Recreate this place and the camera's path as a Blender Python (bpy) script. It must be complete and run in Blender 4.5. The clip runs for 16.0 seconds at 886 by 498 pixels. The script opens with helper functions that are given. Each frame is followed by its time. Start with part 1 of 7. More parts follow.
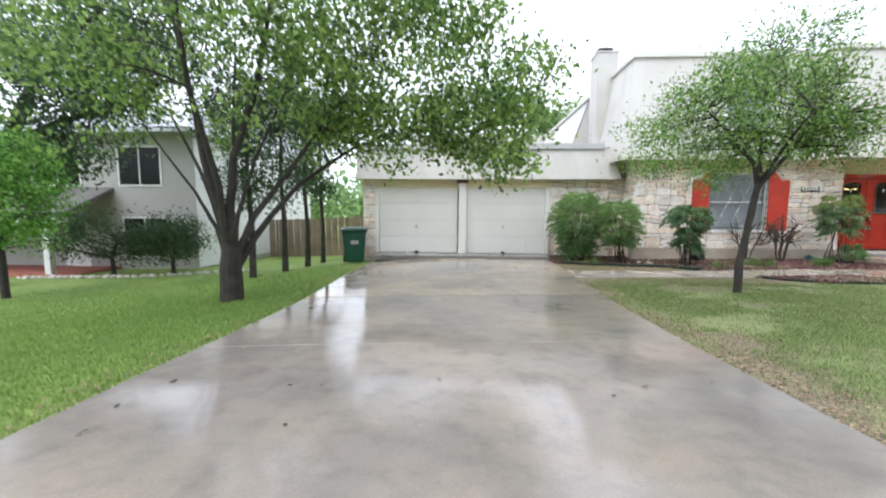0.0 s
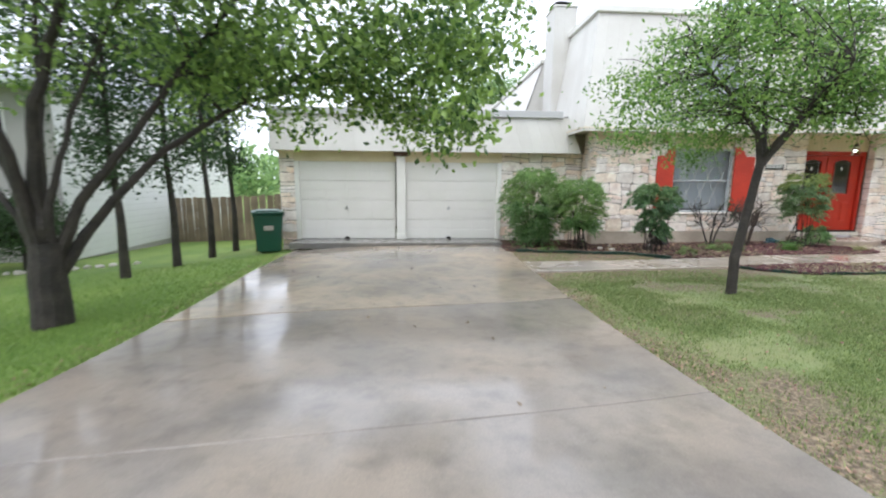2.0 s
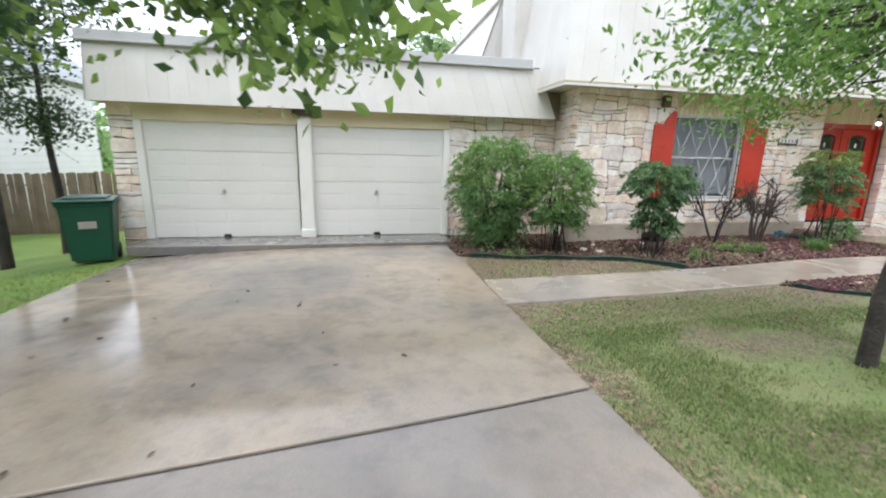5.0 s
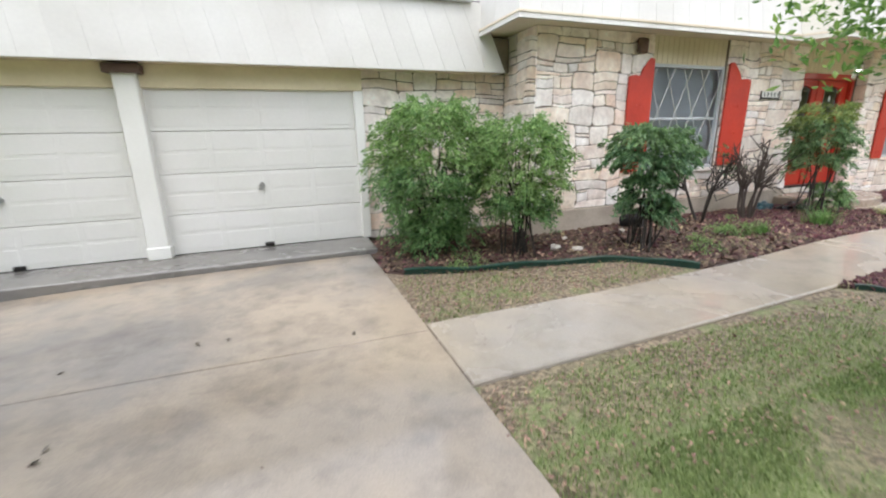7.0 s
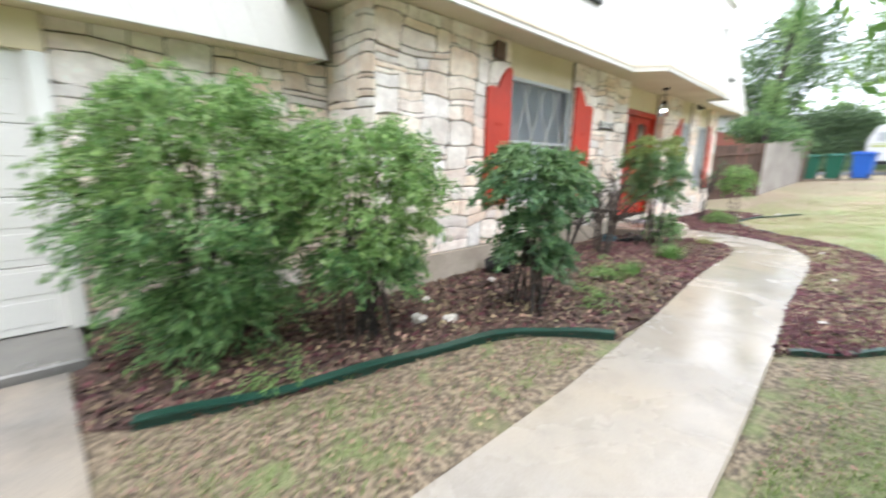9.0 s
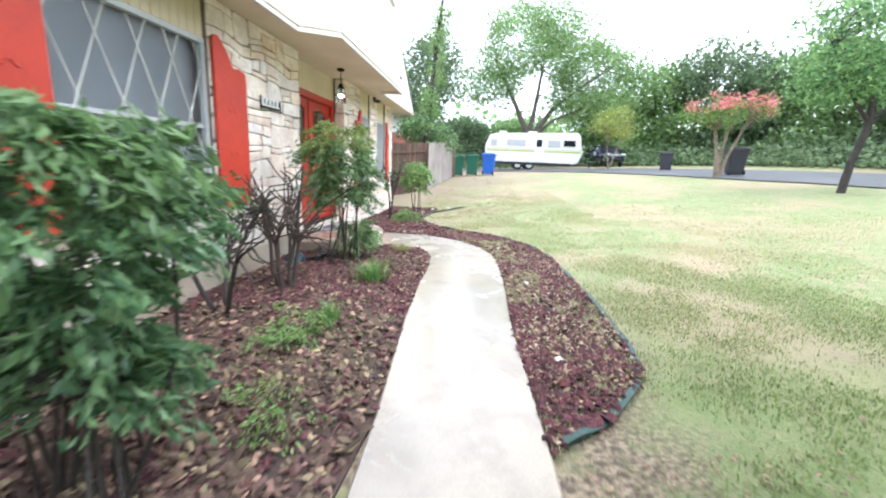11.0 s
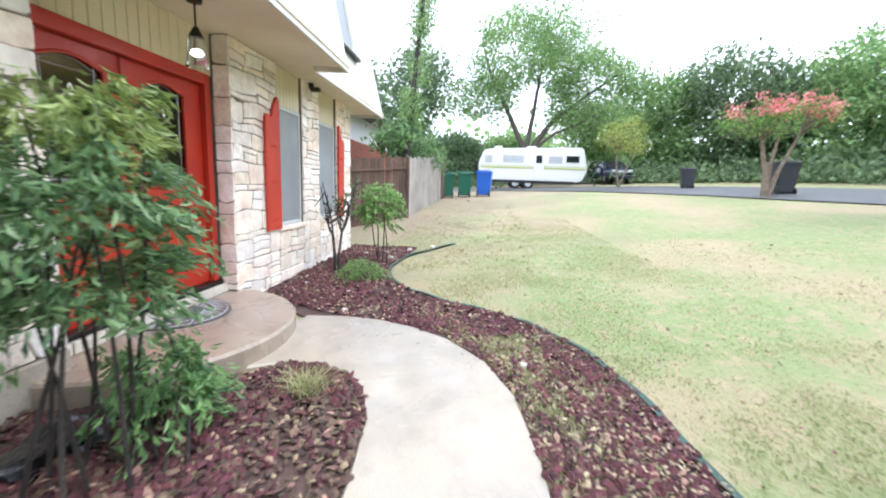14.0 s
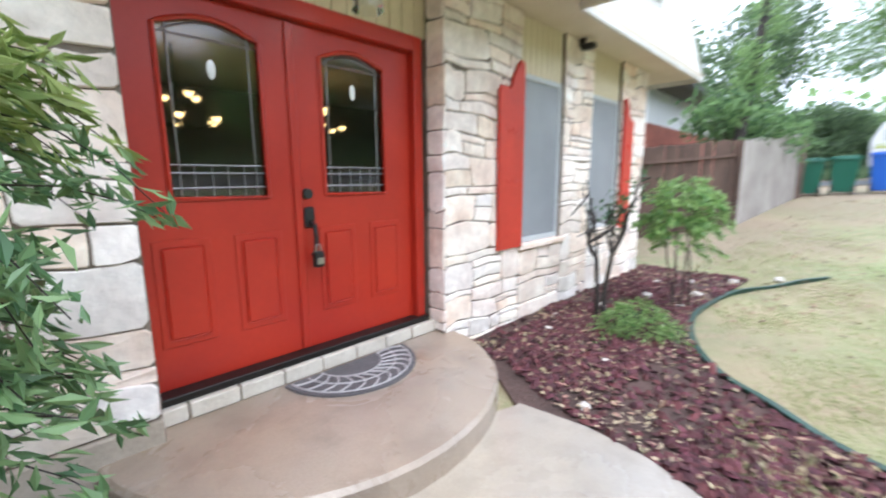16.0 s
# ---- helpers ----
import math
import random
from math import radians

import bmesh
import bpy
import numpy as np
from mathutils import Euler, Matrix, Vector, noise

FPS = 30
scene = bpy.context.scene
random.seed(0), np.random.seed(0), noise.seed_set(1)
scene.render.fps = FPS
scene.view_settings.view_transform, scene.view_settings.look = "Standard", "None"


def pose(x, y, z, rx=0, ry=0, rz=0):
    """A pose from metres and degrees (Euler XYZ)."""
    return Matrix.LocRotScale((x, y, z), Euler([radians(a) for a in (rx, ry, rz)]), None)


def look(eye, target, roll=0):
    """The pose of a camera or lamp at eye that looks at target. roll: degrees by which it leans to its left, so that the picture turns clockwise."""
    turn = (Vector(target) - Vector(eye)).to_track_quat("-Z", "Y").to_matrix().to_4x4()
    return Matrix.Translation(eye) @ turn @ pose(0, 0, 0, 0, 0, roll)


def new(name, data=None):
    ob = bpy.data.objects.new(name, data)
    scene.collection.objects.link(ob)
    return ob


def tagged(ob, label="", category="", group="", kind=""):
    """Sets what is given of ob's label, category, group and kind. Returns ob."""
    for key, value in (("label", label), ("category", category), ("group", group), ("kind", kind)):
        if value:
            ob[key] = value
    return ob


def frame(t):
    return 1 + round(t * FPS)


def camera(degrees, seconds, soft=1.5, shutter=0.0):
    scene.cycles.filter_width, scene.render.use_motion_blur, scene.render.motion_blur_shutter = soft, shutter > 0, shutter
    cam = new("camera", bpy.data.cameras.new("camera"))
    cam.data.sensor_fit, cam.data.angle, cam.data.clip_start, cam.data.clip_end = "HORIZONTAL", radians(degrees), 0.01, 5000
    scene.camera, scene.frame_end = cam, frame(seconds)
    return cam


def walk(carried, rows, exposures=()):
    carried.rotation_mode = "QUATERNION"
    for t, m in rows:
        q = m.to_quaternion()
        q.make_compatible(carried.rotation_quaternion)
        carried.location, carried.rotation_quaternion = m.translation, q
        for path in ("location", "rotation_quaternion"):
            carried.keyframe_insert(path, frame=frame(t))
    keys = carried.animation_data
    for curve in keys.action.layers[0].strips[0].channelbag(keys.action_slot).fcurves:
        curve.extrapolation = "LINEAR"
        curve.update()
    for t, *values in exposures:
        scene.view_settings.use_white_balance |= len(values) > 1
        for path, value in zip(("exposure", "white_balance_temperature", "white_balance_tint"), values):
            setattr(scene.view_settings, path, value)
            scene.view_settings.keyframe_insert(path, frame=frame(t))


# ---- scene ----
cam = camera(93.3, 16.0, soft=2.0, shutter=0.5)
PATH = [
    (0, (-0.03, -0.188, 1.16), (-0.15, 1.798, 0.958), 0.3),
    (0.5, (0.007, 0.16, 1.162), (-0.042, 2.13, 0.82), 1.2),
    (1, (0.029, 0.581, 1.18), (0.098, 2.535, 0.759), 0.3),
    (1.5, (0.078, 1.09, 1.213), (0.13, 3.061, 0.874), 1.4),
    (2, (0.137, 1.654, 1.236), (0.271, 3.624, 0.918), 0.5),
    (2.5, (0.21, 2.149, 1.247), (0.491, 4.107, 0.953), -0.1),
    (3, (0.263, 2.654, 1.244), (0.559, 4.609, 0.944), 1.4),
    (3.5, (0.308, 3.138, 1.239), (0.704, 5.066, 0.88), 0.5),
    (4, (0.416, 3.651, 1.244), (0.777, 5.582, 0.871), 1.7),
    (4.2, (0.472, 3.851, 1.243), (0.81, 5.782, 0.847), 1.7),
    (6.3, (1.101, 6.041, 1.178), (1.597, 7.922, 0.714), 0.1),
    (6.5, (1.165, 6.245, 1.174), (1.639, 8.115, 0.647), -0.7),
    (7, (1.325, 6.757, 1.146), (1.994, 8.567, 0.618), -1.2),
    (7.5, (1.497, 7.266, 1.127), (2.22, 9.085, 0.719), 0.9),
    (8, (1.681, 7.78, 1.09), (2.579, 9.538, 0.769), 0.2),
    (8.5, (1.919, 8.193, 1.082), (2.998, 9.819, 0.644), -1.0),
    (9, (2.244, 8.558, 1.066), (3.61, 9.958, 0.648), 1.3),
    (9.5, (2.62, 8.828, 1.06), (4.384, 9.703, 0.709), -0.0),
    (10, (3.115, 9.023, 1.041), (5.006, 9.563, 0.678), 1.3),
    (12.3, (5.761, 9.392, 1.073), (7.726, 9.366, 0.701), 2.4),
    (12.5, (6.005, 9.39, 1.081), (7.972, 9.369, 0.724), 3.2),
    (13, (6.604, 9.385, 1.096), (8.578, 9.398, 0.775), 2.7),
    (13.5, (7.22, 9.397, 1.106), (9.195, 9.388, 0.787), 1.0),
    (14, (7.822, 9.412, 1.12), (9.792, 9.566, 0.812), 1.9),
    (14.5, (8.417, 9.416, 1.127), (10.372, 9.615, 0.757), 1.0),
    (15, (9.007, 9.435, 1.113), (10.882, 10.046, 0.778), 1.3),
    (15.5, (9.446, 9.562, 1.095), (11.124, 10.625, 0.866), 0.9),
    (15.6, (9.514, 9.6, 1.094), (11.158, 10.715, 0.866), 0.7),
    (16, (9.752, 9.757, 1.102), (11.164, 11.134, 0.772), -0.4),
]
walk(cam, [(t, look(eye, target, roll)) for t, eye, target, roll in PATH],
     exposures=[(0, 0.68, 6150, 10), (4, 0.72, 6150, 10), (6.5, 0.86, 6250, 12), (8, 1.0, 6250, 12), (9, 1.26, 6150, 10), (10, 1.42, 6000, 10), (12.5, 1.31, 5850, 10), (14.5, 1.22, 5850, 10), (16, 1.2, 5750, 10)])

# ---- world and light: a bright overcast sky after rain ----
world = bpy.data.worlds.new("world")
scene.world = world
world.use_nodes = True
wn, wl = world.node_tree.nodes, world.node_tree.links
wn.clear()
sky = wn.new("ShaderNodeTexSky")
sky.sky_type, sky.sun_disc = "NISHITA", False
sky.sun_elevation, sky.sun_rotation = radians(58), radians(200)
sky.air_density, sky.dust_density = 1.0, 4.0
dim = wn.new("ShaderNodeVectorMath")
dim.operation = "SCALE"
dim.inputs["Scale"].default_value = 0.10
cloud = wn.new("ShaderNodeMix")
cloud.data_type = "RGBA"
cloud.inputs["Factor"].default_value = 0.86
cloud.inputs["B"].default_value = (1.38, 1.43, 1.54, 1)
bg = wn.new("ShaderNodeBackground")
bg.inputs["Strength"].default_value = 1.0
wo = wn.new("ShaderNodeOutputWorld")
wl.new(sky.outputs["Color"], dim.inputs[0])
wl.new(dim.outputs["Vector"], cloud.inputs["A"])
wl.new(cloud.outputs["Result"], bg.inputs["Color"])
wl.new(bg.outputs["Background"], wo.inputs["Surface"])
sun = new("sun", bpy.data.lights.new("sun", "SUN"))
sun.data.energy, sun.data.angle, sun.data.color = 0.9, radians(40), (1.0, 0.97, 0.92)
sun.matrix_world = look((0, 0, 30), (8, 12, 0))


# ---- helpers ----
def part(name, bm, material, parent=None, label=""):
    """One mesh object from a bmesh, under a thing or part."""
    me = bpy.data.meshes.new(name)
    if isinstance(bm, tuple):
        me.from_pydata(bm[0], [], bm[1])
    else:
        bm.to_mesh(me)
        bm.free()
    me.materials.append(material)
    ob = new(name, me)
    ob.parent = parent
    if label:
        ob["label"] = label
    return ob


def thing(name, label, category, m=None, group="", kind=""):
    ob = new(name)
    ob.empty_display_size = 0.1
    if m is not None:
        ob.matrix_world = m
    return tagged(ob, label, category, group, kind)


def smooth(ob):
    ob.data.polygons.foreach_set("use_smooth", [True] * len(ob.data.polygons))
    return ob


def box(bm, x0, x1, y0, y1, z0, z1, bevel=0.0):
    r = bmesh.ops.create_cube(bm, size=1.0, matrix=Matrix.Translation(((x0 + x1) / 2, (y0 + y1) / 2, (z0 + z1) / 2)) @ Matrix.Diagonal((x1 - x0, y1 - y0, z1 - z0, 1)))
    if bevel:
        edges = list({e for v in r["verts"] for e in v.link_edges})
        bmesh.ops.bevel(bm, geom=edges, offset=bevel, segments=1, affect="EDGES")
    return bm


def boxes(*rows, bevel=0.0):
    bm = bmesh.new()
    for r in rows:
        box(bm, *r, bevel=bevel)
    return bm


def cyl(bm, x, y, z0, z1, r0, r1=None, seg=16, m=None):
    r1 = r0 if r1 is None else r1
    t = Matrix.Translation((x, y, (z0 + z1) / 2))
    bmesh.ops.create_cone(bm, cap_ends=True, segments=seg, radius1=r0, radius2=r1, depth=z1 - z0, matrix=(m @ t if m else t))
    return bm


def tube_mesh(tubes, seg=7):
    """Tapered tubes (points, radii) as one (verts, faces)."""
    vs, fs = [], []
    for pts, radii in tubes:
        first = len(vs)
        side = None
        for k, (p, r) in enumerate(zip(pts, radii)):
            a = (Vector(pts[min(k + 1, len(pts) - 1)]) - Vector(pts[max(k - 1, 0)])).normalized()
            if side is None:
                side = a.orthogonal().normalized()
            side = side - a * side.dot(a)
            side = side.normalized() if side.length > 1e-6 else a.orthogonal().normalized()
            up = a.cross(side)
            for s in range(seg):
                w = 2 * math.pi * s / seg
                vs.append(tuple(Vector(p) + side * (r * math.cos(w)) + up * (r * math.sin(w))))
        for k in range(len(pts) - 1):
            for s in range(seg):
                a, b = first + k * seg + s, first + k * seg + (s + 1) % seg
                fs.append((a, b, b + seg, a + seg))
        fs.append(tuple(first + (len(pts) - 1) * seg + s for s in range(seg)))
        fs.append(tuple(first + s for s in reversed(range(seg))))
    return vs, fs


def leaf_mesh(centres, size, rng, droop=0.3, narrow=0.5, axes=None):
    """Pointed folded leaves at the centres, joined as one (verts, faces). axes: the ways they point, lying rather flat."""
    n = len(centres)
    a = rng.normal(size=(n, 3)) if axes is None else np.asarray(axes) + rng.normal(size=(n, 3)) * 0.45
    a[:, 2] -= droop
    a /= np.linalg.norm(a, axis=1)[:, None]
    b = np.cross(a, rng.normal(size=(n, 3)) + (0 if axes is None else np.array([0, 0, 1.6])))
    b /= np.linalg.norm(b, axis=1)[:, None]
    c = np.cross(a, b)
    s = (size * rng.uniform(0.6, 1.3, n))[:, None]
    p = np.asarray(centres)
    v = np.stack([p - a * s * 0.5, p + b * s * narrow * 0.5 + c * s * 0.1, p + a * s * 0.5, p - b * s * narrow * 0.5 + c * s * 0.1], 1).reshape(-1, 3)
    f = np.arange(4 * n).reshape(-1, 4)
    return v.tolist(), f.tolist()


# ---- lie of the land ----
LAND = [
    (0, 0, -0.1), (2.2, 3.6, -0.24), (-3, 3, -0.22), (2.2, 6.4, -0.36), (-2.6, 6.4, -0.35), (4.35, 6.9, -0.2), (2.2, 8.9, -0.36), (-2.6, 9, -0.36), (4.5, 8.8, -0.33),
    (6.8, 8.3, -0.3), (8, 10.4, -0.25), (10.6, 8.5, -0.29), (13, 11, -0.22), (16, 9.8, -0.22), (23, -0.2, 1.0), (16.4, -0.4, 0.78),
    (26.3, 10.3, 0.58), (37, 8, 0.85), (40, 2, 1.3), (0, -8, 0.22), (10, 2, 0.3), (0, 12, -0.37), (-4.1, 6.7, -0.50), (-4, 13, -0.62),
    (-6, 12.3, -0.88), (-6.2, 15.5, -1.05), (-9, 14, -1.0), (-15, 12, -1.1), (-6, 0, -0.24), (-15, -2, -0.5), (-6, 20, -1.1),
]
LP = np.array(LAND, float)


def tps(d2):
    return 0.5 * d2 * np.log(d2 + 1e-9)


def land_weights():
    n = len(LP)
    d2 = ((LP[:, None, :2] - LP[None, :, :2]) ** 2).sum(-1)
    k = np.zeros((n + 3, n + 3))
    k[:n, :n] = tps(d2) + np.eye(n) * 3.0
    k[:n, n:] = np.c_[np.ones(n), LP[:, :2]]
    k[n:, :n] = k[:n, n:].T
    return np.linalg.solve(k, np.r_[LP[:, 2], 0, 0, 0])


LW = land_weights()


def gz(x, y):
    """The ground's height."""
    x, y = np.clip(np.asarray(x, float), -24, 48), np.clip(np.asarray(y, float), -16, 26)
    q = np.stack([x, y], -1)
    d2 = ((q[..., None, :] - LP[:, :2]) ** 2).sum(-1)
    return tps(d2) @ LW[:-3] + LW[-3] + q @ LW[-2:]


def g(x, y):
    return float(gz(x, y))


# ---- materials ----
def mat(name, base, rough=0.7, var=0.12, scale=2.0, fine=40.0, bump=0.15, metal=0.0, stain=None, amount=0.5, rand=0.0, island=0.0, rough_var=0.1, spec=0.5, hue=0.0, sat=0.0):
    """Base colour with broad stains and fine grain, fine relief, and piece to piece variation."""
    m = bpy.data.materials.new(name)
    m.use_nodes = True
    n, l = m.node_tree.nodes, m.node_tree.links
    p = n["Principled BSDF"]
    geo = n.new("ShaderNodeNewGeometry")
    big, small = n.new("ShaderNodeTexNoise"), n.new("ShaderNodeTexNoise")
    big.inputs["Scale"].default_value, big.inputs["Detail"].default_value = scale, 6
    small.inputs["Scale"].default_value, small.inputs["Detail"].default_value = fine, 4
    for t in (big, small):
        l.new(geo.outputs["Position"], t.inputs["Vector"])
    ramp = n.new("ShaderNodeValToRGB")
    ramp.color_ramp.elements[0].position, ramp.color_ramp.elements[1].position = 0.35, 0.68
    dark = stain or tuple(c * (1 - var * 2) for c in base)
    ramp.color_ramp.elements[0].color = (*[b * (1 - amount) + d * amount for b, d in zip(base, dark)], 1)
    ramp.color_ramp.elements[1].color = (*[min(1, c * (1 + var * 0.5)) for c in base], 1)
    l.new(big.outputs["Fac"], ramp.inputs["Fac"])
    grain = n.new("ShaderNodeMapRange")
    grain.inputs["To Min"].default_value, grain.inputs["To Max"].default_value = 1 - var * 1.4, 1 + var * 1.4
    l.new(small.outputs["Fac"], grain.inputs["Value"])
    mul = n.new("ShaderNodeVectorMath")
    mul.operation = "SCALE"
    l.new(ramp.outputs["Color"], mul.inputs[0])
    l.new(grain.outputs["Result"], mul.inputs["Scale"])
    colour = mul.outputs["Vector"]
    if rand or island or hue:
        source = n.new("ShaderNodeObjectInfo").outputs["Random"] if not island else geo.outputs["Random Per Island"]
        amount2 = rand or island
        vary = n.new("ShaderNodeMapRange")
        vary.inputs["To Min"].default_value, vary.inputs["To Max"].default_value = 1 - amount2, 1 + amount2
        l.new(source, vary.inputs["Value"])
        hsv = n.new("ShaderNodeHueSaturation")
        l.new(vary.outputs["Result"], hsv.inputs["Value"])
        turn = n.new("ShaderNodeMath")
        turn.operation = "FRACT"
        times = n.new("ShaderNodeMath")
        times.operation = "MULTIPLY"
        times.inputs[1].default_value = 7.31
        l.new(source, times.inputs[0])
        l.new(times.outputs[0], turn.inputs[0])
        hr = n.new("ShaderNodeMapRange")
        hr.inputs["To Min"].default_value, hr.inputs["To Max"].default_value = 0.5 - hue, 0.5 + hue
        l.new(turn.outputs[0], hr.inputs["Value"])
        l.new(hr.outputs["Result"], hsv.inputs["Hue"])
        if sat:
            again, left = n.new("ShaderNodeMath"), n.new("ShaderNodeMath")
            again.operation, left.operation = "MULTIPLY", "FRACT"
            again.inputs[1].default_value = 23.7
            l.new(source, again.inputs[0])
            l.new(again.outputs[0], left.inputs[0])
            sr = n.new("ShaderNodeMapRange")
            sr.inputs["To Min"].default_value, sr.inputs["To Max"].default_value = 1 - sat, 1 + sat
            l.new(left.outputs[0], sr.inputs["Value"])
            l.new(sr.outputs["Result"], hsv.inputs["Saturation"])
        l.new(colour, hsv.inputs["Color"])
        colour = hsv.outputs["Color"]
    l.new(colour, p.inputs["Base Color"])
    rr = n.new("ShaderNodeMapRange")
    rr.inputs["To Min"].default_value, rr.inputs["To Max"].default_value = max(0.02, rough - rough_var), min(1, rough + rough_var)
    l.new(big.outputs["Fac"], rr.inputs["Value"])
    l.new(rr.outputs["Result"], p.inputs["Roughness"])
    p.inputs["Metallic"].default_value = metal
    p.inputs["Specular IOR Level"].default_value = spec
    if bump:
        bp = n.new("ShaderNodeBump")
        bp.inputs["Strength"].default_value, bp.inputs["Distance"].default_value = bump, 0.02
        l.new(small.outputs["Fac"], bp.inputs["Height"])
        l.new(bp.outputs["Normal"], p.inputs["Normal"])
    return m


def leaf_mat(name, dark, light, shine=0.45, through_light=0.35):
    """Leaves that vary one by one and let some light through."""
    m = bpy.data.materials.new(name)
    m.use_nodes = True
    n, l = m.node_tree.nodes, m.node_tree.links
    p, out = n["Principled BSDF"], n["Material Output"]
    geo = n.new("ShaderNodeNewGeometry")
    ramp = n.new("ShaderNodeValToRGB")
    ramp.color_ramp.elements[0].color, ramp.color_ramp.elements[1].color = (*dark, 1), (*light, 1)
    l.new(geo.outputs["Random Per Island"], ramp.inputs["Fac"])
    l.new(ramp.outputs["Color"], p.inputs["Base Color"])
    p.inputs["Roughness"].default_value = shine
    tr = n.new("ShaderNodeBsdfTranslucent")
    l.new(ramp.outputs["Color"], tr.inputs["Color"])
    mix = n.new("ShaderNodeMixShader")
    mix.inputs["Fac"].default_value = through_light
    l.new(p.outputs["BSDF"], mix.inputs[1])
    l.new(tr.outputs["BSDF"], mix.inputs[2])
    l.new(mix.outputs["Shader"], out.inputs["Surface"])
    return m


def glass_mat(name, tint=(0.8, 0.85, 0.86), rough=0.03, ior=1.45):
    m = bpy.data.materials.new(name)
    m.use_nodes = True
    p = m.node_tree.nodes["Principled BSDF"]
    p.inputs["Base Color"].default_value = (*tint, 1)
    p.inputs["Roughness"].default_value, p.inputs["Transmission Weight"].default_value = rough, 1.0
    p.inputs["IOR"].default_value = ior
    return m


def glow_mat(name, colour, strength):
    m = bpy.data.materials.new(name)
    m.use_nodes = True
    p = m.node_tree.nodes["Principled BSDF"]
    p.inputs["Base Color"].default_value = (*colour, 1)
    p.inputs["Emission Color"].default_value = (*colour, 1)
    p.inputs["Emission Strength"].default_value = strength
    return m


def wet_concrete(name, tan, grey, dark, wet, puddle_scale, relief=0.03):
    """Rain-wet concrete: tan and grey drifts, dark stains, and films of water that shine between rougher patches."""
    m = bpy.data.materials.new(name)
    m.use_nodes = True
    n, l = m.node_tree.nodes, m.node_tree.links
    p = n["Principled BSDF"]
    geo = n.new("ShaderNodeNewGeometry")

    def noise_at(scale, detail=6, distortion=0.0):
        t = n.new("ShaderNodeTexNoise")
        t.inputs["Scale"].default_value, t.inputs["Detail"].default_value, t.inputs["Distortion"].default_value = scale, detail, distortion
        t.inputs["Roughness"].default_value = 0.6
        l.new(geo.outputs["Position"], t.inputs["Vector"])
        return t.outputs["Fac"]

    def ranged(v, a, b, lo=0.0, hi=1.0):
        r = n.new("ShaderNodeMapRange")
        r.inputs["From Min"].default_value, r.inputs["From Max"].default_value = a, b
        r.inputs["To Min"].default_value, r.inputs["To Max"].default_value = lo, hi
        l.new(v, r.inputs["Value"])
        return r.outputs["Result"]

    def mixed(f, a, b):
        x = n.new("ShaderNodeMix")
        x.data_type = "RGBA"
        l.new(f, x.inputs["Factor"])
        for v, k in ((a, "A"), (b, "B")):
            if isinstance(v, tuple):
                x.inputs[k].default_value = (*v, 1)
            else:
                l.new(v, x.inputs[k])
        return x.outputs["Result"]

    c = mixed(ranged(noise_at(0.55, 8, 0.15), 0.32, 0.60), grey, tan)
    c = mixed(ranged(noise_at(0.9, 12, 0.1), 0.50, 0.75, 0.0, 0.6), c, dark)
    c = mixed(ranged(noise_at(5.0, 10, 0.0), 0.48, 0.78, 0.0, 0.45), c, dark)
    c = mixed(ranged(noise_at(90, 3), 0.35, 0.75, 0.0, 0.3), c, dark)
    l.new(c, p.inputs["Base Color"])
    l.new(ranged(noise_at(puddle_scale, 8, 0.5), 0.42, 0.64, *wet), p.inputs["Roughness"])
    b = n.new("ShaderNodeBump")
    b.inputs["Strength"].default_value, b.inputs["Distance"].default_value = relief, 0.01
    l.new(noise_at(45, 4), b.inputs["Height"])
    l.new(b.outputs["Normal"], p.inputs["Normal"])
    return m


CONCRETE = wet_concrete("driveway_concrete", (0.435, 0.35, 0.26), (0.265, 0.238, 0.21), (0.105, 0.094, 0.085), (0.03, 0.27), 0.8)
GREY_CONCRETE = wet_concrete("grey_driveway_concrete", (0.31, 0.262, 0.215), (0.208, 0.193, 0.18), (0.098, 0.09, 0.085), (0.025, 0.22), 0.8)
JOINT_DARK = mat("joint_dirt", (0.03, 0.026, 0.022), 0.9, 0.3, 5, 60, 0.3)
WALK_CONCRETE = wet_concrete("walk_concrete", (0.43, 0.36, 0.275), (0.35, 0.32, 0.285), (0.19, 0.165, 0.14), (0.07, 0.40), 1.3, 0.08)
PORCH_CONCRETE = wet_concrete("porch_concrete", (0.40, 0.31, 0.23), (0.32, 0.28, 0.245), (0.14, 0.112, 0.092), (0.1, 0.45), 1.8, 0.08)
APRON = wet_concrete("apron_concrete", (0.21, 0.195, 0.175), (0.17, 0.165, 0.155), (0.09, 0.085, 0.08), (0.1, 0.4), 1.5, 0.06)
MORTAR = mat("mortar", (0.25, 0.205, 0.16), 0.9, 0.2, 3, 60, 0.4, stain=(0.11, 0.09, 0.07), amount=0.7)
STONE = mat("limestone", (0.88, 0.80, 0.715), 0.85, 0.16, 5, 16, 0.6, stain=(0.68, 0.52, 0.43), amount=0.55, rand=0.10, hue=0.009, sat=0.45)
STONE_REST = mat("limestone_rest", (0.88, 0.80, 0.715), 0.85, 0.16, 5, 16, 0.6, stain=(0.68, 0.52, 0.43), amount=0.55, island=0.10, hue=0.009, sat=0.45)
FOUNDATION = mat("foundation_concrete", (0.50, 0.43, 0.35), 0.85, 0.12, 2, 50, 0.25, stain=(0.32, 0.26, 0.2), amount=0.7)
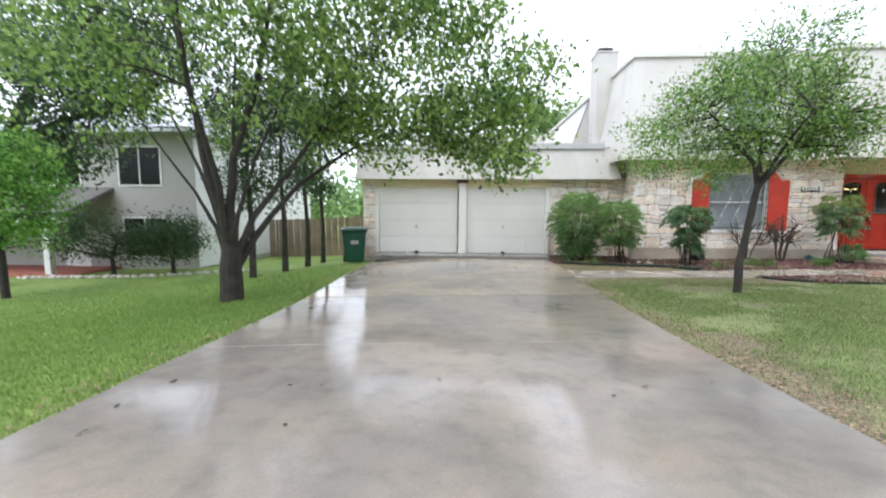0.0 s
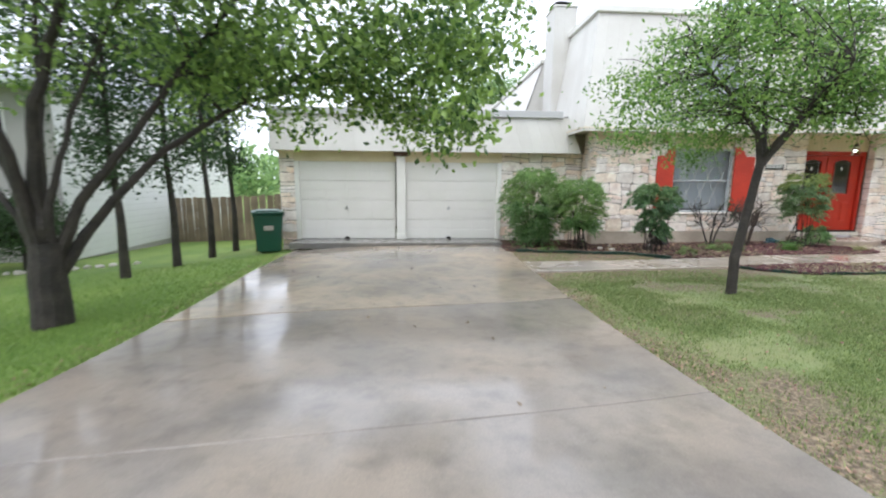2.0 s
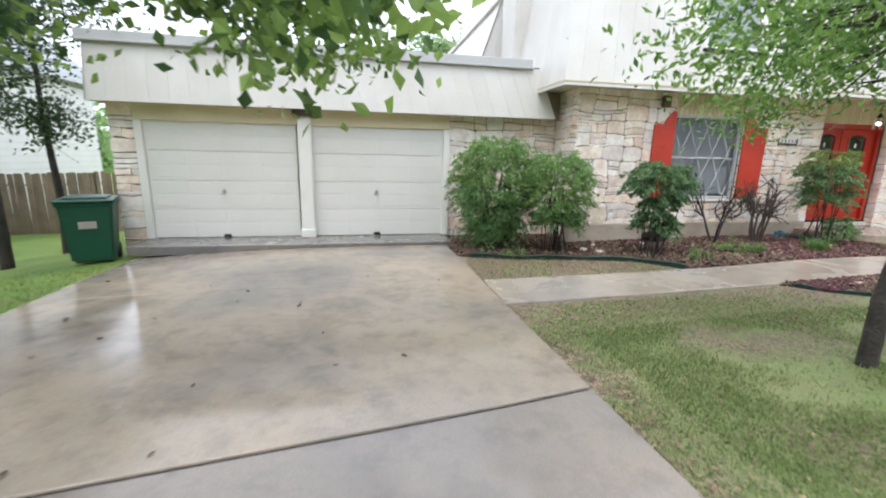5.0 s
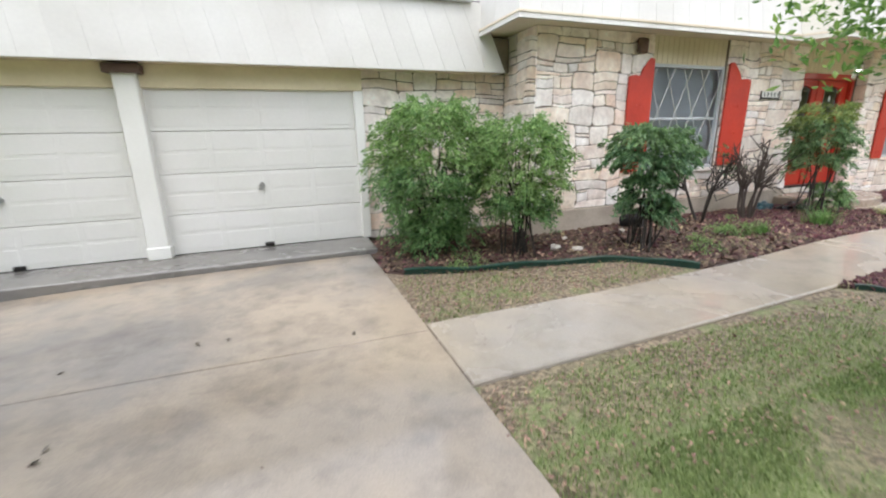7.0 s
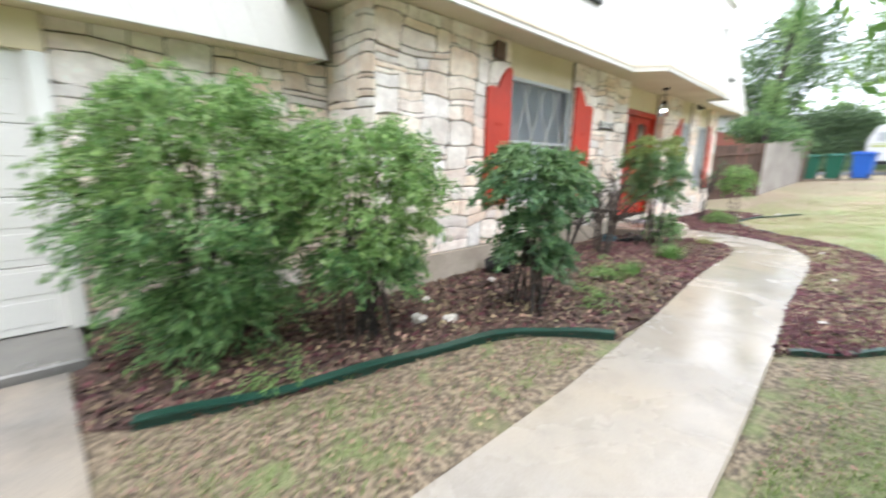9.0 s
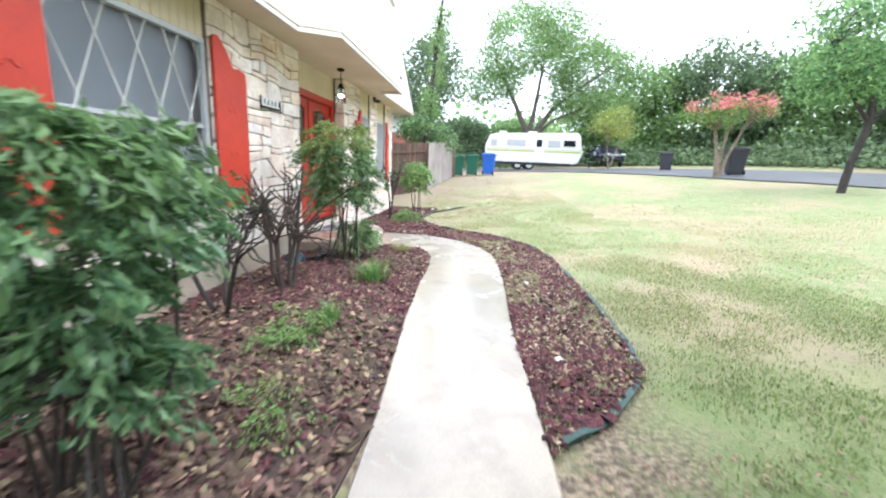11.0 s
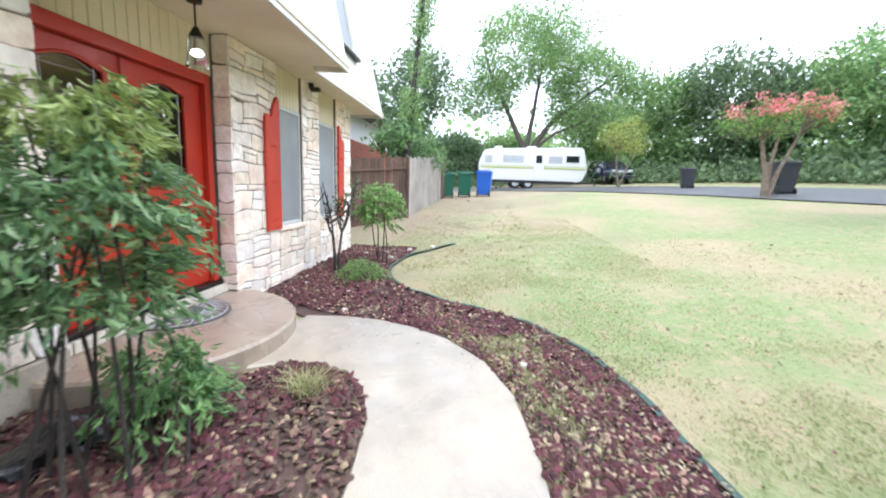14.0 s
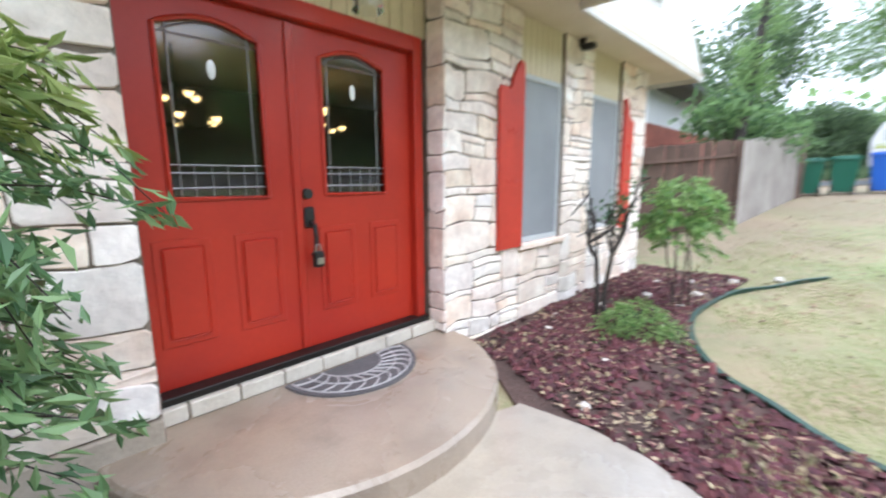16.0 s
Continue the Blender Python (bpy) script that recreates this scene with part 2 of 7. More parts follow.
SIDING = mat("painted_siding", (0.645, 0.63, 0.595), 0.6, 0.04, 0.8, 30, 0.08, stain=(0.54, 0.515, 0.47), amount=0.7, rand=0.02)
SOFFIT = mat("soffit_paint", (0.74, 0.66, 0.53), 0.7, 0.05, 1.2, 30, 0.08, stain=(0.62, 0.52, 0.38), amount=0.7)
CREAM = mat("cream_trim", (0.70, 0.62, 0.44), 0.65, 0.05, 1.5, 30, 0.08, stain=(0.58, 0.48, 0.3), amount=0.6)
WHITE = mat("white_paint", (0.78, 0.77, 0.73), 0.5, 0.03, 1.0, 40, 0.05, stain=(0.66, 0.64, 0.58), amount=0.6)
DOOR_WHITE = mat("garage_door_paint", (0.72, 0.70, 0.668), 0.5, 0.03, 1.2, 40, 0.05, stain=(0.67, 0.66, 0.61), amount=0.7)
RED = mat("red_paint", (0.46, 0.03, 0.011), 0.38, 0.06, 2.0, 30, 0.05, stain=(0.35, 0.018, 0.012), amount=0.7)
ORANGE_RED = mat("shutter_paint", (0.55, 0.05, 0.026), 0.5, 0.08, 3.0, 18, 0.15, stain=(0.42, 0.035, 0.02), amount=0.6)
BLACK = mat("black_plastic", (0.015, 0.015, 0.016), 0.4, 0.1, 5, 60, 0.05)
DARK_METAL = mat("dark_metal", (0.03, 0.028, 0.026), 0.4, 0.1, 5, 60, 0.05, metal=0.7)
STEEL = mat("steel", (0.5, 0.5, 0.5), 0.3, 0.05, 5, 60, 0.03, metal=1.0)
SCREEN = mat("window_screen", (0.30, 0.32, 0.34), 0.55, 0.06, 2, 300, 0.1)
PALE_SCREEN = mat("pale_screen", (0.31, 0.325, 0.335), 0.6, 0.1, 1.2, 250, 0.1, stain=(0.22, 0.23, 0.24), amount=0.8)
BLIND = mat("blind_slat", (0.62, 0.64, 0.66), 0.6, 0.03)
GLASS = glass_mat("glass")
BARK = mat("bark", (0.046, 0.037, 0.031), 0.75, 0.3, 6, 35, 0.9, stain=(0.018, 0.015, 0.013), amount=0.8)
PALE_BARK = mat("pale_bark", (0.24, 0.19, 0.14), 0.85, 0.2, 8, 30, 0.6, stain=(0.12, 0.09, 0.07), amount=0.8)
FENCE_WOOD = mat("weathered_fence", (0.125, 0.078, 0.058), 0.85, 0.2, 2, 25, 0.4, stain=(0.07, 0.042, 0.032), amount=0.8, rand=0.22)
GREY_WOOD = mat("grey_fence", (0.36, 0.33, 0.30), 0.85, 0.12, 2, 25, 0.3, stain=(0.24, 0.21, 0.19), amount=0.7, rand=0.12)
ROOF_GREY = mat("roof_shingle", (0.16, 0.15, 0.145), 0.9, 0.15, 2, 50, 0.4)
BIN_GREEN = mat("green_bin", (0.012, 0.12, 0.075), 0.4, 0.08, 2, 60, 0.05)
BIN_DARK_GREEN = mat("dark_green_bin", (0.008, 0.065, 0.042), 0.4, 0.08, 2, 60, 0.05)
BIN_BLUE = mat("blue_bin", (0.02, 0.12, 0.52), 0.4, 0.08, 2, 60, 0.05)
BIN_GREY = mat("grey_bin", (0.035, 0.035, 0.042), 0.45, 0.08, 2, 60, 0.05)
ASPHALT = mat("asphalt", (0.10, 0.10, 0.105), 0.55, 0.15, 1, 60, 0.3, stain=(0.06, 0.06, 0.065), amount=0.7)
MULCH = mat("mulch_bed", (0.085, 0.05, 0.042), 0.9, 0.35, 3, 45, 1.0, stain=(0.05, 0.03, 0.025), amount=0.8)
EDGING = mat("green_edging", (0.012, 0.05, 0.035), 0.45, 0.15, 4, 40, 0.1)
RUBBER = mat("rubber", (0.02, 0.02, 0.02), 0.7, 0.1)
OAK_LEAF = leaf_mat("oak_leaf", (0.04, 0.10, 0.03), (0.36, 0.52, 0.13), 0.35, 0.5)
SMALL_LEAF = leaf_mat("small_leaf", (0.075, 0.18, 0.04), (0.31, 0.48, 0.12), 0.45, 0.55)
NANDINA_LEAF = leaf_mat("nandina_leaf", (0.06, 0.165, 0.06), (0.32, 0.51, 0.19), 0.3, 0.5)
BRIGHT_LEAF = leaf_mat("bright_leaf", (0.07, 0.20, 0.03), (0.30, 0.55, 0.12), 0.4, 0.5)
DEEP_LEAF = leaf_mat("deep_leaf", (0.022, 0.075, 0.03), (0.10, 0.23, 0.08), 0.35, 0.4)
# Distant leaves lightened: rain haze is painted into their colour.
FAR_HAZE_LEAF = leaf_mat("far_haze_leaf", (0.12, 0.22, 0.08), (0.37, 0.52, 0.21), 0.5, 0.55)
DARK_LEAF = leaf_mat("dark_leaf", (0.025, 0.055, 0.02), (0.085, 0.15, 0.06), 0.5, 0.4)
# Greyer far leaves, with haze mixed into the green.
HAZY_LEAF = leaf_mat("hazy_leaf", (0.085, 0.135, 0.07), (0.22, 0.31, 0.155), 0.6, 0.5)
FAR_BARK = mat("far_bark", (0.14, 0.12, 0.10), 0.9, 0.2, 6, 35, 0.5)
PINK_FLOWER = leaf_mat("pink_flower", (0.58, 0.10, 0.13), (0.85, 0.36, 0.36), 0.6)
YELLOW_LEAF = leaf_mat("yellow_leaf", (0.20, 0.28, 0.05), (0.48, 0.52, 0.14), 0.4)


def lawn_mat():
    """Grass sheet: lush on the neighbour's side, thin and patchy with bare earth near the beds, dry tan patches."""
    m = bpy.data.materials.new("lawn")
    m.use_nodes = True
    n, l = m.node_tree.nodes, m.node_tree.links
    p = n["Principled BSDF"]
    geo = n.new("ShaderNodeNewGeometry")
    sep = n.new("ShaderNodeSeparateXYZ")
    l.new(geo.outputs["Position"], sep.inputs["Vector"])

    def noise_at(scale, detail=5):
        t = n.new("ShaderNodeTexNoise")
        t.inputs["Scale"].default_value, t.inputs["Detail"].default_value = scale, detail
        l.new(geo.outputs["Position"], t.inputs["Vector"])
        return t.outputs["Fac"]

    def ranged(v, a, b, lo=0.0, hi=1.0):
        r = n.new("ShaderNodeMapRange")
        r.inputs["From Min"].default_value, r.inputs["From Max"].default_value = a, b
        r.inputs["To Min"].default_value, r.inputs["To Max"].default_value = lo, hi
        l.new(v, r.inputs["Value"])
        return r.outputs["Result"]

    def mixed(f, a, b):
        x = n.new("ShaderNodeMix")
        x.data_type = "RGBA"
        l.new(f, x.inputs["Factor"])
        for v, k in ((a, "A"), (b, "B")):
            if isinstance(v, tuple):
                x.inputs[k].default_value = (*v, 1)
            else:
                l.new(v, x.inputs[k])
        return x.outputs["Result"]

    lush = mixed(ranged(noise_at(0.8, 7), 0.35, 0.65), mixed(noise_at(14), (0.09, 0.165, 0.03), (0.20, 0.31, 0.07)), mixed(noise_at(16), (0.15, 0.22, 0.04), (0.31, 0.41, 0.1)))
    thin = mixed(noise_at(18), (0.115, 0.158, 0.05), (0.25, 0.30, 0.112))
    dry = mixed(noise_at(22), (0.27, 0.215, 0.125), (0.44, 0.365, 0.225))
    thin = mixed(ranged(noise_at(0.45), 0.54, 0.74, 0.0, 0.8), thin, dry)
    earth = mixed(noise_at(30), (0.09, 0.065, 0.045), (0.26, 0.19, 0.13))
    thin = mixed(ranged(noise_at(1.6), 0.56, 0.68), thin, earth)
    near_house = mixed(ranged(noise_at(35, 8), 0.42, 0.62), (0.12, 0.09, 0.06), (0.29, 0.225, 0.145))
    pale = mixed(noise_at(40, 8), (0.15, 0.19, 0.075), (0.31, 0.36, 0.155))
    pale = mixed(ranged(noise_at(0.45, 9), 0.43, 0.61), pale, dry)
    pale = mixed(ranged(noise_at(6.5, 9), 0.50, 0.63, 0.0, 0.8), pale, dry)
    worn = n.new("ShaderNodeVectorMath")
    worn.operation = "DOT_PRODUCT"
    l.new(geo.outputs["Position"], worn.inputs[0])
    worn.inputs[1].default_value = (0.10, 0.25, 0)
    trodden = n.new("ShaderNodeMath")
    trodden.operation = "MULTIPLY_ADD"
    l.new(noise_at(0.5, 9), trodden.inputs[0])
    trodden.inputs[1].default_value = 4.0
    l.new(worn.outputs["Value"], trodden.inputs[2])
    soil = mixed(noise_at(26, 8), (0.17, 0.125, 0.085), (0.37, 0.285, 0.205))
    pale = mixed(ranged(trodden.outputs[0], 5.5, 6.9, 0.0, 0.75), pale, soil)
    wobble = n.new("ShaderNodeMath")
    wobble.operation = "MULTIPLY_ADD"
    l.new(noise_at(0.6), wobble.inputs[0])
    wobble.inputs[1].default_value = 5.0
    l.new(sep.outputs["X"], wobble.inputs[2])
    thin = mixed(ranged(wobble.outputs[0], 8.0, 10.5), mixed(ranged(noise_at(0.9, 8), 0.34, 0.50), near_house, thin), pale)
    # trodden, leaf-strewn earth along the path and the drive's edge
    litter = mixed(ranged(noise_at(28, 9), 0.40, 0.62), (0.115, 0.085, 0.058), (0.34, 0.265, 0.175))
    litter = mixed(ranged(noise_at(4.5, 8), 0.50, 0.62, 0.0, 0.7), litter, thin)

    def strip_mask(axis, gain, a, b):
        k = n.new("ShaderNodeMath")
        k.operation = "MULTIPLY_ADD"
        l.new(noise_at(1.1, 8), k.inputs[0])
        k.inputs[1].default_value = gain
        l.new(sep.outputs[axis], k.inputs[2])
        return ranged(k.outputs[0], a, b)
    by_path = n.new("ShaderNodeMath")
    by_path.operation = "MULTIPLY"
    l.new(strip_mask("Y", 2.4, 9.0, 9.9), by_path.inputs[0])
    l.new(strip_mask("X", 3.0, 10.2, 8.6), by_path.inputs[1])
    thin = mixed(by_path.outputs[0], thin, litter)
    thin = mixed(strip_mask("X", 1.4, 3.45, 2.95), thin, litter)
    side = ranged(sep.outputs["X"], -2.9, -2.3)
    l.new(mixed(side, lush, thin), p.inputs["Base Color"])
    p.inputs["Roughness"].default_value = 0.8
    b = n.new("ShaderNodeBump")
    b.inputs["Strength"].default_value, b.inputs["Distance"].default_value = 0.8, 0.03
    l.new(noise_at(60), b.inputs["Height"])
    l.new(b.outputs["Normal"], p.inputs["Normal"])
    return m


LAWN = lawn_mat()

# ---- ground ----
DRIVE_L, DRIVE_R, DRIVE_Y1 = -2.65, 2.25, 12.02


def spread(lo, a, b, hi, step, grow=1.35):
    v = list(np.arange(a, b + 1e-6, step))
    d = step
    while v[0] > lo:
        d *= grow
        v.insert(0, v[0] - d)
    d = step
    while v[-1] < hi:
        d *= grow
        v.append(v[-1] + d)
    return np.array(v)


def sheet(xs, ys, lift):
    gx, gy = np.meshgrid(xs, ys)
    z = gz(gx, gy) + lift(gx, gy)
    vs = np.stack([gx, gy, z], -1).reshape(-1, 3).tolist()
    w = len(xs)
    fs = [(r * w + c, r * w + c + 1, (r + 1) * w + c + 1, (r + 1) * w + c) for r in range(len(ys) - 1) for c in range(w - 1)]
    return vs, fs


def lawn_lift(x, y):
    """The lawn stands a little proud of the paving and sinks under it."""
    inside = (x > DRIVE_L + 0.3) & (x < DRIVE_R - 0.3) & (y < 12.9)
    house = (y > 12.5) & (x > -2.9) & (x < 16.2)
    return np.where(inside | house, -0.15, 0.0)


ground = tagged(smooth(part("ground", sheet(spread(-900, -12, 26, 900, 0.4), spread(-900, -4, 14, 900, 0.4), lawn_lift), LAWN)), "wet lawn, lush beside the drive, thin and patchy elsewhere", "lawn", kind="structure")


def slab(name, outline, top, thick, material, parent=None, label="", lift=0.03, cell=0.5, bevel=0.012):
    """Paving that follows the ground: an outline filled with a grid, sides down into the earth."""
    bm = bmesh.new()
    ring = []
    for k, (x, y) in enumerate(outline):
        x2, y2 = outline[(k + 1) % len(outline)]
        steps = max(1, int(math.hypot(x2 - x, y2 - y) / cell))
        for s in range(steps):
            ring.append((x + (x2 - x) * s / steps, y + (y2 - y) * s / steps))
    vs = [bm.verts.new((x, y, 0)) for x, y in ring]
    bm.faces.new(vs)
    x0, x1 = min(p[0] for p in ring), max(p[0] for p in ring)
    y0, y1 = min(p[1] for p in ring), max(p[1] for p in ring)
    for axis, lo, hi in ((0, x0, x1), (1, y0, y1)):
        for c in np.arange(lo + cell, hi, cell):
            co, no = ((c, 0, 0), (1, 0, 0)) if axis == 0 else ((0, c, 0), (0, 1, 0))
            bmesh.ops.bisect_plane(bm, geom=bm.verts[:] + bm.edges[:] + bm.faces[:], plane_co=co, plane_no=no)
    r = bmesh.ops.extrude_face_region(bm, geom=bm.faces[:])
    up = {v for v in r["geom"] if isinstance(v, bmesh.types.BMVert)}
    for v in bm.verts:
        h = top if top is not None else g(v.co.x, v.co.y) + lift
        v.co.z = h if v in up else h - thick
    bmesh.ops.recalc_face_normals(bm, faces=bm.faces[:])
    rim = [e for e in bm.edges if all(v in up for v in e.verts) and any(abs(f.normal.z) < 0.3 for f in e.link_faces)]
    if bevel:
        bmesh.ops.bevel(bm, geom=rim, offset=bevel, segments=1, affect="EDGES")
    return part(name, bm, material, parent, label)


driveway = thing("driveway", "rain-wet grey concrete driveway with long joints", "driveway", kind="structure")
# y at the middle, skew of the end, half width of the gap
JOINTS = [(-9.0, 0, 0.01), (-3.0, 0.2, 0.012), (3.98, 0.33, 0.005), (6.68, 0.36, 0.018), (9.62, -0.02, 0.005), (DRIVE_Y1, 0, 0.009)]


def drive_left(y):
    return DRIVE_L - 0.03 * max(0, y - 6)


for (y0, k0, w0), (y1, k1, w1) in zip(JOINTS[:-1], JOINTS[1:]):
    slab("slab", [(drive_left(y0), y0 - k0 + w0), (DRIVE_R, y0 + k0 + w0), (DRIVE_R, y1 + k1 - w1), (drive_left(y1), y1 - k1 - w1)], None, 0.12, GREY_CONCRETE if y0 < 6 else CONCRETE, driveway, bevel=0.004)
slab("joint_filler", [(DRIVE_L + 0.02, -8.5), (DRIVE_R - 0.02, -8.5), (DRIVE_R - 0.02, 12.03), (DRIVE_L - 0.15, 12.03), (DRIVE_L - 0.02, 7.0)], None, 0.05, JOINT_DARK, driveway, "dark dirt in the joints", lift=0.012, bevel=0.0)
slab("apron", [(-2.95, 12.035), (2.36, 12.035), (2.36, 12.84), (-2.95, 12.84)], -0.275, 0.15, APRON, driveway, "dark wet concrete apron at the garage doors")

# front walk: straight, then a bend to the porch
WALK_R = [(2.26, 8.8), (4.6, 8.84), (6.0, 8.89), (7.6, 8.98), (9.0, 9.0), (9.8, 9.03), (10.45, 9.11), (10.95, 9.3), (11.36, 9.63), (11.6, 9.98), (11.74, 10.32), (11.78, 10.65), (11.72, 11.05)]
WALK_L = [(2.26, 9.7), (4.4, 9.71), (6.2, 9.79), (7.6, 9.9), (8.6, 9.94), (9.5, 9.95), (10.05, 10.01), (10.36, 10.11), (10.58, 10.28), (10.69, 10.52), (10.68, 10.8), (10.55, 11.02)]
front_walk = tagged(slab("front_walk", WALK_R + [(11.0, 11.3)] + WALK_L[::-1], None, 0.1, WALK_CONCRETE, lift=0.035, cell=0.45), "wet pale concrete garden path curving to the porch", "path", kind="structure")

PORCH_C, PORCH_R, PORCH_Z = (10.98, 12.0), 1.13, -0.09
porch = tagged(slab("porch_step", [(PORCH_C[0] + PORCH_R * math.cos(a) * 1.0, PORCH_C[1] - PORCH_R * math.sin(a) * 0.93) for a in np.linspace(0, math.pi, 25)] + [(9.85, 12.2), (12.11, 12.2)], PORCH_Z, 0.3, PORCH_CONCRETE, cell=5, bevel=0.02), "rounded half-circle concrete porch step, stained", "porch", kind="structure")

# planting beds
def bed(name, outline, label, lift=0.02):
    return tagged(slab(name, outline, None, 0.06, MULCH, lift=lift, cell=0.4, bevel=0.0), label, "mulch bed", kind="structure")


EDGE_R = [(6.1, 8.82), (6.3, 8.55), (6.86, 8.16), (7.65, 8.11), (8.53, 8.14), (9.6, 8.2), (10.4, 8.25), (11.1, 8.4), (11.65, 8.68), (12.1, 9.1), (12.4, 9.6), (12.8, 10.12), (13.2, 10.48), (14.1, 10.75), (15.3, 10.68), (16.1, 10.25), (16.75, 9.86)]
EDGE_L = [(2.45, 11.05), (3.2, 10.8), (4.16, 10.64), (5.0, 10.4), (5.42, 9.83)]
bed("mulch_bed_west", EDGE_L + [p for p in WALK_L[2:-1]] + [(10.4, 11.05), (9.95, 11.45), (9.95, 11.93), (4.58, 11.93), (4.58, 12.8), (2.38, 12.8), (2.38, 12.05), (2.265, 12.02), (2.265, 11.2)], "dark mulch bed with fallen leaves before the stone wall")
bed("mulch_bed_east", EDGE_R[:14] + [(14.6, 10.75), (16.2, 10.6), (16.2, 11.93), (12.0, 11.93), (11.95, 11.4), (11.7, 11.05)] + WALK_R[2:12][::-1], "red lava-rock bed curving beside the path")


def edging(name, pts, h, label, r=0.022):
    dense = []
    for (a, b), (c, d) in zip(pts[:-1], pts[1:]):
        for s in range(6):
            u = s / 6
            dense.append((a + (c - a) * u, b + (d - b) * u))
    dense.append(pts[-1])
    for _ in range(6):
        dense = [dense[0]] + [((p[0] + 2 * q[0] + w[0]) / 4, (p[1] + 2 * q[1] + w[1]) / 4) for p, q, w in zip(dense, dense[1:], dense[2:])] + [dense[-1]]
    t = thing(name, label, "garden edging")
    rings = []
    for k, (x, y) in enumerate(dense):
        a, b = dense[max(0, k - 1)], dense[min(len(dense) - 1, k + 1)]
        d = Vector((-(b[1] - a[1]), b[0] - a[0], 0)).normalized()
        z = g(x, y)
        prof = [(-0.005, -0.05), (-0.005, h * 0.7), (-r, h * 0.8), (-r, h), (r, h), (r, h * 0.8), (0.005, h * 0.7), (0.005, -0.05)]
        rings.append([(x + d.x * u, y + d.y * u, z + v + 0.01 * math.sin(k * 0.9)) for u, v in prof])
    for i0 in range(0, len(rings) - 1, 14):
        bm = bmesh.new()
        rows = [[bm.verts.new(p) for p in ring] for ring in rings[i0:i0 + 15]]
        for a, b in zip(rows[:-1], rows[1:]):
            for i in range(8):
                bm.faces.new((a[i], a[(i + 1) % 8], b[(i + 1) % 8], b[i]))
        bm.faces.new(rows[0])
        bm.faces.new(rows[-1][::-1])
        bmesh.ops.recalc_face_normals(bm, faces=bm.faces[:])
        part("edging_strip", bm, EDGING, t)
    return t


edging("garden_edging", EDGE_L, 0.07, "wavy dark green plastic edging round a mulch bed", 0.035)
edging("garden_edging", EDGE_R, 0.045, "thin dark green plastic edging between lawn and red mulch")

# street on the rise beyond the lawn
def strip(name, pts, width, material, label, lift):
    vs, fs = [], []
    for k, (x, y) in enumerate(pts):
        a, b = pts[max(0, k - 1)], pts[min(len(pts) - 1, k + 1)]
        d = Vector((-(b[1] - a[1]), b[0] - a[0], 0)).normalized()
        for u in np.linspace(-width / 2, width / 2, 5):
            px, py = x + d.x * u, y + d.y * u
            vs.append((px, py, g(px, py) + lift))
    for k in range(len(pts) - 1):
        for c in range(4):
            a = k * 5 + c
            fs.append((a, a + 1, a + 6, a + 5))
    return tagged(part(name, (vs, fs), material), label, "road", kind="structure")


ROAD_BEND = [(-70, -7.0), (0, -7.0), (12, -6.4), (20, -4.6), (26, -2.2), (31, 1.2), (35, 6), (37.5, 12), (39, 20), (40, 40)]
ROAD = [tuple(np.array(p) + (np.array(q) - np.array(p)) * s / 8) for p, q in zip(ROAD_BEND[:-1], ROAD_BEND[1:]) for s in range(8)]
strip("road", ROAD, 7.0, ASPHALT, "wet grey asphalt street rising past the lawn", 0.04)

# ---- the house ----
WALL_Y, GAR_Y, DOOR_Y, EAVE_Z, X0, X1 = 11.94, 12.82, 12.16, 2.5, 4.61, 16.0
BASE_Z = 0.02
# openings in the front wall: x0, x1, z0, z1
WIN = [(6.62, 8.17, 0.52, 2.11), (12.98, 13.74, 0.5, 2.03), (14.37, 15.17, 0.5, 2.03)]
DOORWAY = (10.12, 12.0)


def wall(name, rows, label, material=MORTAR):
    return tagged(part(name, boxes(*rows), material), label, "wall", kind="structure")


T = 0.22
rows = []
xs = [X0, WIN[0][0], WIN[0][1], DOORWAY[0], DOORWAY[1], WIN[1][0], WIN[1][1], WIN[2][0], WIN[2][1], X1]
for a, b in ((0, 1), (2, 3), (4, 5), (6, 7), (8, 9)):
    rows.append((xs[a], xs[b], WALL_Y, WALL_Y + T, BASE_Z if a < 4 else -0.5, EAVE_Z))
for w in WIN:
    rows.append((w[0], w[1], WALL_Y + 0.001, WALL_Y + T - 0.001, BASE_Z if w[0] < 10 else -0.5, w[2] - 0.04))
wall_front = wall("wall_front", rows, "cream and pink limestone front wall with dark joints")
wall_return = wall("wall_return", [(X0 + 0.002, X0 + T, WALL_Y + T, GAR_Y + T, -0.3, EAVE_Z)], "limestone return wall between garage and house")
wall_garage = wall("wall_garage", [(2.42, X0, GAR_Y, GAR_Y + T, -0.35, 2.2)], "limestone wall beside the garage doors")
wall_pilaster = wall("wall_pilaster", [(-3.32, -2.93, GAR_Y - 0.02, GAR_Y + 0.6, -0.8, 2.2)], "rough limestone pilaster at the garage corner")
wall_porch = wall("wall_porch", [(DOORWAY[1] + 0.001, DOORWAY[1] + T, WALL_Y + T, DOOR_Y + 0.15, -0.1, EAVE_Z), (DOORWAY[0] - T - 0.1, DOORWAY[0] - 0.101, WALL_Y + T, DOOR_Y + 0.15, -0.1, EAVE_Z)], "limestone reveals of the porch doorway")
foundation = tagged(part("foundation", boxes((X0 - 0.015, DOORWAY[0], WALL_Y - 0.03, WALL_Y + T, -0.5, BASE_Z), bevel=0.008), FOUNDATION), "tan concrete foundation strip under the stone wall", "foundation", kind="structure")
wall_side = wall("wall_side", [(X1 - T, X1 - 0.001, WALL_Y + T, 24, -0.6, EAVE_Z)], "cream side wall of the house", SIDING)
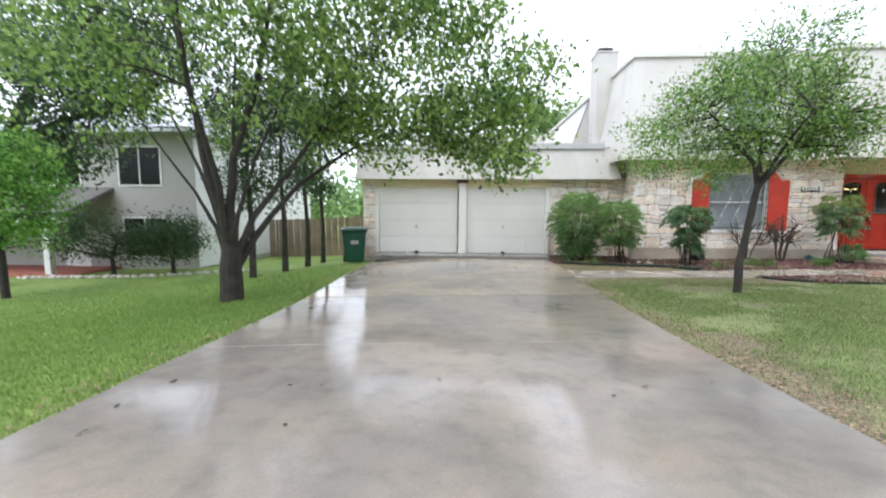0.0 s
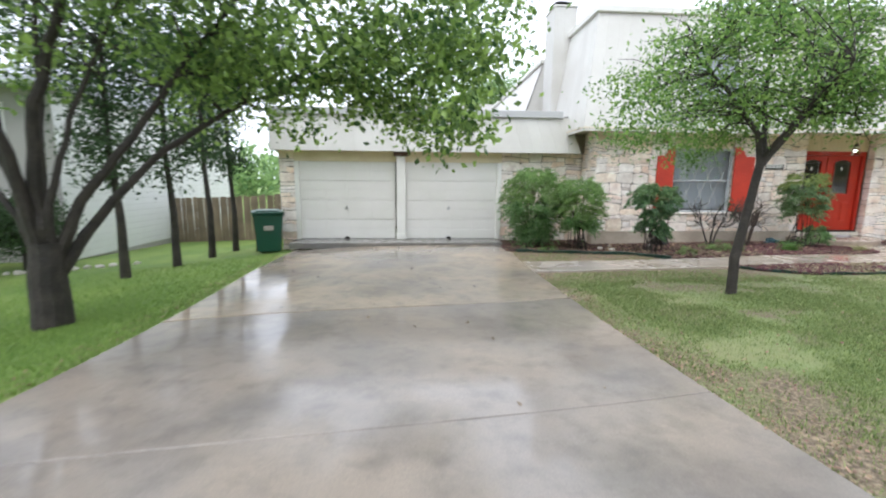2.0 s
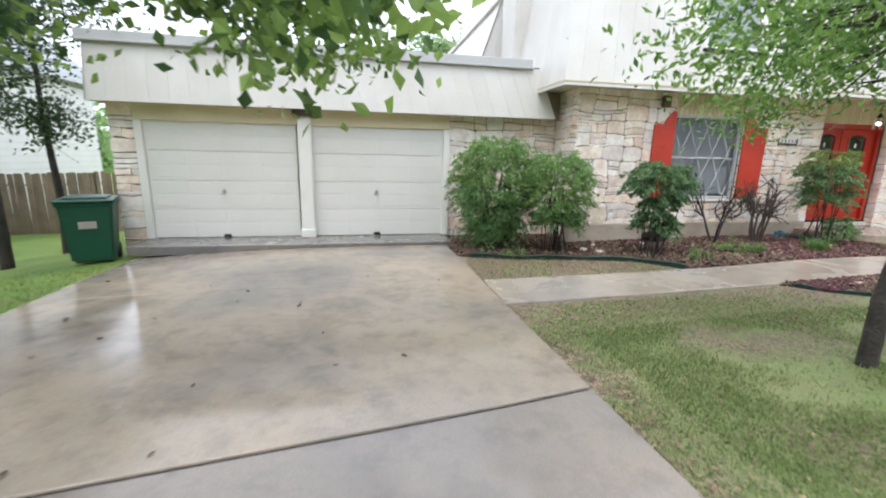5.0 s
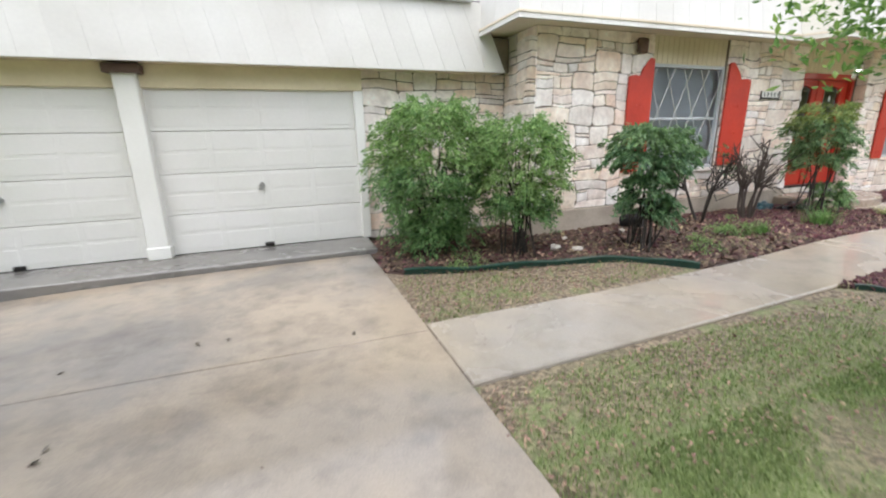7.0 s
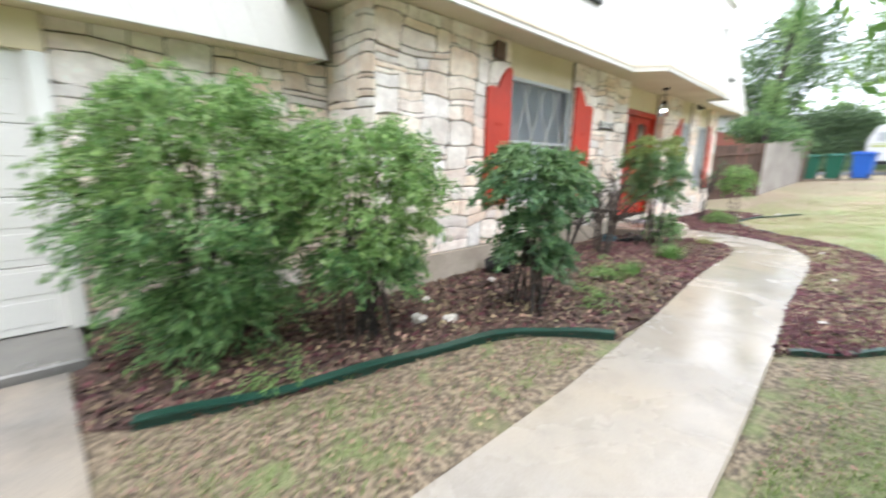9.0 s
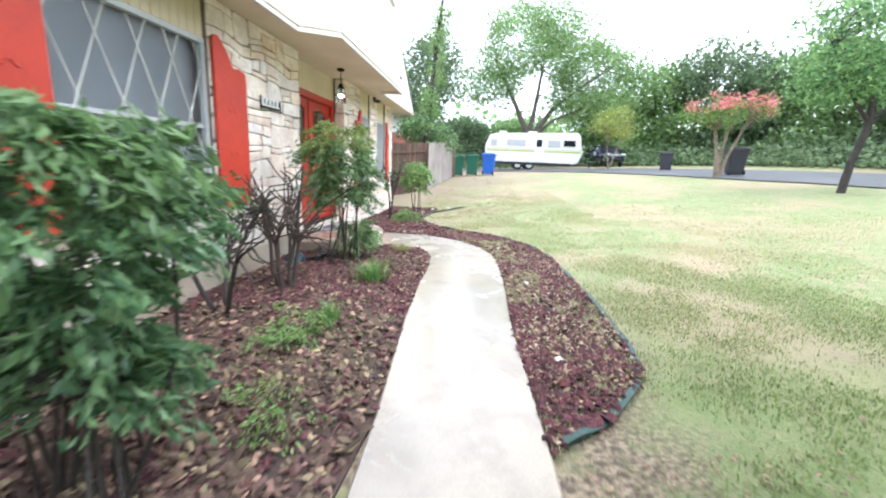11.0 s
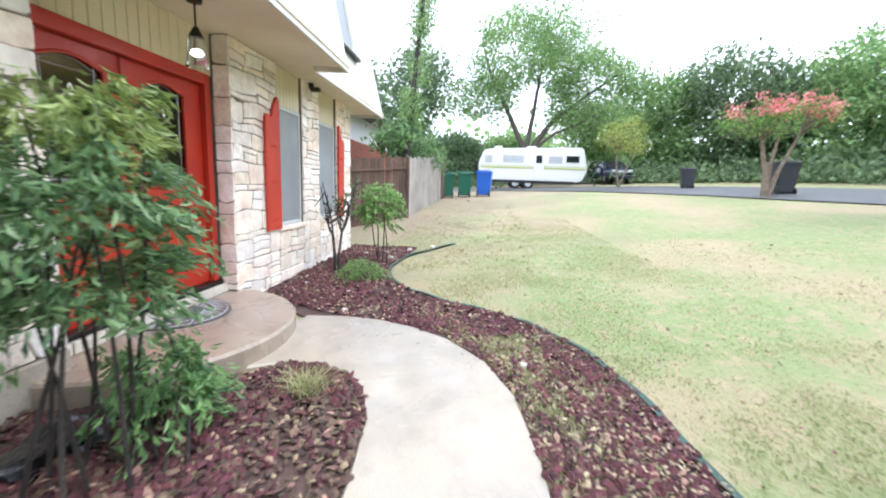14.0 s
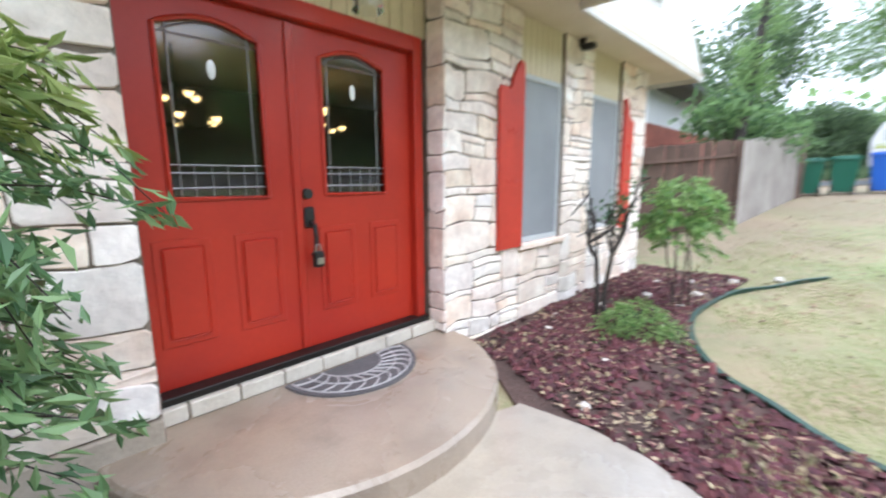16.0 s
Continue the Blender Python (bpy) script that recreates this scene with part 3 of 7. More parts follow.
wall_rear = wall("wall_rear", [(-3.3, X1, 24, 24.2, -1.2, 5.2)], "cream rear wall of the house", SIDING)
wall_west = wall("wall_west", [(-3.3, -3.1, GAR_Y + 0.6, 24, -1.3, 2.9)], "cream side wall of the garage", SIDING)
# dark room behind the windows and door; its dimness is put into the wall's colour
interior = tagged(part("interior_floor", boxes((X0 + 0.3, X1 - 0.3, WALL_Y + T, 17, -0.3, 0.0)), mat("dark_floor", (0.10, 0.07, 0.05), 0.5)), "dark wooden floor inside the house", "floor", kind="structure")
inner_wall = tagged(part("inner_wall", boxes((X0 + 0.3, X1 - 0.3, 17, 17.1, 0, EAVE_Z)), mat("dim_inner_paint", (0.15, 0.14, 0.13), 0.8)), "dim inner wall seen through the door glass", "wall", kind="structure")
ceiling = tagged(part("ceiling", boxes((X0, X1, WALL_Y + 0.05, 24, EAVE_Z + 0.03, EAVE_Z + 0.1)), SOFFIT), "plain ceiling of the ground floor", "ceiling", kind="structure")

# eaves: soffit boards under the overhanging upper storey
SOFF = [(4.05, 11.45), (9.06, 11.44), (9.28, 11.02), (13.18, 11.07), (13.15, 11.48), (16.85, 11.47), (16.85, 12.3), (4.05, 12.75)]
bm = bmesh.new()
low = [bm.verts.new((x, y, EAVE_Z)) for x, y in SOFF]
bm.faces.new(low)
r = bmesh.ops.extrude_face_region(bm, geom=bm.faces[:])
for v in r["geom"]:
    if isinstance(v, bmesh.types.BMVert):
        v.co.z += 0.028
bmesh.ops.recalc_face_normals(bm, faces=bm.faces[:])
soffit = tagged(part("soffit", bm, SOFFIT), "tan painted soffit boards under the overhang", "soffit", kind="structure")

upper = thing("upper_storey", "cream board-sided mansard upper storey leaning inwards", "upper storey", kind="structure")


def leaning_board(name, a, b, a2, b2, thick, material, parent):
    """A board whose outer face runs from a-b (bottom) to a2-b2 (top), with chamfered edges."""
    bm = bmesh.new()
    a, b, a2, b2 = map(Vector, (a, b, a2, b2))
    n = (b - a).cross(a2 - a).normalized()
    u = (b - a).normalized() * 0.003
    rings = []
    for p, q in ((a, b), (a2, b2)):
        rings.append([bm.verts.new(v) for v in (p - n * thick, p - n * 0.004, p + u, q - u, q - n * 0.004, q - n * thick)])
    for i in range(6):
        bm.faces.new((rings[0][i], rings[0][(i + 1) % 6], rings[1][(i + 1) % 6], rings[1][i]))
    bm.faces.new(rings[0][::-1])
    bm.faces.new(rings[1])
    bmesh.ops.recalc_face_normals(bm, faces=bm.faces[:])
    return part(name, bm, material, parent)


def siding_run(p0, p1, q0, q1, width, material, parent, holes=()):
    """Boards from bottom edge p0-p1 to top edge q0-q1."""
    p0, p1, q0, q1 = map(Vector, (p0, p1, q0, q1))
    n = max(1, round((p1 - p0).length / width))
    for k in range(n):
        a, b = p0.lerp(p1, k / n), p0.lerp(p1, (k + 1) / n)
        c, d = q0.lerp(q1, k / n), q0.lerp(q1, (k + 1) / n)
        spans = [(0.0, 1.0)]
        for lo, hi, s, e in holes:
            if lo <= (a.x + b.x) / 2 <= hi:
                spans = [(0.0, s), (e, 1.0)]
        for s, e in spans:
            leaning_board("siding_board", a.lerp(c, s), b.lerp(d, s), a.lerp(c, e), b.lerp(d, e), 0.03, material, parent)


TOP = 5.25
BAY = mat("bay_paint", (0.68, 0.65, 0.57), 0.6, 0.04, 0.8, 30, 0.08, stain=(0.58, 0.54, 0.45), amount=0.7)
UPWIN = ((6.75, 8.0), (14.2, 15.3))
HOLES = [(a, b, 0.27, 0.72) for a, b in UPWIN]
E0 = EAVE_Z - 0.06
siding_run((4.05, 11.45, E0), (9.06, 11.44, E0), (4.5, 12.05, TOP), (9.06, 12.02, TOP), 0.3, SIDING, upper, HOLES)
siding_run((13.15, 11.47, E0), (16.85, 11.47, E0), (13.15, 12.05, TOP), (16.45, 12.05, TOP), 0.3, SIDING, upper, HOLES)
siding_run((9.28, 11.02, E0), (13.18, 11.07, E0), (9.28, 11.6, TOP), (13.18, 11.65, TOP), 0.3, SIDING, upper)
siding_run((9.06, 11.44, E0), (9.28, 11.02, E0), (9.06, 12.02, TOP), (9.28, 11.6, TOP), 0.25, BAY, upper)
siding_run((13.18, 11.07, E0), (13.15, 11.47, E0), (13.18, 11.65, TOP), (13.15, 12.05, TOP), 0.25, BAY, upper)
siding_run((4.05, 15.2, E0), (4.05, 11.45, E0), (4.5, 15.2, TOP), (4.5, 12.05, TOP), 0.3, SIDING, upper)
siding_run((16.85, 11.47, E0), (16.85, 24, E0), (16.45, 12.05, TOP), (16.45, 24, TOP), 0.3, SIDING, upper)
siding_run((3.45, 24, 2.9), (3.45, 15.2, 2.9), (4.15, 24, 4.95), (4.15, 15.2, 4.95), 0.3, SIDING, upper)
siding_run((3.45, 15.2, 2.9), (4.2, 15.2, 2.9), (4.15, 15.2, 4.95), (4.4, 15.2, 4.95), 0.3, SIDING, upper)
part("backing", boxes((4.6, 16.3, 12.3, 23.9, EAVE_Z + 0.1, TOP - 0.05)), SIDING, upper)
part("trim_cap", boxes((4.42, 9.1, 11.97, 12.12, TOP - 0.02, TOP + 0.12), (9.2, 13.26, 11.53, 11.7, TOP - 0.02, TOP + 0.12), (13.2, 16.52, 11.97, 12.12, TOP - 0.02, TOP + 0.12), (4.42, 4.57, 12.12, 15.2, TOP - 0.02, TOP + 0.12), (16.38, 16.52, 12.12, 24, TOP - 0.02, TOP + 0.12), (4.05, 4.25, 15.2, 24, 4.9, 5.02), bevel=0.01), WHITE, upper, "white painted cap along the roof edge")
part("roof_deck", boxes((4.5, 16.4, 12.1, 24, TOP - 0.04, TOP + 0.02)), ROOF_GREY, upper)
# chimney
chimney = thing("chimney", "cream boxed chimney with a dark metal cap", "chimney", kind="structure")
bm = boxes((4.02, 4.66, 13.9, 14.7, 2.9, 6.05), bevel=0.012)
for x in (4.12, 4.34, 4.56):
    box(bm, x - 0.03, x + 0.03, 13.885, 13.9, 2.95, 6.0)
part("stack", bm, SIDING, chimney)
part("flashing", boxes((3.99, 4.69, 13.87, 14.73, 6.05, 6.09), bevel=0.008), WHITE, chimney)
bm = bmesh.new()
cyl(bm, 4.3, 14.25, 6.09, 6.2, 0.14)
bmesh.ops.create_cone(bm, cap_ends=True, segments=4, radius1=0.36, radius2=0.12, depth=0.1, matrix=Matrix.Translation((4.3, 14.25, 6.25)) @ Matrix.Rotation(radians(45), 4, "Z"))
part("cap", bm, DARK_METAL, chimney, "dark metal rain cap")


def up_window(x0, x1):
    w = thing("upper_window", "upper window with pale blue-grey glass and dark sill", "window", kind="structure")
    zs = (E0 + (TOP - E0) * 0.27, E0 + (TOP - E0) * 0.72)
    lean = 0.58 / (TOP - E0)

    def yy(z):
        return 11.47 + (z - E0) * lean
    bm = bmesh.new()
    for a, b, c, d in ((x0, x1, zs[0], zs[0] + 0.06), (x0, x1, zs[1] - 0.06, zs[1]), (x0, x0 + 0.06, zs[0] + 0.06, zs[1] - 0.06), (x1 - 0.06, x1, zs[0] + 0.06, zs[1] - 0.06)):
        box(bm, a, b, -0.05, 0.05, c, d)
    for v in bm.verts:
        v.co.y += yy(v.co.z)
    part("window_frame", bm, WHITE, w)
    bm = boxes((x0 + 0.06, x1 - 0.06, 0.0, 0.015, zs[0] + 0.06, zs[1] - 0.06))
    for v in bm.verts:
        v.co.y += yy(v.co.z)
    part("pane", bm, SCREEN, w)
    part("sill", boxes((x0 - 0.04, x1 + 0.04, yy(zs[0]) - 0.09, yy(zs[0]) + 0.03, zs[0] - 0.05, zs[0] - 0.002)), DARK_METAL, w, "dark metal sill")


for a, b in UPWIN:
    up_window(a, b)

# garage: fascia, header, doors
fascia = thing("garage_fascia", "cream board fascia over the garage with a metal roof edge", "fascia", kind="structure")
siding_run((-3.44, 12.45, 1.98), (4.43, 12.45, 1.98), (-3.44, 12.58, 2.88), (4.1, 12.58, 2.88), 0.3, SIDING, fascia)
siding_run((-3.44, 16, 1.98), (-3.44, 12.45, 1.98), (-3.44, 16, 2.88), (-3.44, 12.58, 2.88), 0.3, SIDING, fascia)
siding_run((4.43, 12.45, 1.98), (4.43, 12.8, 1.98), (4.1, 12.58, 2.88), (4.1, 12.8, 2.88), 0.35, SIDING, fascia)
part("roof_edge", boxes((-3.5, 3.95, 12.5, 12.68, 2.86, 2.9), (-3.5, 3.93, 12.52, 12.66, 2.9, 3.03), bevel=0.008), mat("edge_metal", (0.5, 0.5, 0.5), 0.4, 0.06, 1.5, 30, 0.05), fascia, "pale grey metal roof edge")
part("garage_roof", boxes((-3.44, 4.4, 12.66, 24, 2.8, 2.92)), ROOF_GREY, fascia)
part("garage_soffit", boxes((-3.42, 4.4, 12.47, 12.8, 1.99, 2.01)), CREAM, fascia, "yellowed soffit board")
part("return_board", boxes((3.9, 4.58, 12.63, 12.66, 2.0, 2.46)), mat("stained_board", (0.26, 0.215, 0.165), 0.8, 0.12, 2, 25, 0.2, stain=(0.16, 0.125, 0.095), amount=0.7), fascia, "brown stained board closing the eave")
header = tagged(part("garage_header", boxes((-2.93, 2.42, 12.72, 12.84, 1.73, 1.99), bevel=0.006), CREAM), "yellowed header board over the garage doors", "trim", kind="structure")
jamb = tagged(part("garage_trim", boxes((-2.93, -2.81, 12.7, 12.84, -0.275, 1.728), (2.3, 2.42, 12.7, 12.84, -0.275, 1.728), bevel=0.008), WHITE), "white painted garage door jambs", "trim", kind="structure")
post = thing("garage_post", "white painted post between the two garage doors", "post", kind="structure")
part("shaft", boxes((-0.335, -0.105, 12.62, 12.84, -0.275, 1.9), bevel=0.012), WHITE, post)
part("base", boxes((-0.35, -0.09, 12.605, 12.84, -0.274, -0.12), bevel=0.01), WHITE, post)
part("cap", boxes((-0.40, -0.04, 12.56, 12.84, 1.87, 1.97), bevel=0.01), FENCE_WOOD, post, "dark weathered bracket")


def garage_door(x0):
    d = thing("garage_door", "closed off-white sectional garage door with ribbed panels", "garage door", group="pair of garage doors", kind="structure")
    w, h = 2.44, 2.02
    for k in range(4):
        z0 = -0.27 + k * h / 4
        sec = part("section", boxes((x0 + 0.004, x0 + w - 0.004, 12.765, 12.81, z0 + 0.003, z0 + h / 4 - 0.003), bevel=0.005), DOOR_WHITE, d)
        for c in range(4):
            a = x0 + 0.07 + c * 0.59
            bm = boxes((a, a + 0.53, 12.7615, 12.767, z0 + 0.06, z0 + 0.245), (a, a + 0.53, 12.7615, 12.767, z0 + 0.285, z0 + 0.47), bevel=0.003)
            part("panel", bm, DOOR_WHITE, sec)
    bm = bmesh.new()
    cx = x0 + w / 2 - 0.05
    bmesh.ops.create_cone(bm, cap_ends=True, segments=14, radius1=0.035, radius2=0.03, depth=0.02, matrix=pose(cx, 12.75, 0.55, 90))
    box(bm, cx - 0.012, cx + 0.012, 12.705, 12.75, 0.5, 0.6, bevel=0.004)
    box(bm, cx - 0.05, cx + 0.012, 12.695, 12.71, 0.5, 0.525, bevel=0.004)
    part("handle", bm, STEEL, d, "grey metal T-handle")
    part("bottom_seal", boxes((x0 + 0.01, x0 + w - 0.01, 12.77, 12.805, -0.275, -0.266)), RUBBER, d)
    bm = boxes((cx - 0.06, cx + 0.06, 12.735, 12.765, -0.265, -0.215), bevel=0.008)
    part("lift_handle", bm, DARK_METAL, d)


garage_door(-2.81)
garage_door(-0.135)


SCREEN_GLASS = glass_mat("screened_glass", (0.66, 0.69, 0.72), 0.3)


# windows with blinds, screens and a diamond lattice
def front_window(k, x0, x1, z0, z1):
    w = thing("window_%d" % (k + 1), "window with white blinds behind a dull grey screen and diagonal lattice" if k == 0 else "window with closed blinds behind a dull grey insect screen", "window", kind="structure")
    y = WALL_Y + 0.05
    part("window_frame", boxes((x0, x1, y - 0.03, y + 0.05, z0, z0 + 0.05), (x0, x1, y - 0.03, y + 0.05, z1 - 0.05, z1), (x0, x0 + 0.045, y - 0.03, y + 0.05, z0 + 0.05, z1 - 0.05), (x1 - 0.045, x1, y - 0.03, y + 0.05, z0 + 0.05, z1 - 0.05), (x0 + 0.045, x1 - 0.045, y - 0.005, y + 0.04, (z0 + z1) / 2 - 0.02, (z0 + z1) / 2 + 0.02), bevel=0.006), mat("window_metal", (0.5, 0.52, 0.53), 0.45, 0.05), w)
    pane = part("pane", boxes((x0 + 0.045, x1 - 0.045, y + 0.02, y + 0.026, z0 + 0.05, z1 - 0.05)), SCREEN_GLASS, w)
    pane.visible_shadow = False
    blind = part("blind", boxes((x0 + 0.05, x1 - 0.05, y + 0.075, y + 0.11, z1 - 0.1, z1 - 0.05)), BLIND, w, "pale closed slat blind")
    slat = boxes((x0 + 0.05, x1 - 0.05, -0.022, 0.022, -0.0015, 0.0015))
    me = bpy.data.meshes.new("slat")
    slat.to_mesh(me)
    slat.free()
    me.materials.append(BLIND)
    n = int((z1 - z0 - 0.2) / 0.042)
    for i in range(n):
        s = new("slat", me)
        s.parent = blind
        s.matrix_world = pose(0, y + 0.092, z1 - 0.13 - i * 0.042, 74)
    lat = []
    ww, hh = x1 - x0, z1 - z0 - 0.1
    step = 0.36
    for sgn in (1, -1):
        c = -3.0
        while c < 3.0 + ww:
            pts = []
            for u in np.linspace(0, 1, 60):
                zz = u * hh
                xx = c + sgn * zz * 0.42
                if 0.05 < xx < ww - 0.05:
                    pts.append((x0 + xx, y - 0.012 - 0.004 * sgn, z0 + 0.05 + zz))
            if len(pts) > 2:
                lat.append(([pts[0], pts[-1]], [0.006, 0.006]))
            c += step
    if k:
        part("insect_screen", boxes((x0 + 0.045, x1 - 0.045, y - 0.014, y - 0.01, z0 + 0.05, z1 - 0.05)), PALE_SCREEN, w, "dull grey insect screen")
    if k == 0:
        part("lattice", tube_mesh(lat, 5), WHITE, w, "white diagonal lattice bars")
    part("window_sill", boxes((x0 - 0.03, x1 + 0.03, WALL_Y - 0.05, WALL_Y + 0.08, z0 - 0.055, z0 - 0.002), bevel=0.008), STONE, w, "limestone sill")
    hp = thing("window_panel", "cream ribbed board panel above a window", "trim", kind="structure")
    nb = max(2, round((x1 - x0) / 0.1))
    for i in range(nb):
        a = x0 + (x1 - x0) * i / nb
        part("board", boxes((a + 0.002, a + (x1 - x0) / nb - 0.002, WALL_Y + 0.03, WALL_Y + 0.06, z1 + 0.002, EAVE_Z - 0.002), bevel=0.004), CREAM, hp)


for k, w in enumerate(WIN):
    front_window(k, *w)


def shutter(x0, x1, tall_right, z0=0.49, zt=2.17):
    """A flat board shutter with a shouldered, scooped top and paired raised scrolls."""
    s = thing("shutter", "orange-red painted wooden shutter with a scooped shoulder", "shutter", group="window shutters")
    zs = zt - 0.27
    pts = [(0, z0), (1, z0)]
    prof = []
    for u in np.linspace(0, 1, 14):
        zz = zs + 0.05 * math.sin(min(1, u / 0.45) * math.pi) * 0.6 if u < 0.45 else zs + (zt - zs) * ((u - 0.45) / 0.4) ** 0.6 if u < 0.85 else zt - 0.03 * ((u - 0.85) / 0.15) ** 2
        prof.append((u, zz))
    pts += prof[::-1]
    bm = bmesh.new()
    vs = [bm.verts.new(((x0 + u * (x1 - x0)) if tall_right else (x1 - u * (x1 - x0)), WALL_Y - 0.062, z)) for u, z in pts]
    bm.faces.new(vs)
    r = bmesh.ops.extrude_face_region(bm, geom=bm.faces[:])
    for v in r["geom"]:
        if isinstance(v, bmesh.types.BMVert):
            v.co.y += 0.03
    bmesh.ops.recalc_face_normals(bm, faces=bm.faces[:])
    bmesh.ops.bevel(bm, geom=[e for e in bm.edges if all(abs(v.co.y - (WALL_Y - 0.062)) < 1e-4 for v in e.verts)], offset=0.005, segments=1, affect="EDGES")
    part("panel", bm, ORANGE_RED, s)
    for z in (0.62, 1.22, 1.8):
        part("batten", boxes((x0 + 0.03, x1 - 0.03, WALL_Y - 0.032, WALL_Y - 0.012, z, z + 0.06)), ORANGE_RED, s)
    cx = (x0 + x1) / 2
    for z in (0.62, 1.08, 1.5):
        pts = [(cx - 0.09 + 0.18 * u, WALL_Y - 0.063, z + 0.02 * math.cos(u * math.pi * 4)) for u in np.linspace(0, 1, 13)]
        part("scroll", tube_mesh([(pts, [0.002 + 0.005 * math.sin(math.pi * u) for u in np.linspace(0, 1, 13)])], 6), ORANGE_RED, s)


shutter(6.16, 6.61, True, 0.53)
shutter(8.18, 8.71, False, 0.55)
shutter(12.61, 12.96, True, 0.49, 2.09)
shutter(15.18, 15.47, False, 0.46, 2.07)


# entrance
frame_door = tagged(part("door_frame", boxes((10.02, 10.075, DOOR_Y - 0.06, DOOR_Y + 0.1, 0.0, 2.1), (11.87, 11.95, DOOR_Y - 0.06, DOOR_Y + 0.1, 0.0, 2.1), (10.075, 11.87, DOOR_Y - 0.06, DOOR_Y + 0.1, 1.995, 2.1), bevel=0.006), RED), "red painted door frame", "door frame", kind="structure")
panel_above = thing("door_panel", "cream ribbed board panel above the entrance", "trim", kind="structure")
for i in range(18):
    a = DOORWAY[0] + 2.0 * i / 18
    part("board", boxes((a + 0.002, a + 2.0 / 18 - 0.002, DOOR_Y - 0.04, DOOR_Y, 2.102, EAVE_Z - 0.002), bevel=0.004), CREAM, panel_above)
threshold = tagged(part("threshold", boxes((10.04, 11.96, DOOR_Y - 0.1, DOOR_Y + 0.12, 0.0, 0.04), bevel=0.005), DARK_METAL), "dark metal door threshold", "threshold", kind="structure")
PALE_BRICK = mat("pale_brick", (0.66, 0.61, 0.53), 0.75, 0.1, 4, 40, 0.2, stain=(0.5, 0.44, 0.36), amount=0.6, rand=0.1)
course = thing("step_course", "row of cream bricks under the door threshold", "brick course", kind="structure")
for i in range(8):
    a = 10.0 + 0.25 * i
    part("brick", boxes((a + 0.005, a + 0.245, DOOR_Y - 0.13, DOOR_Y + 0.1, PORCH_Z + 0.002, -0.002), bevel=0.006), PALE_BRICK, course)
GLASS_DIM = glass_mat("bevelled_glass", (0.66, 0.70, 0.70), 0.05, 1.6)
CAME = mat("lead_came", (0.35, 0.35, 0.36), 0.35, 0.05, metal=0.9)


def door_leaf(k, x0, x1, hinge_left):
    d = thing("door_%d" % k, "red painted panel door with an arched leaded glass light", "door", kind="structure")
    y, w = DOOR_Y, x1 - x0
    gx0, gx1, gz0, gz1 = x0 + 0.225, x1 - 0.175 if hinge_left else x1 - 0.235, 1.01, 1.83
    if not hinge_left:
        gx0 = x0 + 0.178
    rise = 0.065
    part("leaf", boxes((x0, gx0, y, y + 0.045, 0.042, 1.99), (gx1, x1, y, y + 0.045, 0.042, 1.99), (gx0, gx1, y, y + 0.045, 0.042, gz0), (gx0, gx1, y, y + 0.045, gz1 + rise, 1.99)), RED, d)
    # spandrel over the arch
    bm = bmesh.new()
    arc = [(gx0 + (gx1 - gx0) * u, gz1 + rise * math.sin(math.pi * u)) for u in np.linspace(0, 1, 13)]
    for (a, za), (b, zb) in zip(arc[:-1], arc[1:]):
        vs = [bm.verts.new(p) for p in ((a, y, za), (b, y, zb), (b, y, gz1 + rise), (a, y, gz1 + rise))]
        vb = [bm.verts.new((v.co.x, y + 0.045, v.co.z)) for v in vs]
        bm.faces.new(vs)
        bm.faces.new((vs[0], vb[0], vb[1], vs[1]))
    part("arch_infill", bm, RED, d)
    ring = [(gx0, y - 0.004, gz0), (gx1, y - 0.004, gz0)] + [(x, y - 0.004, z) for x, z in arc[::-1]] + [(gx0, y - 0.004, gz0)]
    part("glass_moulding", tube_mesh([(ring, [0.013] * len(ring))], 6), RED, d)
    pane = part("glass", boxes((gx0, gx1, y + 0.018, y + 0.026, gz0, gz1 + rise)), GLASS_DIM, d, "bevelled decorative glass")
    pane.visible_shadow = False
    came = []
    m = 0.055
    cx = (gx0 + gx1) / 2
    for dx in (m, gx1 - gx0 - m):
        came.append(([(gx0 + dx, y + 0.014, gz0), (gx0 + dx, y + 0.014, gz1 + 0.02)], [0.005] * 2))
    for z in (gz0 + m, gz0 + 0.13, gz0 + 0.17, gz1 - 0.03):
        came.append(([(gx0, y + 0.014, z), (gx1, y + 0.014, z)], [0.005] * 2))
    came.append(([(gx0 + w * 0.04 + (gx1 - gx0 - w * 0.08) * u, y + 0.014, gz1 - 0.02 + rise * math.sin(math.pi * u)) for u in np.linspace(0, 1, 9)], [0.005] * 9))
    for u in (0.25, 0.42, 0.58, 0.75):
        came.append(([(gx0 + (gx1 - gx0) * u, y + 0.014, gz0), (gx0 + (gx1 - gx0) * u, y + 0.014, gz0 + 0.17)], [0.004] * 2))
    part("leading", tube_mesh(came, 5), CAME, d, "grey lead came lines")
    bm = bmesh.new()
    bmesh.ops.create_uvsphere(bm, u_segments=12, v_segments=8, radius=0.5, matrix=Matrix.Translation((cx, y + 0.012, gz1 - 0.17)) @ Matrix.Diagonal((0.045, 0.015, 0.1, 1)))
    part("jewel", bm, mat("frosted_jewel", (0.85, 0.87, 0.88), 0.2, 0.02), d, "oval frosted glass jewel")
    pw = (w - 0.36) / 2
    for px in (x0 + 0.12, x0 + 0.24 + pw):
        bm = boxes((px, px + pw, y - 0.006, y + 0.004, 0.26, 0.81), bevel=0.003)
        box(bm, px + 0.035, px + pw - 0.035, y - 0.016, y - 0.002, 0.295, 0.775, bevel=0.012)
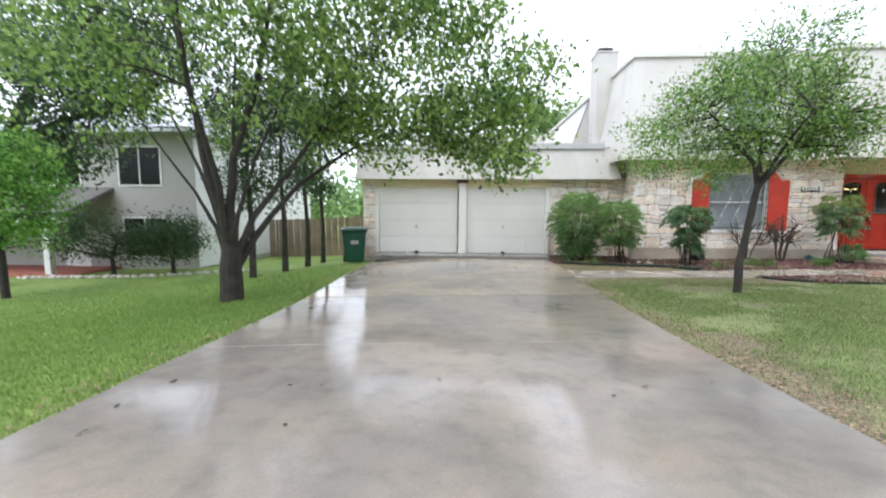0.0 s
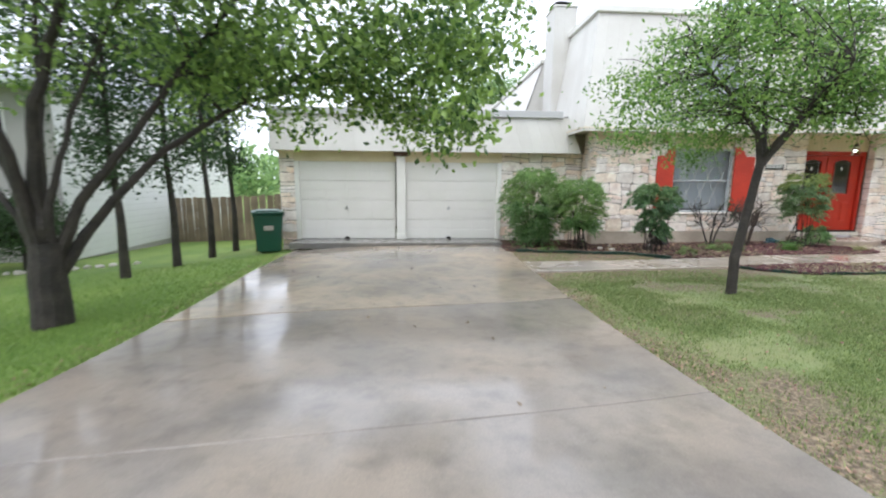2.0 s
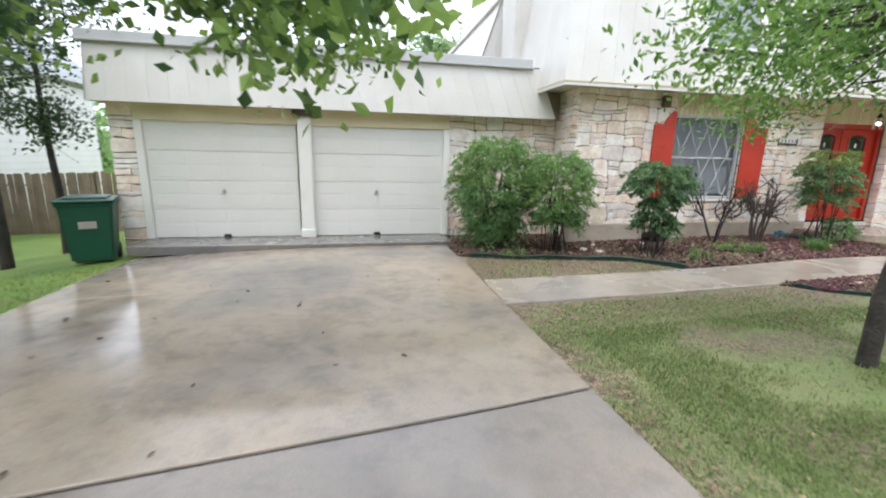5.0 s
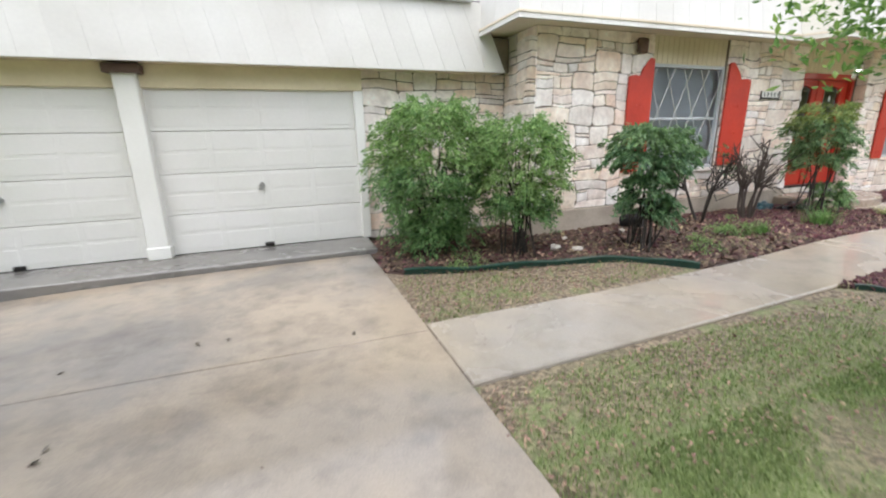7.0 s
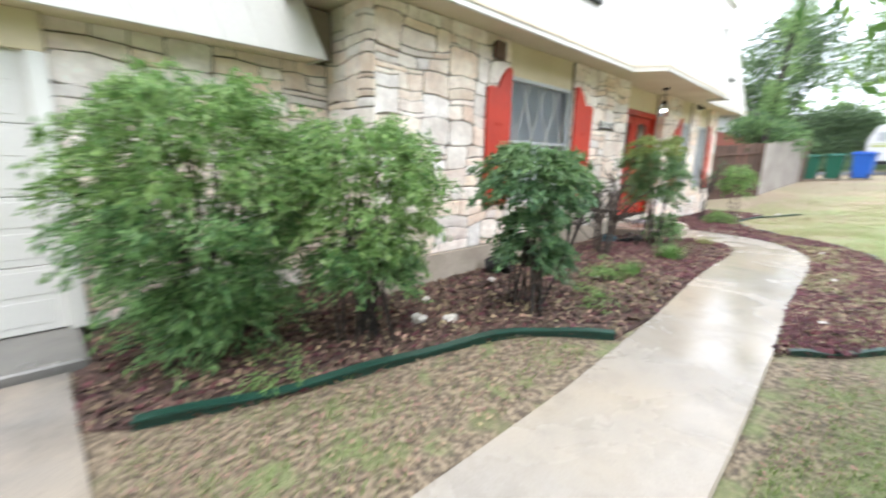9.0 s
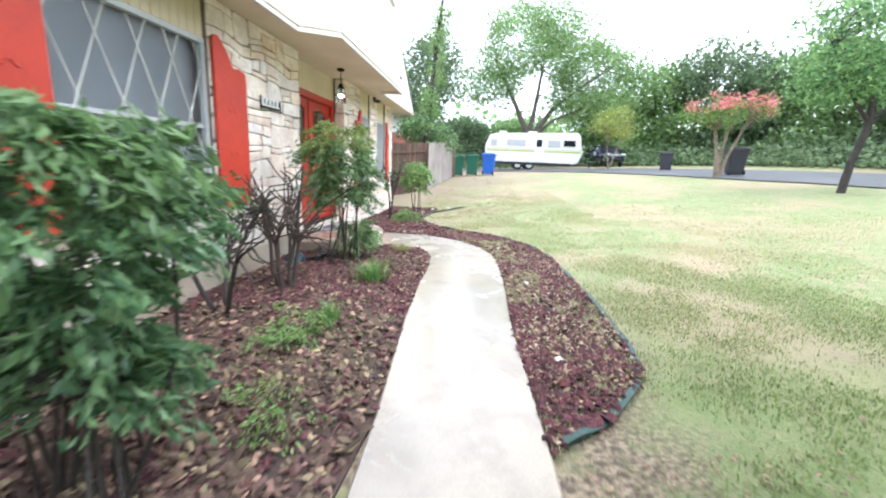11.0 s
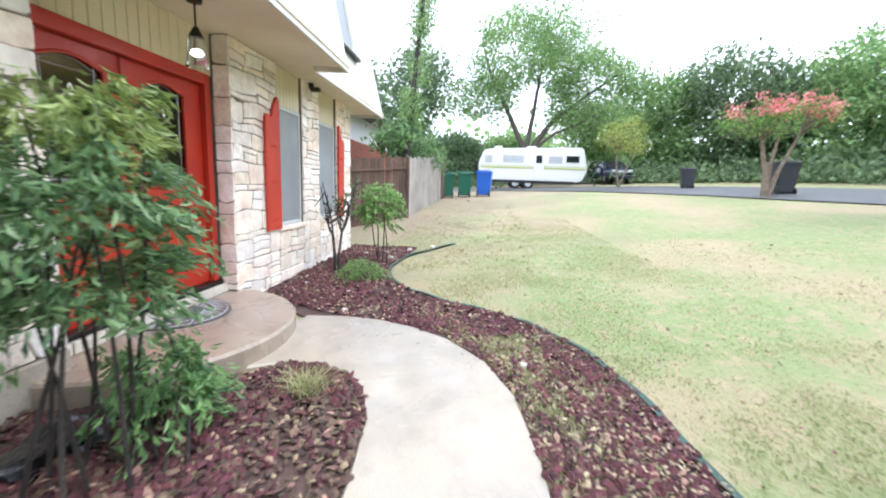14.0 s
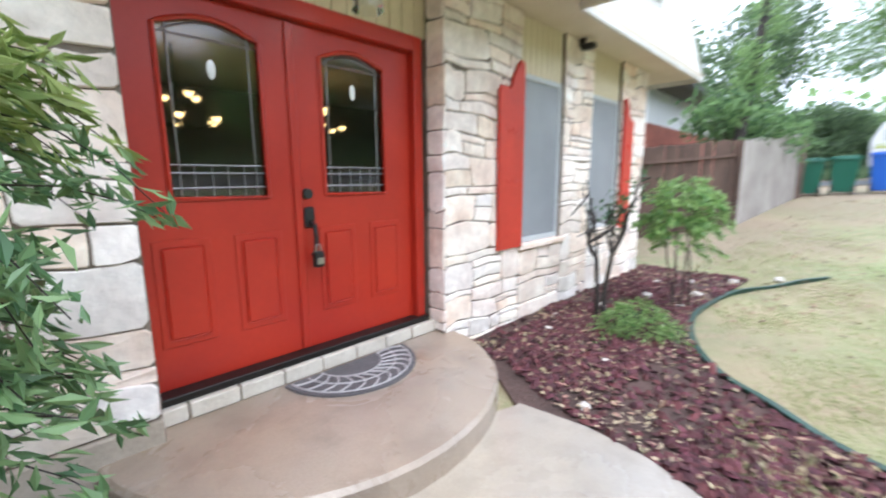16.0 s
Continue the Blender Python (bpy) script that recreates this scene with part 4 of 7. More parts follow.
        part("raised_panel", bm, RED, d)
    return d


door_leaf(1, 10.075, 10.963, True)
right_leaf = door_leaf(2, 10.972, 11.865, False)
part("astragal", boxes((10.935, 10.985, DOOR_Y - 0.016, DOOR_Y - 0.001, 0.045, 1.985), bevel=0.005), RED, right_leaf)
bm = bmesh.new()
bmesh.ops.create_cone(bm, cap_ends=True, segments=20, radius1=0.034, radius2=0.03, depth=0.03, matrix=pose(11.02, DOOR_Y - 0.015, 1.02, 90))
part("deadbolt", bm, BLACK, right_leaf, "round black deadbolt")
part("handleset", boxes((10.99, 11.06, DOOR_Y - 0.022, DOOR_Y, 0.81, 0.94), bevel=0.012), BLACK, right_leaf, "black handle set with thumb latch")
pull = [(11.025, DOOR_Y - 0.02, 0.85), (11.025, DOOR_Y - 0.07, 0.83), (11.03, DOOR_Y - 0.075, 0.75), (11.03, DOOR_Y - 0.06, 0.67), (11.03, DOOR_Y - 0.02, 0.64)]
part("pull", tube_mesh([(pull, [0.012, 0.013, 0.014, 0.013, 0.012])], 8), BLACK, right_leaf)
lock = thing("key_lockbox", "small black key lockbox hung on the door handle", "lockbox")
part("body", boxes((11.0, 11.07, DOOR_Y - 0.1, DOOR_Y - 0.06, 0.57, 0.67), bevel=0.01), BLACK, lock)
part("face", boxes((11.012, 11.058, DOOR_Y - 0.108, DOOR_Y - 0.1, 0.59, 0.63), bevel=0.003), STEEL, lock, "silver keypad plate")
part("shackle", tube_mesh([([(11.015, DOOR_Y - 0.08, 0.67), (11.02, DOOR_Y - 0.08, 0.71), (11.05, DOOR_Y - 0.08, 0.71), (11.055, DOOR_Y - 0.08, 0.64)], [0.005] * 4)], 6), STEEL, lock)
# door mat
bm = bmesh.new()
vs = [bm.verts.new((11.17 + 0.44 * math.cos(a), 12.0 - 0.42 * math.sin(a), PORCH_Z + 0.001)) for a in np.linspace(0, math.pi, 25)]
bm.faces.new(vs)
r = bmesh.ops.extrude_face_region(bm, geom=bm.faces[:])
for v in r["geom"]:
    if isinstance(v, bmesh.types.BMVert):
        v.co.z += 0.012
bmesh.ops.recalc_face_normals(bm, faces=bm.faces[:])
doormat = thing("door_mat", "half-round grey rubber mat with a scrolled pattern on the porch", "door mat")
part("mat_body", bm, mat("mat_rubber", (0.11, 0.105, 0.11), 0.7, 0.2, 8, 60, 0.4), doormat)
ribs = []
for a in np.linspace(0.12, math.pi - 0.12, 13):
    pts = [(11.17 + r * 1.04 * math.cos(a + 0.25 * math.sin(r * 16)), 12.0 - 1.0 * r * math.sin(a + 0.1 * math.sin(r * 16)), PORCH_Z + 0.0145) for r in np.linspace(0.2, 0.39, 8)]
    ribs.append((pts, [0.007] * 8))
for rr in (0.2, 0.29, 0.39):
    ribs.append(([(11.17 + rr * 1.04 * math.cos(a), 12.0 - 1.0 * rr * math.sin(a), PORCH_Z + 0.0145) for a in np.linspace(0.05, math.pi - 0.05, 24)], [0.006] * 24))
part("pattern", tube_mesh(ribs, 5), mat("mat_scroll", (0.40, 0.38, 0.38), 0.7, 0.1), doormat, "paler raised scroll pattern")

# pendant lamp over the porch
lamp = thing("pendant_lamp", "dark metal porch pendant with a lit clear glass jar shade", "lamp")
LX, LY = 11.19, 11.7
bm = bmesh.new()
cyl(bm, LX, LY, 2.465, 2.5, 0.055, 0.06)
part("canopy", bm, DARK_METAL, lamp)
part("chain", tube_mesh([([(LX, LY, 2.465), (LX, LY, 2.27)], [0.008, 0.008])], 6), DARK_METAL, lamp)
bm = bmesh.new()
cyl(bm, LX, LY, 2.2, 2.28, 0.06, 0.02)
part("cap", bm, DARK_METAL, lamp)
bm = bmesh.new()
bmesh.ops.create_cone(bm, cap_ends=False, segments=20, radius1=0.085, radius2=0.06, depth=0.22, matrix=Matrix.Translation((LX, LY, 2.09)))
shade = part("shade", bm, GLASS, lamp, "clear glass jar shade")
shade.visible_shadow = False
bm = bmesh.new()
bmesh.ops.create_uvsphere(bm, u_segments=14, v_segments=10, radius=0.03, matrix=Matrix.Translation((LX, LY, 2.08)))
part("bulb", bm, glow_mat("bulb_glow", (1.0, 0.95, 0.85), 5), lamp, "lit white bulb")
# house number plaque
plaque = thing("house_number", "small black wrought-iron house number plaque on the stone", "plaque")
part("bar", boxes((9.02, 9.5, WALL_Y - 0.05, WALL_Y - 0.035, 1.62, 1.645), (9.02, 9.04, WALL_Y - 0.05, WALL_Y - 0.035, 1.60, 1.75), (9.48, 9.5, WALL_Y - 0.05, WALL_Y - 0.035, 1.60, 1.75), bevel=0.004), BLACK, plaque)
part("plate", boxes((9.045, 9.475, WALL_Y - 0.044, WALL_Y - 0.038, 1.65, 1.74)), WHITE, plaque, "pale plate")
for i in range(5):
    x = 9.09 + i * 0.085
    part("figure", boxes((x + 0.008, x + 0.03, WALL_Y - 0.049, WALL_Y - 0.0435, 1.665, 1.725), bevel=0.002), DARK_METAL, plaque, "dark unreadable figure")
# small fixtures under the eaves
cam_fix = thing("security_camera", "small black security camera under the eave", "camera")
part("mount", boxes((13.98, 14.02, 11.86, 11.93, 2.42, 2.5), bevel=0.005), BLACK, cam_fix)
part("housing", boxes((13.96, 14.04, 11.76, 11.9, 2.38, 2.44), bevel=0.012), BLACK, cam_fix)
vent = thing("wall_vent", "weathered brown metal bird box on the stone wall", "vent")
part("hood", boxes((6.25, 6.43, WALL_Y - 0.1, WALL_Y - 0.03, 2.22, 2.42), bevel=0.02), FENCE_WOOD, vent)
AMBER = glow_mat("amber_glow", (1.0, 0.62, 0.22), 3)


def chandelier(hx, hy, hz, r):
    """A brass-armed hall light with small glowing amber shades in two tiers."""
    c = thing("chandelier", "dark-armed hall chandelier with glowing amber shades", "chandelier", group="hall lights")
    part("stem", tube_mesh([([(hx, hy, 2.52), (hx, hy, hz)], [0.01, 0.01])], 6), DARK_METAL, c)
    for tier, (rr, dz) in enumerate(((r, 0.0), (r * 0.55, 0.24))):
        for k in range(6 - 2 * tier):
            w = k * 2 * math.pi / (6 - 2 * tier) + 0.3
            ex, ey = hx + rr * math.cos(w), hy + rr * math.sin(w)
            part("arm", tube_mesh([([(hx, hy, hz + dz), ((hx + ex) / 2, (hy + ey) / 2, hz + dz - 0.06), (ex, ey, hz + dz)], [0.008] * 3)], 6), DARK_METAL, c)
            bm = bmesh.new()
            cyl(bm, ex, ey, hz + dz, hz + dz + 0.045, 0.02, 0.05, 12)
            part("shade", bm, AMBER, c, "amber glowing glass shade")


chandelier(11.1, 15.0, 1.72, 0.4)
chandelier(12.9, 15.4, 1.8, 0.4)

# ---- plants ----
def clumps_in(blobs, rng):
    """Clump centres spread through ellipsoids (centre, radii, count), denser towards the skin."""
    out = []
    for c, r, n in blobs:
        d = rng.normal(size=(n, 3))
        d /= np.linalg.norm(d, axis=1)[:, None]
        p = np.array(c) + d * (rng.uniform(0.15, 1, n) ** 0.5)[:, None] * np.array(r)
        k = 1.1 / max(r)
        keep = [noise.noise(Vector(q) * k * 1.6) > -0.16 for q in p]
        out.append(p[keep] + rng.normal(size=(sum(keep), 3)) * 0.06 * max(r))
    return np.concatenate(out)


def limb(rng, a, b, sag=0.1, n=7, wob=0.06):
    """A bent line from a to b."""
    a, b = np.array(a, float), np.array(b, float)
    L = np.linalg.norm(b - a)
    side = rng.normal(size=3) * wob * L
    return [tuple(a + (b - a) * u + side * math.sin(math.pi * u) + np.array([0, 0, sag * L * math.sin(math.pi * u)])) for u in np.linspace(0, 1, n)]


def tree(name, label, seed, stems, blobs, leaf, leaf_size, leaves_per_clump, clump_r, bark=BARK, narrow=0.5, droop=0.3, branches=40, extra=None, seg=8, group="", reach=99.0):
    """stems: (points, base radius, tip radius). Branches reach from the stems to the leaf clumps."""
    rng = np.random.default_rng(seed)
    t = thing(name, label, "tree", group=group)
    tubes = []
    joints = []
    for pts, r0, r1 in stems:
        dense = []
        for (p, q) in zip(pts[:-1], pts[1:]):
            for s in range(4):
                dense.append(np.array(p) + (np.array(q) - np.array(p)) * s / 4 + rng.normal(size=3) * r0 * (0.02 if not tubes else 0.1))
        dense.append(np.array(pts[-1]))
        radii = [r0 + (r1 - r0) * (k / (len(dense) - 1)) ** 0.8 for k in range(len(dense))]
        tubes.append(([tuple(p) for p in dense], radii))
        joints += [(p, r) for p, r in list(zip(dense, radii))[len(dense) // 3:]]
    part("trunk", tube_mesh(tubes[:1], seg + 4), bark, t)
    for tb in tubes[1:]:
        part("limb", tube_mesh([tb], seg), bark, t)
    centres = clumps_in(blobs, rng)
    jp = np.array([j[0] for j in joints])
    twigs = []
    pick = rng.permutation(len(centres))[:branches]
    for c in centres[pick]:
        d = np.linalg.norm(jp - c, axis=1) + 0.6 * np.maximum(0, jp[:, 2] - c[2])
        k = int(np.argmin(d))
        if d[k] > reach:
            continue
        r = min(joints[k][1] * 0.6, 0.012 + 0.012 * d[k])
        main = limb(rng, jp[k], c, 0.06)
        twigs.append((main, list(np.linspace(r, 0.004, 7))))
        for _ in range(2):
            e = c + rng.normal(size=3) * clump_r * 1.2
            twigs.append((limb(rng, main[4], e, 0.02, 4), [0.006, 0.005, 0.004, 0.003]))
    tagged(part("branchwork", tube_mesh(twigs, 5), bark, t), kind="stuff")
    pts = np.repeat(centres, leaves_per_clump, 0) + rng.normal(size=(len(centres) * leaves_per_clump, 3)) * clump_r * np.array([1, 1, 0.65])
    pts[:, 2] -= 0.25 * rng.exponential(clump_r, len(pts)) * droop
    part("crown", leaf_mesh(pts, leaf_size, rng, droop, narrow), leaf, t)
    if extra:
        m2, n2, size2, top = extra
        tips = centres[centres[:, 2] > np.quantile(centres[:, 2], top)]
        p2 = np.repeat(tips, n2, 0) + rng.normal(size=(len(tips) * n2, 3)) * clump_r * np.array([0.55, 0.55, 0.5]) + np.array([0, 0, clump_r * 0.7])
        part("blossom", leaf_mesh(p2, size2, rng, -0.2, 0.9), m2, t, "pink-red blossom clusters")
    return t


# many-stemmed shade tree beside the drive
ox, oy, oz = -4.05, 6.6, -0.52
oak_stems = [
    ([(ox, oy, oz - 0.1), (ox, oy, oz + 0.12), (ox + 0.02, oy, oz + 0.6), (ox + 0.05, oy, oz + 1.05)], 0.215, 0.165),
    ([(ox, oy, oz + 0.75), (ox - 0.12, oy, oz + 1.5), (ox - 0.3, oy - 0.1, oz + 2.4), (ox - 0.55, oy, oz + 3.6), (ox - 0.9, oy, oz + 5.4)], 0.095, 0.025),
    ([(ox + 0.05, oy, oz + 0.85), (ox + 0.1, oy - 0.1, oz + 1.6), (ox + 0.25, oy - 0.15, oz + 2.5), (ox + 0.7, oy - 0.2, oz + 3.6), (ox + 1.1, oy - 0.3, oz + 5.2)], 0.105, 0.025),
    ([(ox + 0.1, oy, oz + 0.8), (ox + 0.4, oy + 0.1, oz + 1.5), (ox + 0.95, oy + 0.2, oz + 2.2), (ox + 1.6, oy + 0.4, oz + 3.2), (ox + 2.3, oy + 0.7, oz + 4.2)], 0.075, 0.018),
    ([(ox + 0.12, oy + 0.05, oz + 0.7), (ox + 0.42, oy + 0.3, oz + 1.3), (ox + 1.0, oy + 0.7, oz + 2.1), (ox + 1.9, oy + 1.1, oz + 2.8), (ox + 3.3, oy + 1.4, oz + 3.2)], 0.075, 0.015),
    ([(ox - 0.05, oy + 0.05, oz + 0.8), (ox - 0.3, oy + 0.3, oz + 1.3), (ox - 0.8, oy + 0.6, oz + 2.2), (ox - 1.5, oy + 0.8, oz + 3.4)], 0.075, 0.018),
    ([(ox, oy - 0.05, oz + 0.9), (ox + 0.05, oy - 0.3, oz + 2.0), (ox - 0.1, oy - 0.7, oz + 3.4), (ox + 0.1, oy - 1.2, oz + 5.0)], 0.08, 0.018),
    ([(ox + 0.02, oy, oz + 0.7), (ox - 0.02, oy + 0.1, oz + 1.5), (ox + 0.02, oy + 0.2, oz + 2.6), (ox + 0.1, oy + 0.3, oz + 4.6)], 0.065, 0.015),
    ([(ox + 0.08, oy, oz + 0.75), (ox + 0.22, oy - 0.1, oz + 1.5), (ox + 0.55, oy - 0.1, oz + 2.4), (ox + 1.2, oy, oz + 3.8)], 0.06, 0.012),
    ([(ox - 0.04, oy, oz + 0.7), (ox - 0.2, oy, oz + 1.3), (ox - 0.55, oy, oz + 1.9), (ox - 1.3, oy, oz + 2.9)], 0.055, 0.012),
]
tree("shade_tree", "wet many-stemmed shade tree with dark bark beside the drive", 11, oak_stems,
     [((-4.2, 6.4, 3.9), (2.4, 2.4, 1.7), 167), ((-1.5, 7.0, 3.5), (2.0, 1.9, 1.4), 205), ((0.0, 7.5, 2.75), (1.15, 1.5, 0.75), 105), ((-2.4, 5.2, 4.7), (2.4, 1.8, 1.4), 155), ((-5.9, 5.6, 3.1), (1.6, 1.6, 1.2), 81), ((0.5, 6.6, 2.05), (0.45, 0.5, 0.45), 15), ((-1.6, 7.4, 2.45), (1.4, 0.9, 0.55), 56), ((-0.6, 6.2, 4.4), (1.5, 1.4, 0.9), 68), ((-2.6, 8.0, 2.6), (1.2, 0.8, 0.6), 37), ((0.35, 8.35, 2.2), (0.75, 0.55, 0.35), 37), ((0.95, 7.3, 3.3), (0.75, 0.8, 0.85), 60)],
     OAK_LEAF, 0.1, 46, 0.2, narrow=0.62, droop=0.7, branches=320, reach=1.5)

# slender lacy-leaved young tree on the front lawn
tx, ty, tz = 4.4, 6.87, g(4.4, 6.87)
young_stems = [
    ([(tx, ty, tz - 0.05), (tx - 0.01, ty, tz + 0.5), (tx + 0.07, ty, tz + 1.0), (tx + 0.16, ty, tz + 1.6), (tx + 0.22, ty, tz + 1.95)], 0.066, 0.046),
    ([(tx + 0.2, ty, tz + 1.7), (tx + 0.1, ty, tz + 2.1), (tx - 0.25, ty + 0.1, tz + 2.6), (tx - 0.7, ty + 0.2, tz + 3.1)], 0.05, 0.012),
    ([(tx + 0.2, ty, tz + 1.75), (tx + 0.5, ty - 0.1, tz + 2.2), (tx + 0.9, ty, tz + 2.7), (tx + 1.3, ty, tz + 3.3)], 0.05, 0.012),
    ([(tx + 0.21, ty, tz + 1.9), (tx + 0.3, ty + 0.2, tz + 2.6), (tx + 0.35, ty + 0.2, tz + 3.7)], 0.04, 0.01),
    ([(tx + 0.2, ty, tz + 1.8), (tx + 0.2, ty - 0.5, tz + 2.3), (tx + 0.1, ty - 1.1, tz + 2.7)], 0.035, 0.01),
]
tree("young_tree", "slender leaning young tree with a lacy light green crown", 12, young_stems,
     [((4.5, 6.9, 2.65), (1.5, 1.4, 0.75), 190), ((4.9, 6.9, 3.4), (0.95, 0.9, 0.7), 90), ((3.15, 7.0, 2.15), (0.7, 0.7, 0.45), 60), ((5.6, 6.8, 2.35), (0.8, 0.8, 0.45), 60), ((3.9, 6.8, 3.1), (0.6, 0.6, 0.5), 35), ((4.7, 8.0, 2.1), (0.8, 0.5, 0.4), 40), ((4.65, 8.4, 1.75), (0.4, 0.25, 0.22), 14)],
     SMALL_LEAF, 0.068, 56, 0.19, narrow=0.42, droop=0.25, branches=240, reach=1.1)

# crape myrtle leaning over the lawn from beside the view
cx, cy = 7.6, 5.9
cz = g(cx, cy)
tree("crape_myrtle", "crape myrtle with smooth pale stems and pink blossom", 13,
     [([(cx, cy, cz - 0.05), (cx, cy, cz + 0.3), (cx - 0.1, cy, cz + 1.2), (cx - 0.35, cy + 0.2, cz + 2.4)], 0.07, 0.03), ([(cx, cy, cz + 0.1), (cx + 0.25, cy, cz + 1.3), (cx + 0.5, cy, cz + 2.6)], 0.05, 0.02), ([(cx, cy, cz + 0.1), (cx - 0.1, cy - 0.3, cz + 1.3), (cx - 0.1, cy - 0.6, cz + 2.5)], 0.05, 0.02)],
     [((7.5, 6.1, 3.4), (1.0, 1.1, 0.8), 110), ((7.0, 6.3, 3.0), (0.4, 0.6, 0.8), 60)], NANDINA_LEAF, 0.07, 46, 0.16, PALE_BARK, branches=80, extra=(PINK_FLOWER, 50, 0.045, 0.25))

# a row of dark thin trunks along the neighbour's lawn
for k, (x, y, h) in enumerate([(-5.45, 9.95, 4.8), (-5.22, 11.3, 5.2), (-5.17, 12.85, 5.4), (-5.27, 14.55, 5.8)]):
    z = g(x, y)
    tree("thin_tree", "thin dark-trunked tree with sparse drooping foliage", 20 + k, [([(x, y, z - 0.1), (x + 0.03, y, z + 1.2), (x - 0.04, y, z + 2.6), (x + 0.05, y, z + h)], 0.10, 0.03)],
         [((x, y, z + h * 0.86), (1.35, 1.3, 1.1), 120), ((x, y, z + h * 0.55), (0.5, 0.5, 1.1), 54)], DARK_LEAF, 0.10, 40, 0.24, branches=60, group="row of thin trees")

# neighbour's trees at the west
tree("live_oak", "old live oak with low crooked limbs and dark leaves", 31, [([(-12.2, 9.6, -1.1), (-12.1, 9.6, 0.8), (-11.6, 9.7, 2.4), (-10.8, 9.8, 4.0)], 0.35, 0.12), ([(-12, 9.6, 1.8), (-10.4, 9.6, 3.0), (-8.6, 9.6, 3.5), (-6.4, 9.6, 4.4)], 0.14, 0.03), ([(-11.8, 9.6, 2.2), (-10, 9.3, 4.2), (-7.5, 9, 6)], 0.13, 0.03)],
     [((-9.6, 9.8, 4.9), (2.6, 1.8, 1.4), 250), ((-7.2, 9.4, 5.2), (2.0, 1.6, 1.3), 130), ((-9.0, 9.4, 3.6), (1.7, 1.2, 0.6), 90), ((-12, 8.6, 5.4), (2, 2, 1.5), 50), ((-9.6, 9.4, 2.5), (1.7, 1.0, 0.7), 70)], DARK_LEAF, 0.12, 44, 0.26, branches=130)
tree("garden_tree", "bright green bushy young tree on the neighbour's lawn", 32, [([(-9.5, 7.7, -0.8), (-9.5, 7.7, 0.6), (-9.4, 7.7, 1.6)], 0.08, 0.03), ([(-9.5, 7.7, 0.2), (-9.8, 7.7, 1.1), (-9.9, 7.7, 1.9)], 0.05, 0.02)],
     [((-9.15, 7.7, 1.25), (0.95, 0.9, 1.05), 170), ((-9.1, 7.7, 2.2), (0.75, 0.6, 0.5), 60)], BRIGHT_LEAF, 0.09, 56, 0.17, branches=60)


def shrub(name, label, seed, x, y, height, radius, canes, sprays, leaf, size=0.055, low=0.35, narrow=0.3, per=34, tip=2.0, fresh_leaf=None):
    """Upright canes that end in drooping sprays of small leaflets."""
    rng = np.random.default_rng(seed)
    z = g(x, y)
    t = thing(name, label, "shrub")
    for k in range(canes):
        w = rng.uniform(0, 2 * math.pi)
        r = radius * rng.uniform(0.1, 0.75)
        e = (x + r * math.cos(w), y + r * math.sin(w), z + height * rng.uniform(0.6, 0.95))
        b = (x + 0.14 * rng.normal(), y + 0.12 * rng.normal(), z - 0.03)
        pts = limb(rng, b, e, 0.05, 7, 0.04)
        part("cane", tube_mesh([(pts, list(np.linspace(0.012, 0.004, 7)))], 5), BARK, t)
    pts, ways, stalks, fresh = [], [], [], []
    for k in range(sprays):
        u = rng.uniform(low, 1.0) ** 0.85
        w = rng.uniform(0, 2 * math.pi)
        v0 = max(0.02, (u - low * 0.6) / (1.0 - low * 0.6))
        prof = (v0 ** 0.45) * (1 - 0.55 * max(0, v0 - 0.72) / 0.28)
        lobe = 1.0 + 0.45 * noise.noise(Vector((math.cos(w) * 1.3, math.sin(w) * 1.3, u * 3.0 + seed)))
        rr = radius * prof * lobe * rng.uniform(0.2, 1.0) ** 0.6
        c = np.array([x + rr * math.cos(w), y + rr * math.sin(w), z + height * u * (0.93 + 0.12 * lobe - 0.08)])
        d = np.array([math.cos(w) + rng.normal() * 0.5, math.sin(w) + rng.normal() * 0.5, rng.normal() * 0.3 + 0.25])
        d /= np.linalg.norm(d)
        L = rng.uniform(0.18, 0.36) * (0.7 + 0.5 * radius)
        bend = rng.uniform(0.3, 0.8)
        line = [c + d * L * v - np.array([0, 0, bend * L * v * v]) for v in np.linspace(0, 1, 4)]
        stalks.append(([tuple(p) for p in line], [0.003, 0.0025, 0.002, 0.0015]))
        v = rng.uniform(0.1, 1, per)
        on = c + d * L * v[:, None] - np.array([0, 0, bend * L]) * (v ** 2)[:, None]
        side = np.cross(d, (0, 0, 1))
        off = side * (rng.choice((-1, 1), per) * rng.uniform(0.2, 1.0, per) * 0.09 * (1.1 - v))[:, None]
        pos = on + off + rng.normal(size=(per, 3)) * np.array([0.022, 0.022, 0.02])
        way = d * 0.8 + off * 9 - np.array([0, 0, 1.0]) * (bend * v * 0.9)[:, None]
        (fresh if u > tip else pts).append((pos, way))
    tagged(part("stalkwork", tube_mesh(stalks, 3), BARK, t), kind="stuff")
    for name2, rows2, m2 in (("leaves", pts, leaf), ("new_growth", fresh, fresh_leaf or leaf)):
        if rows2:
            part(name2, leaf_mesh(np.concatenate([r[0] for r in rows2]), size, rng, 0.25, narrow, np.concatenate([r[1] for r in rows2])), m2, t)
    return t


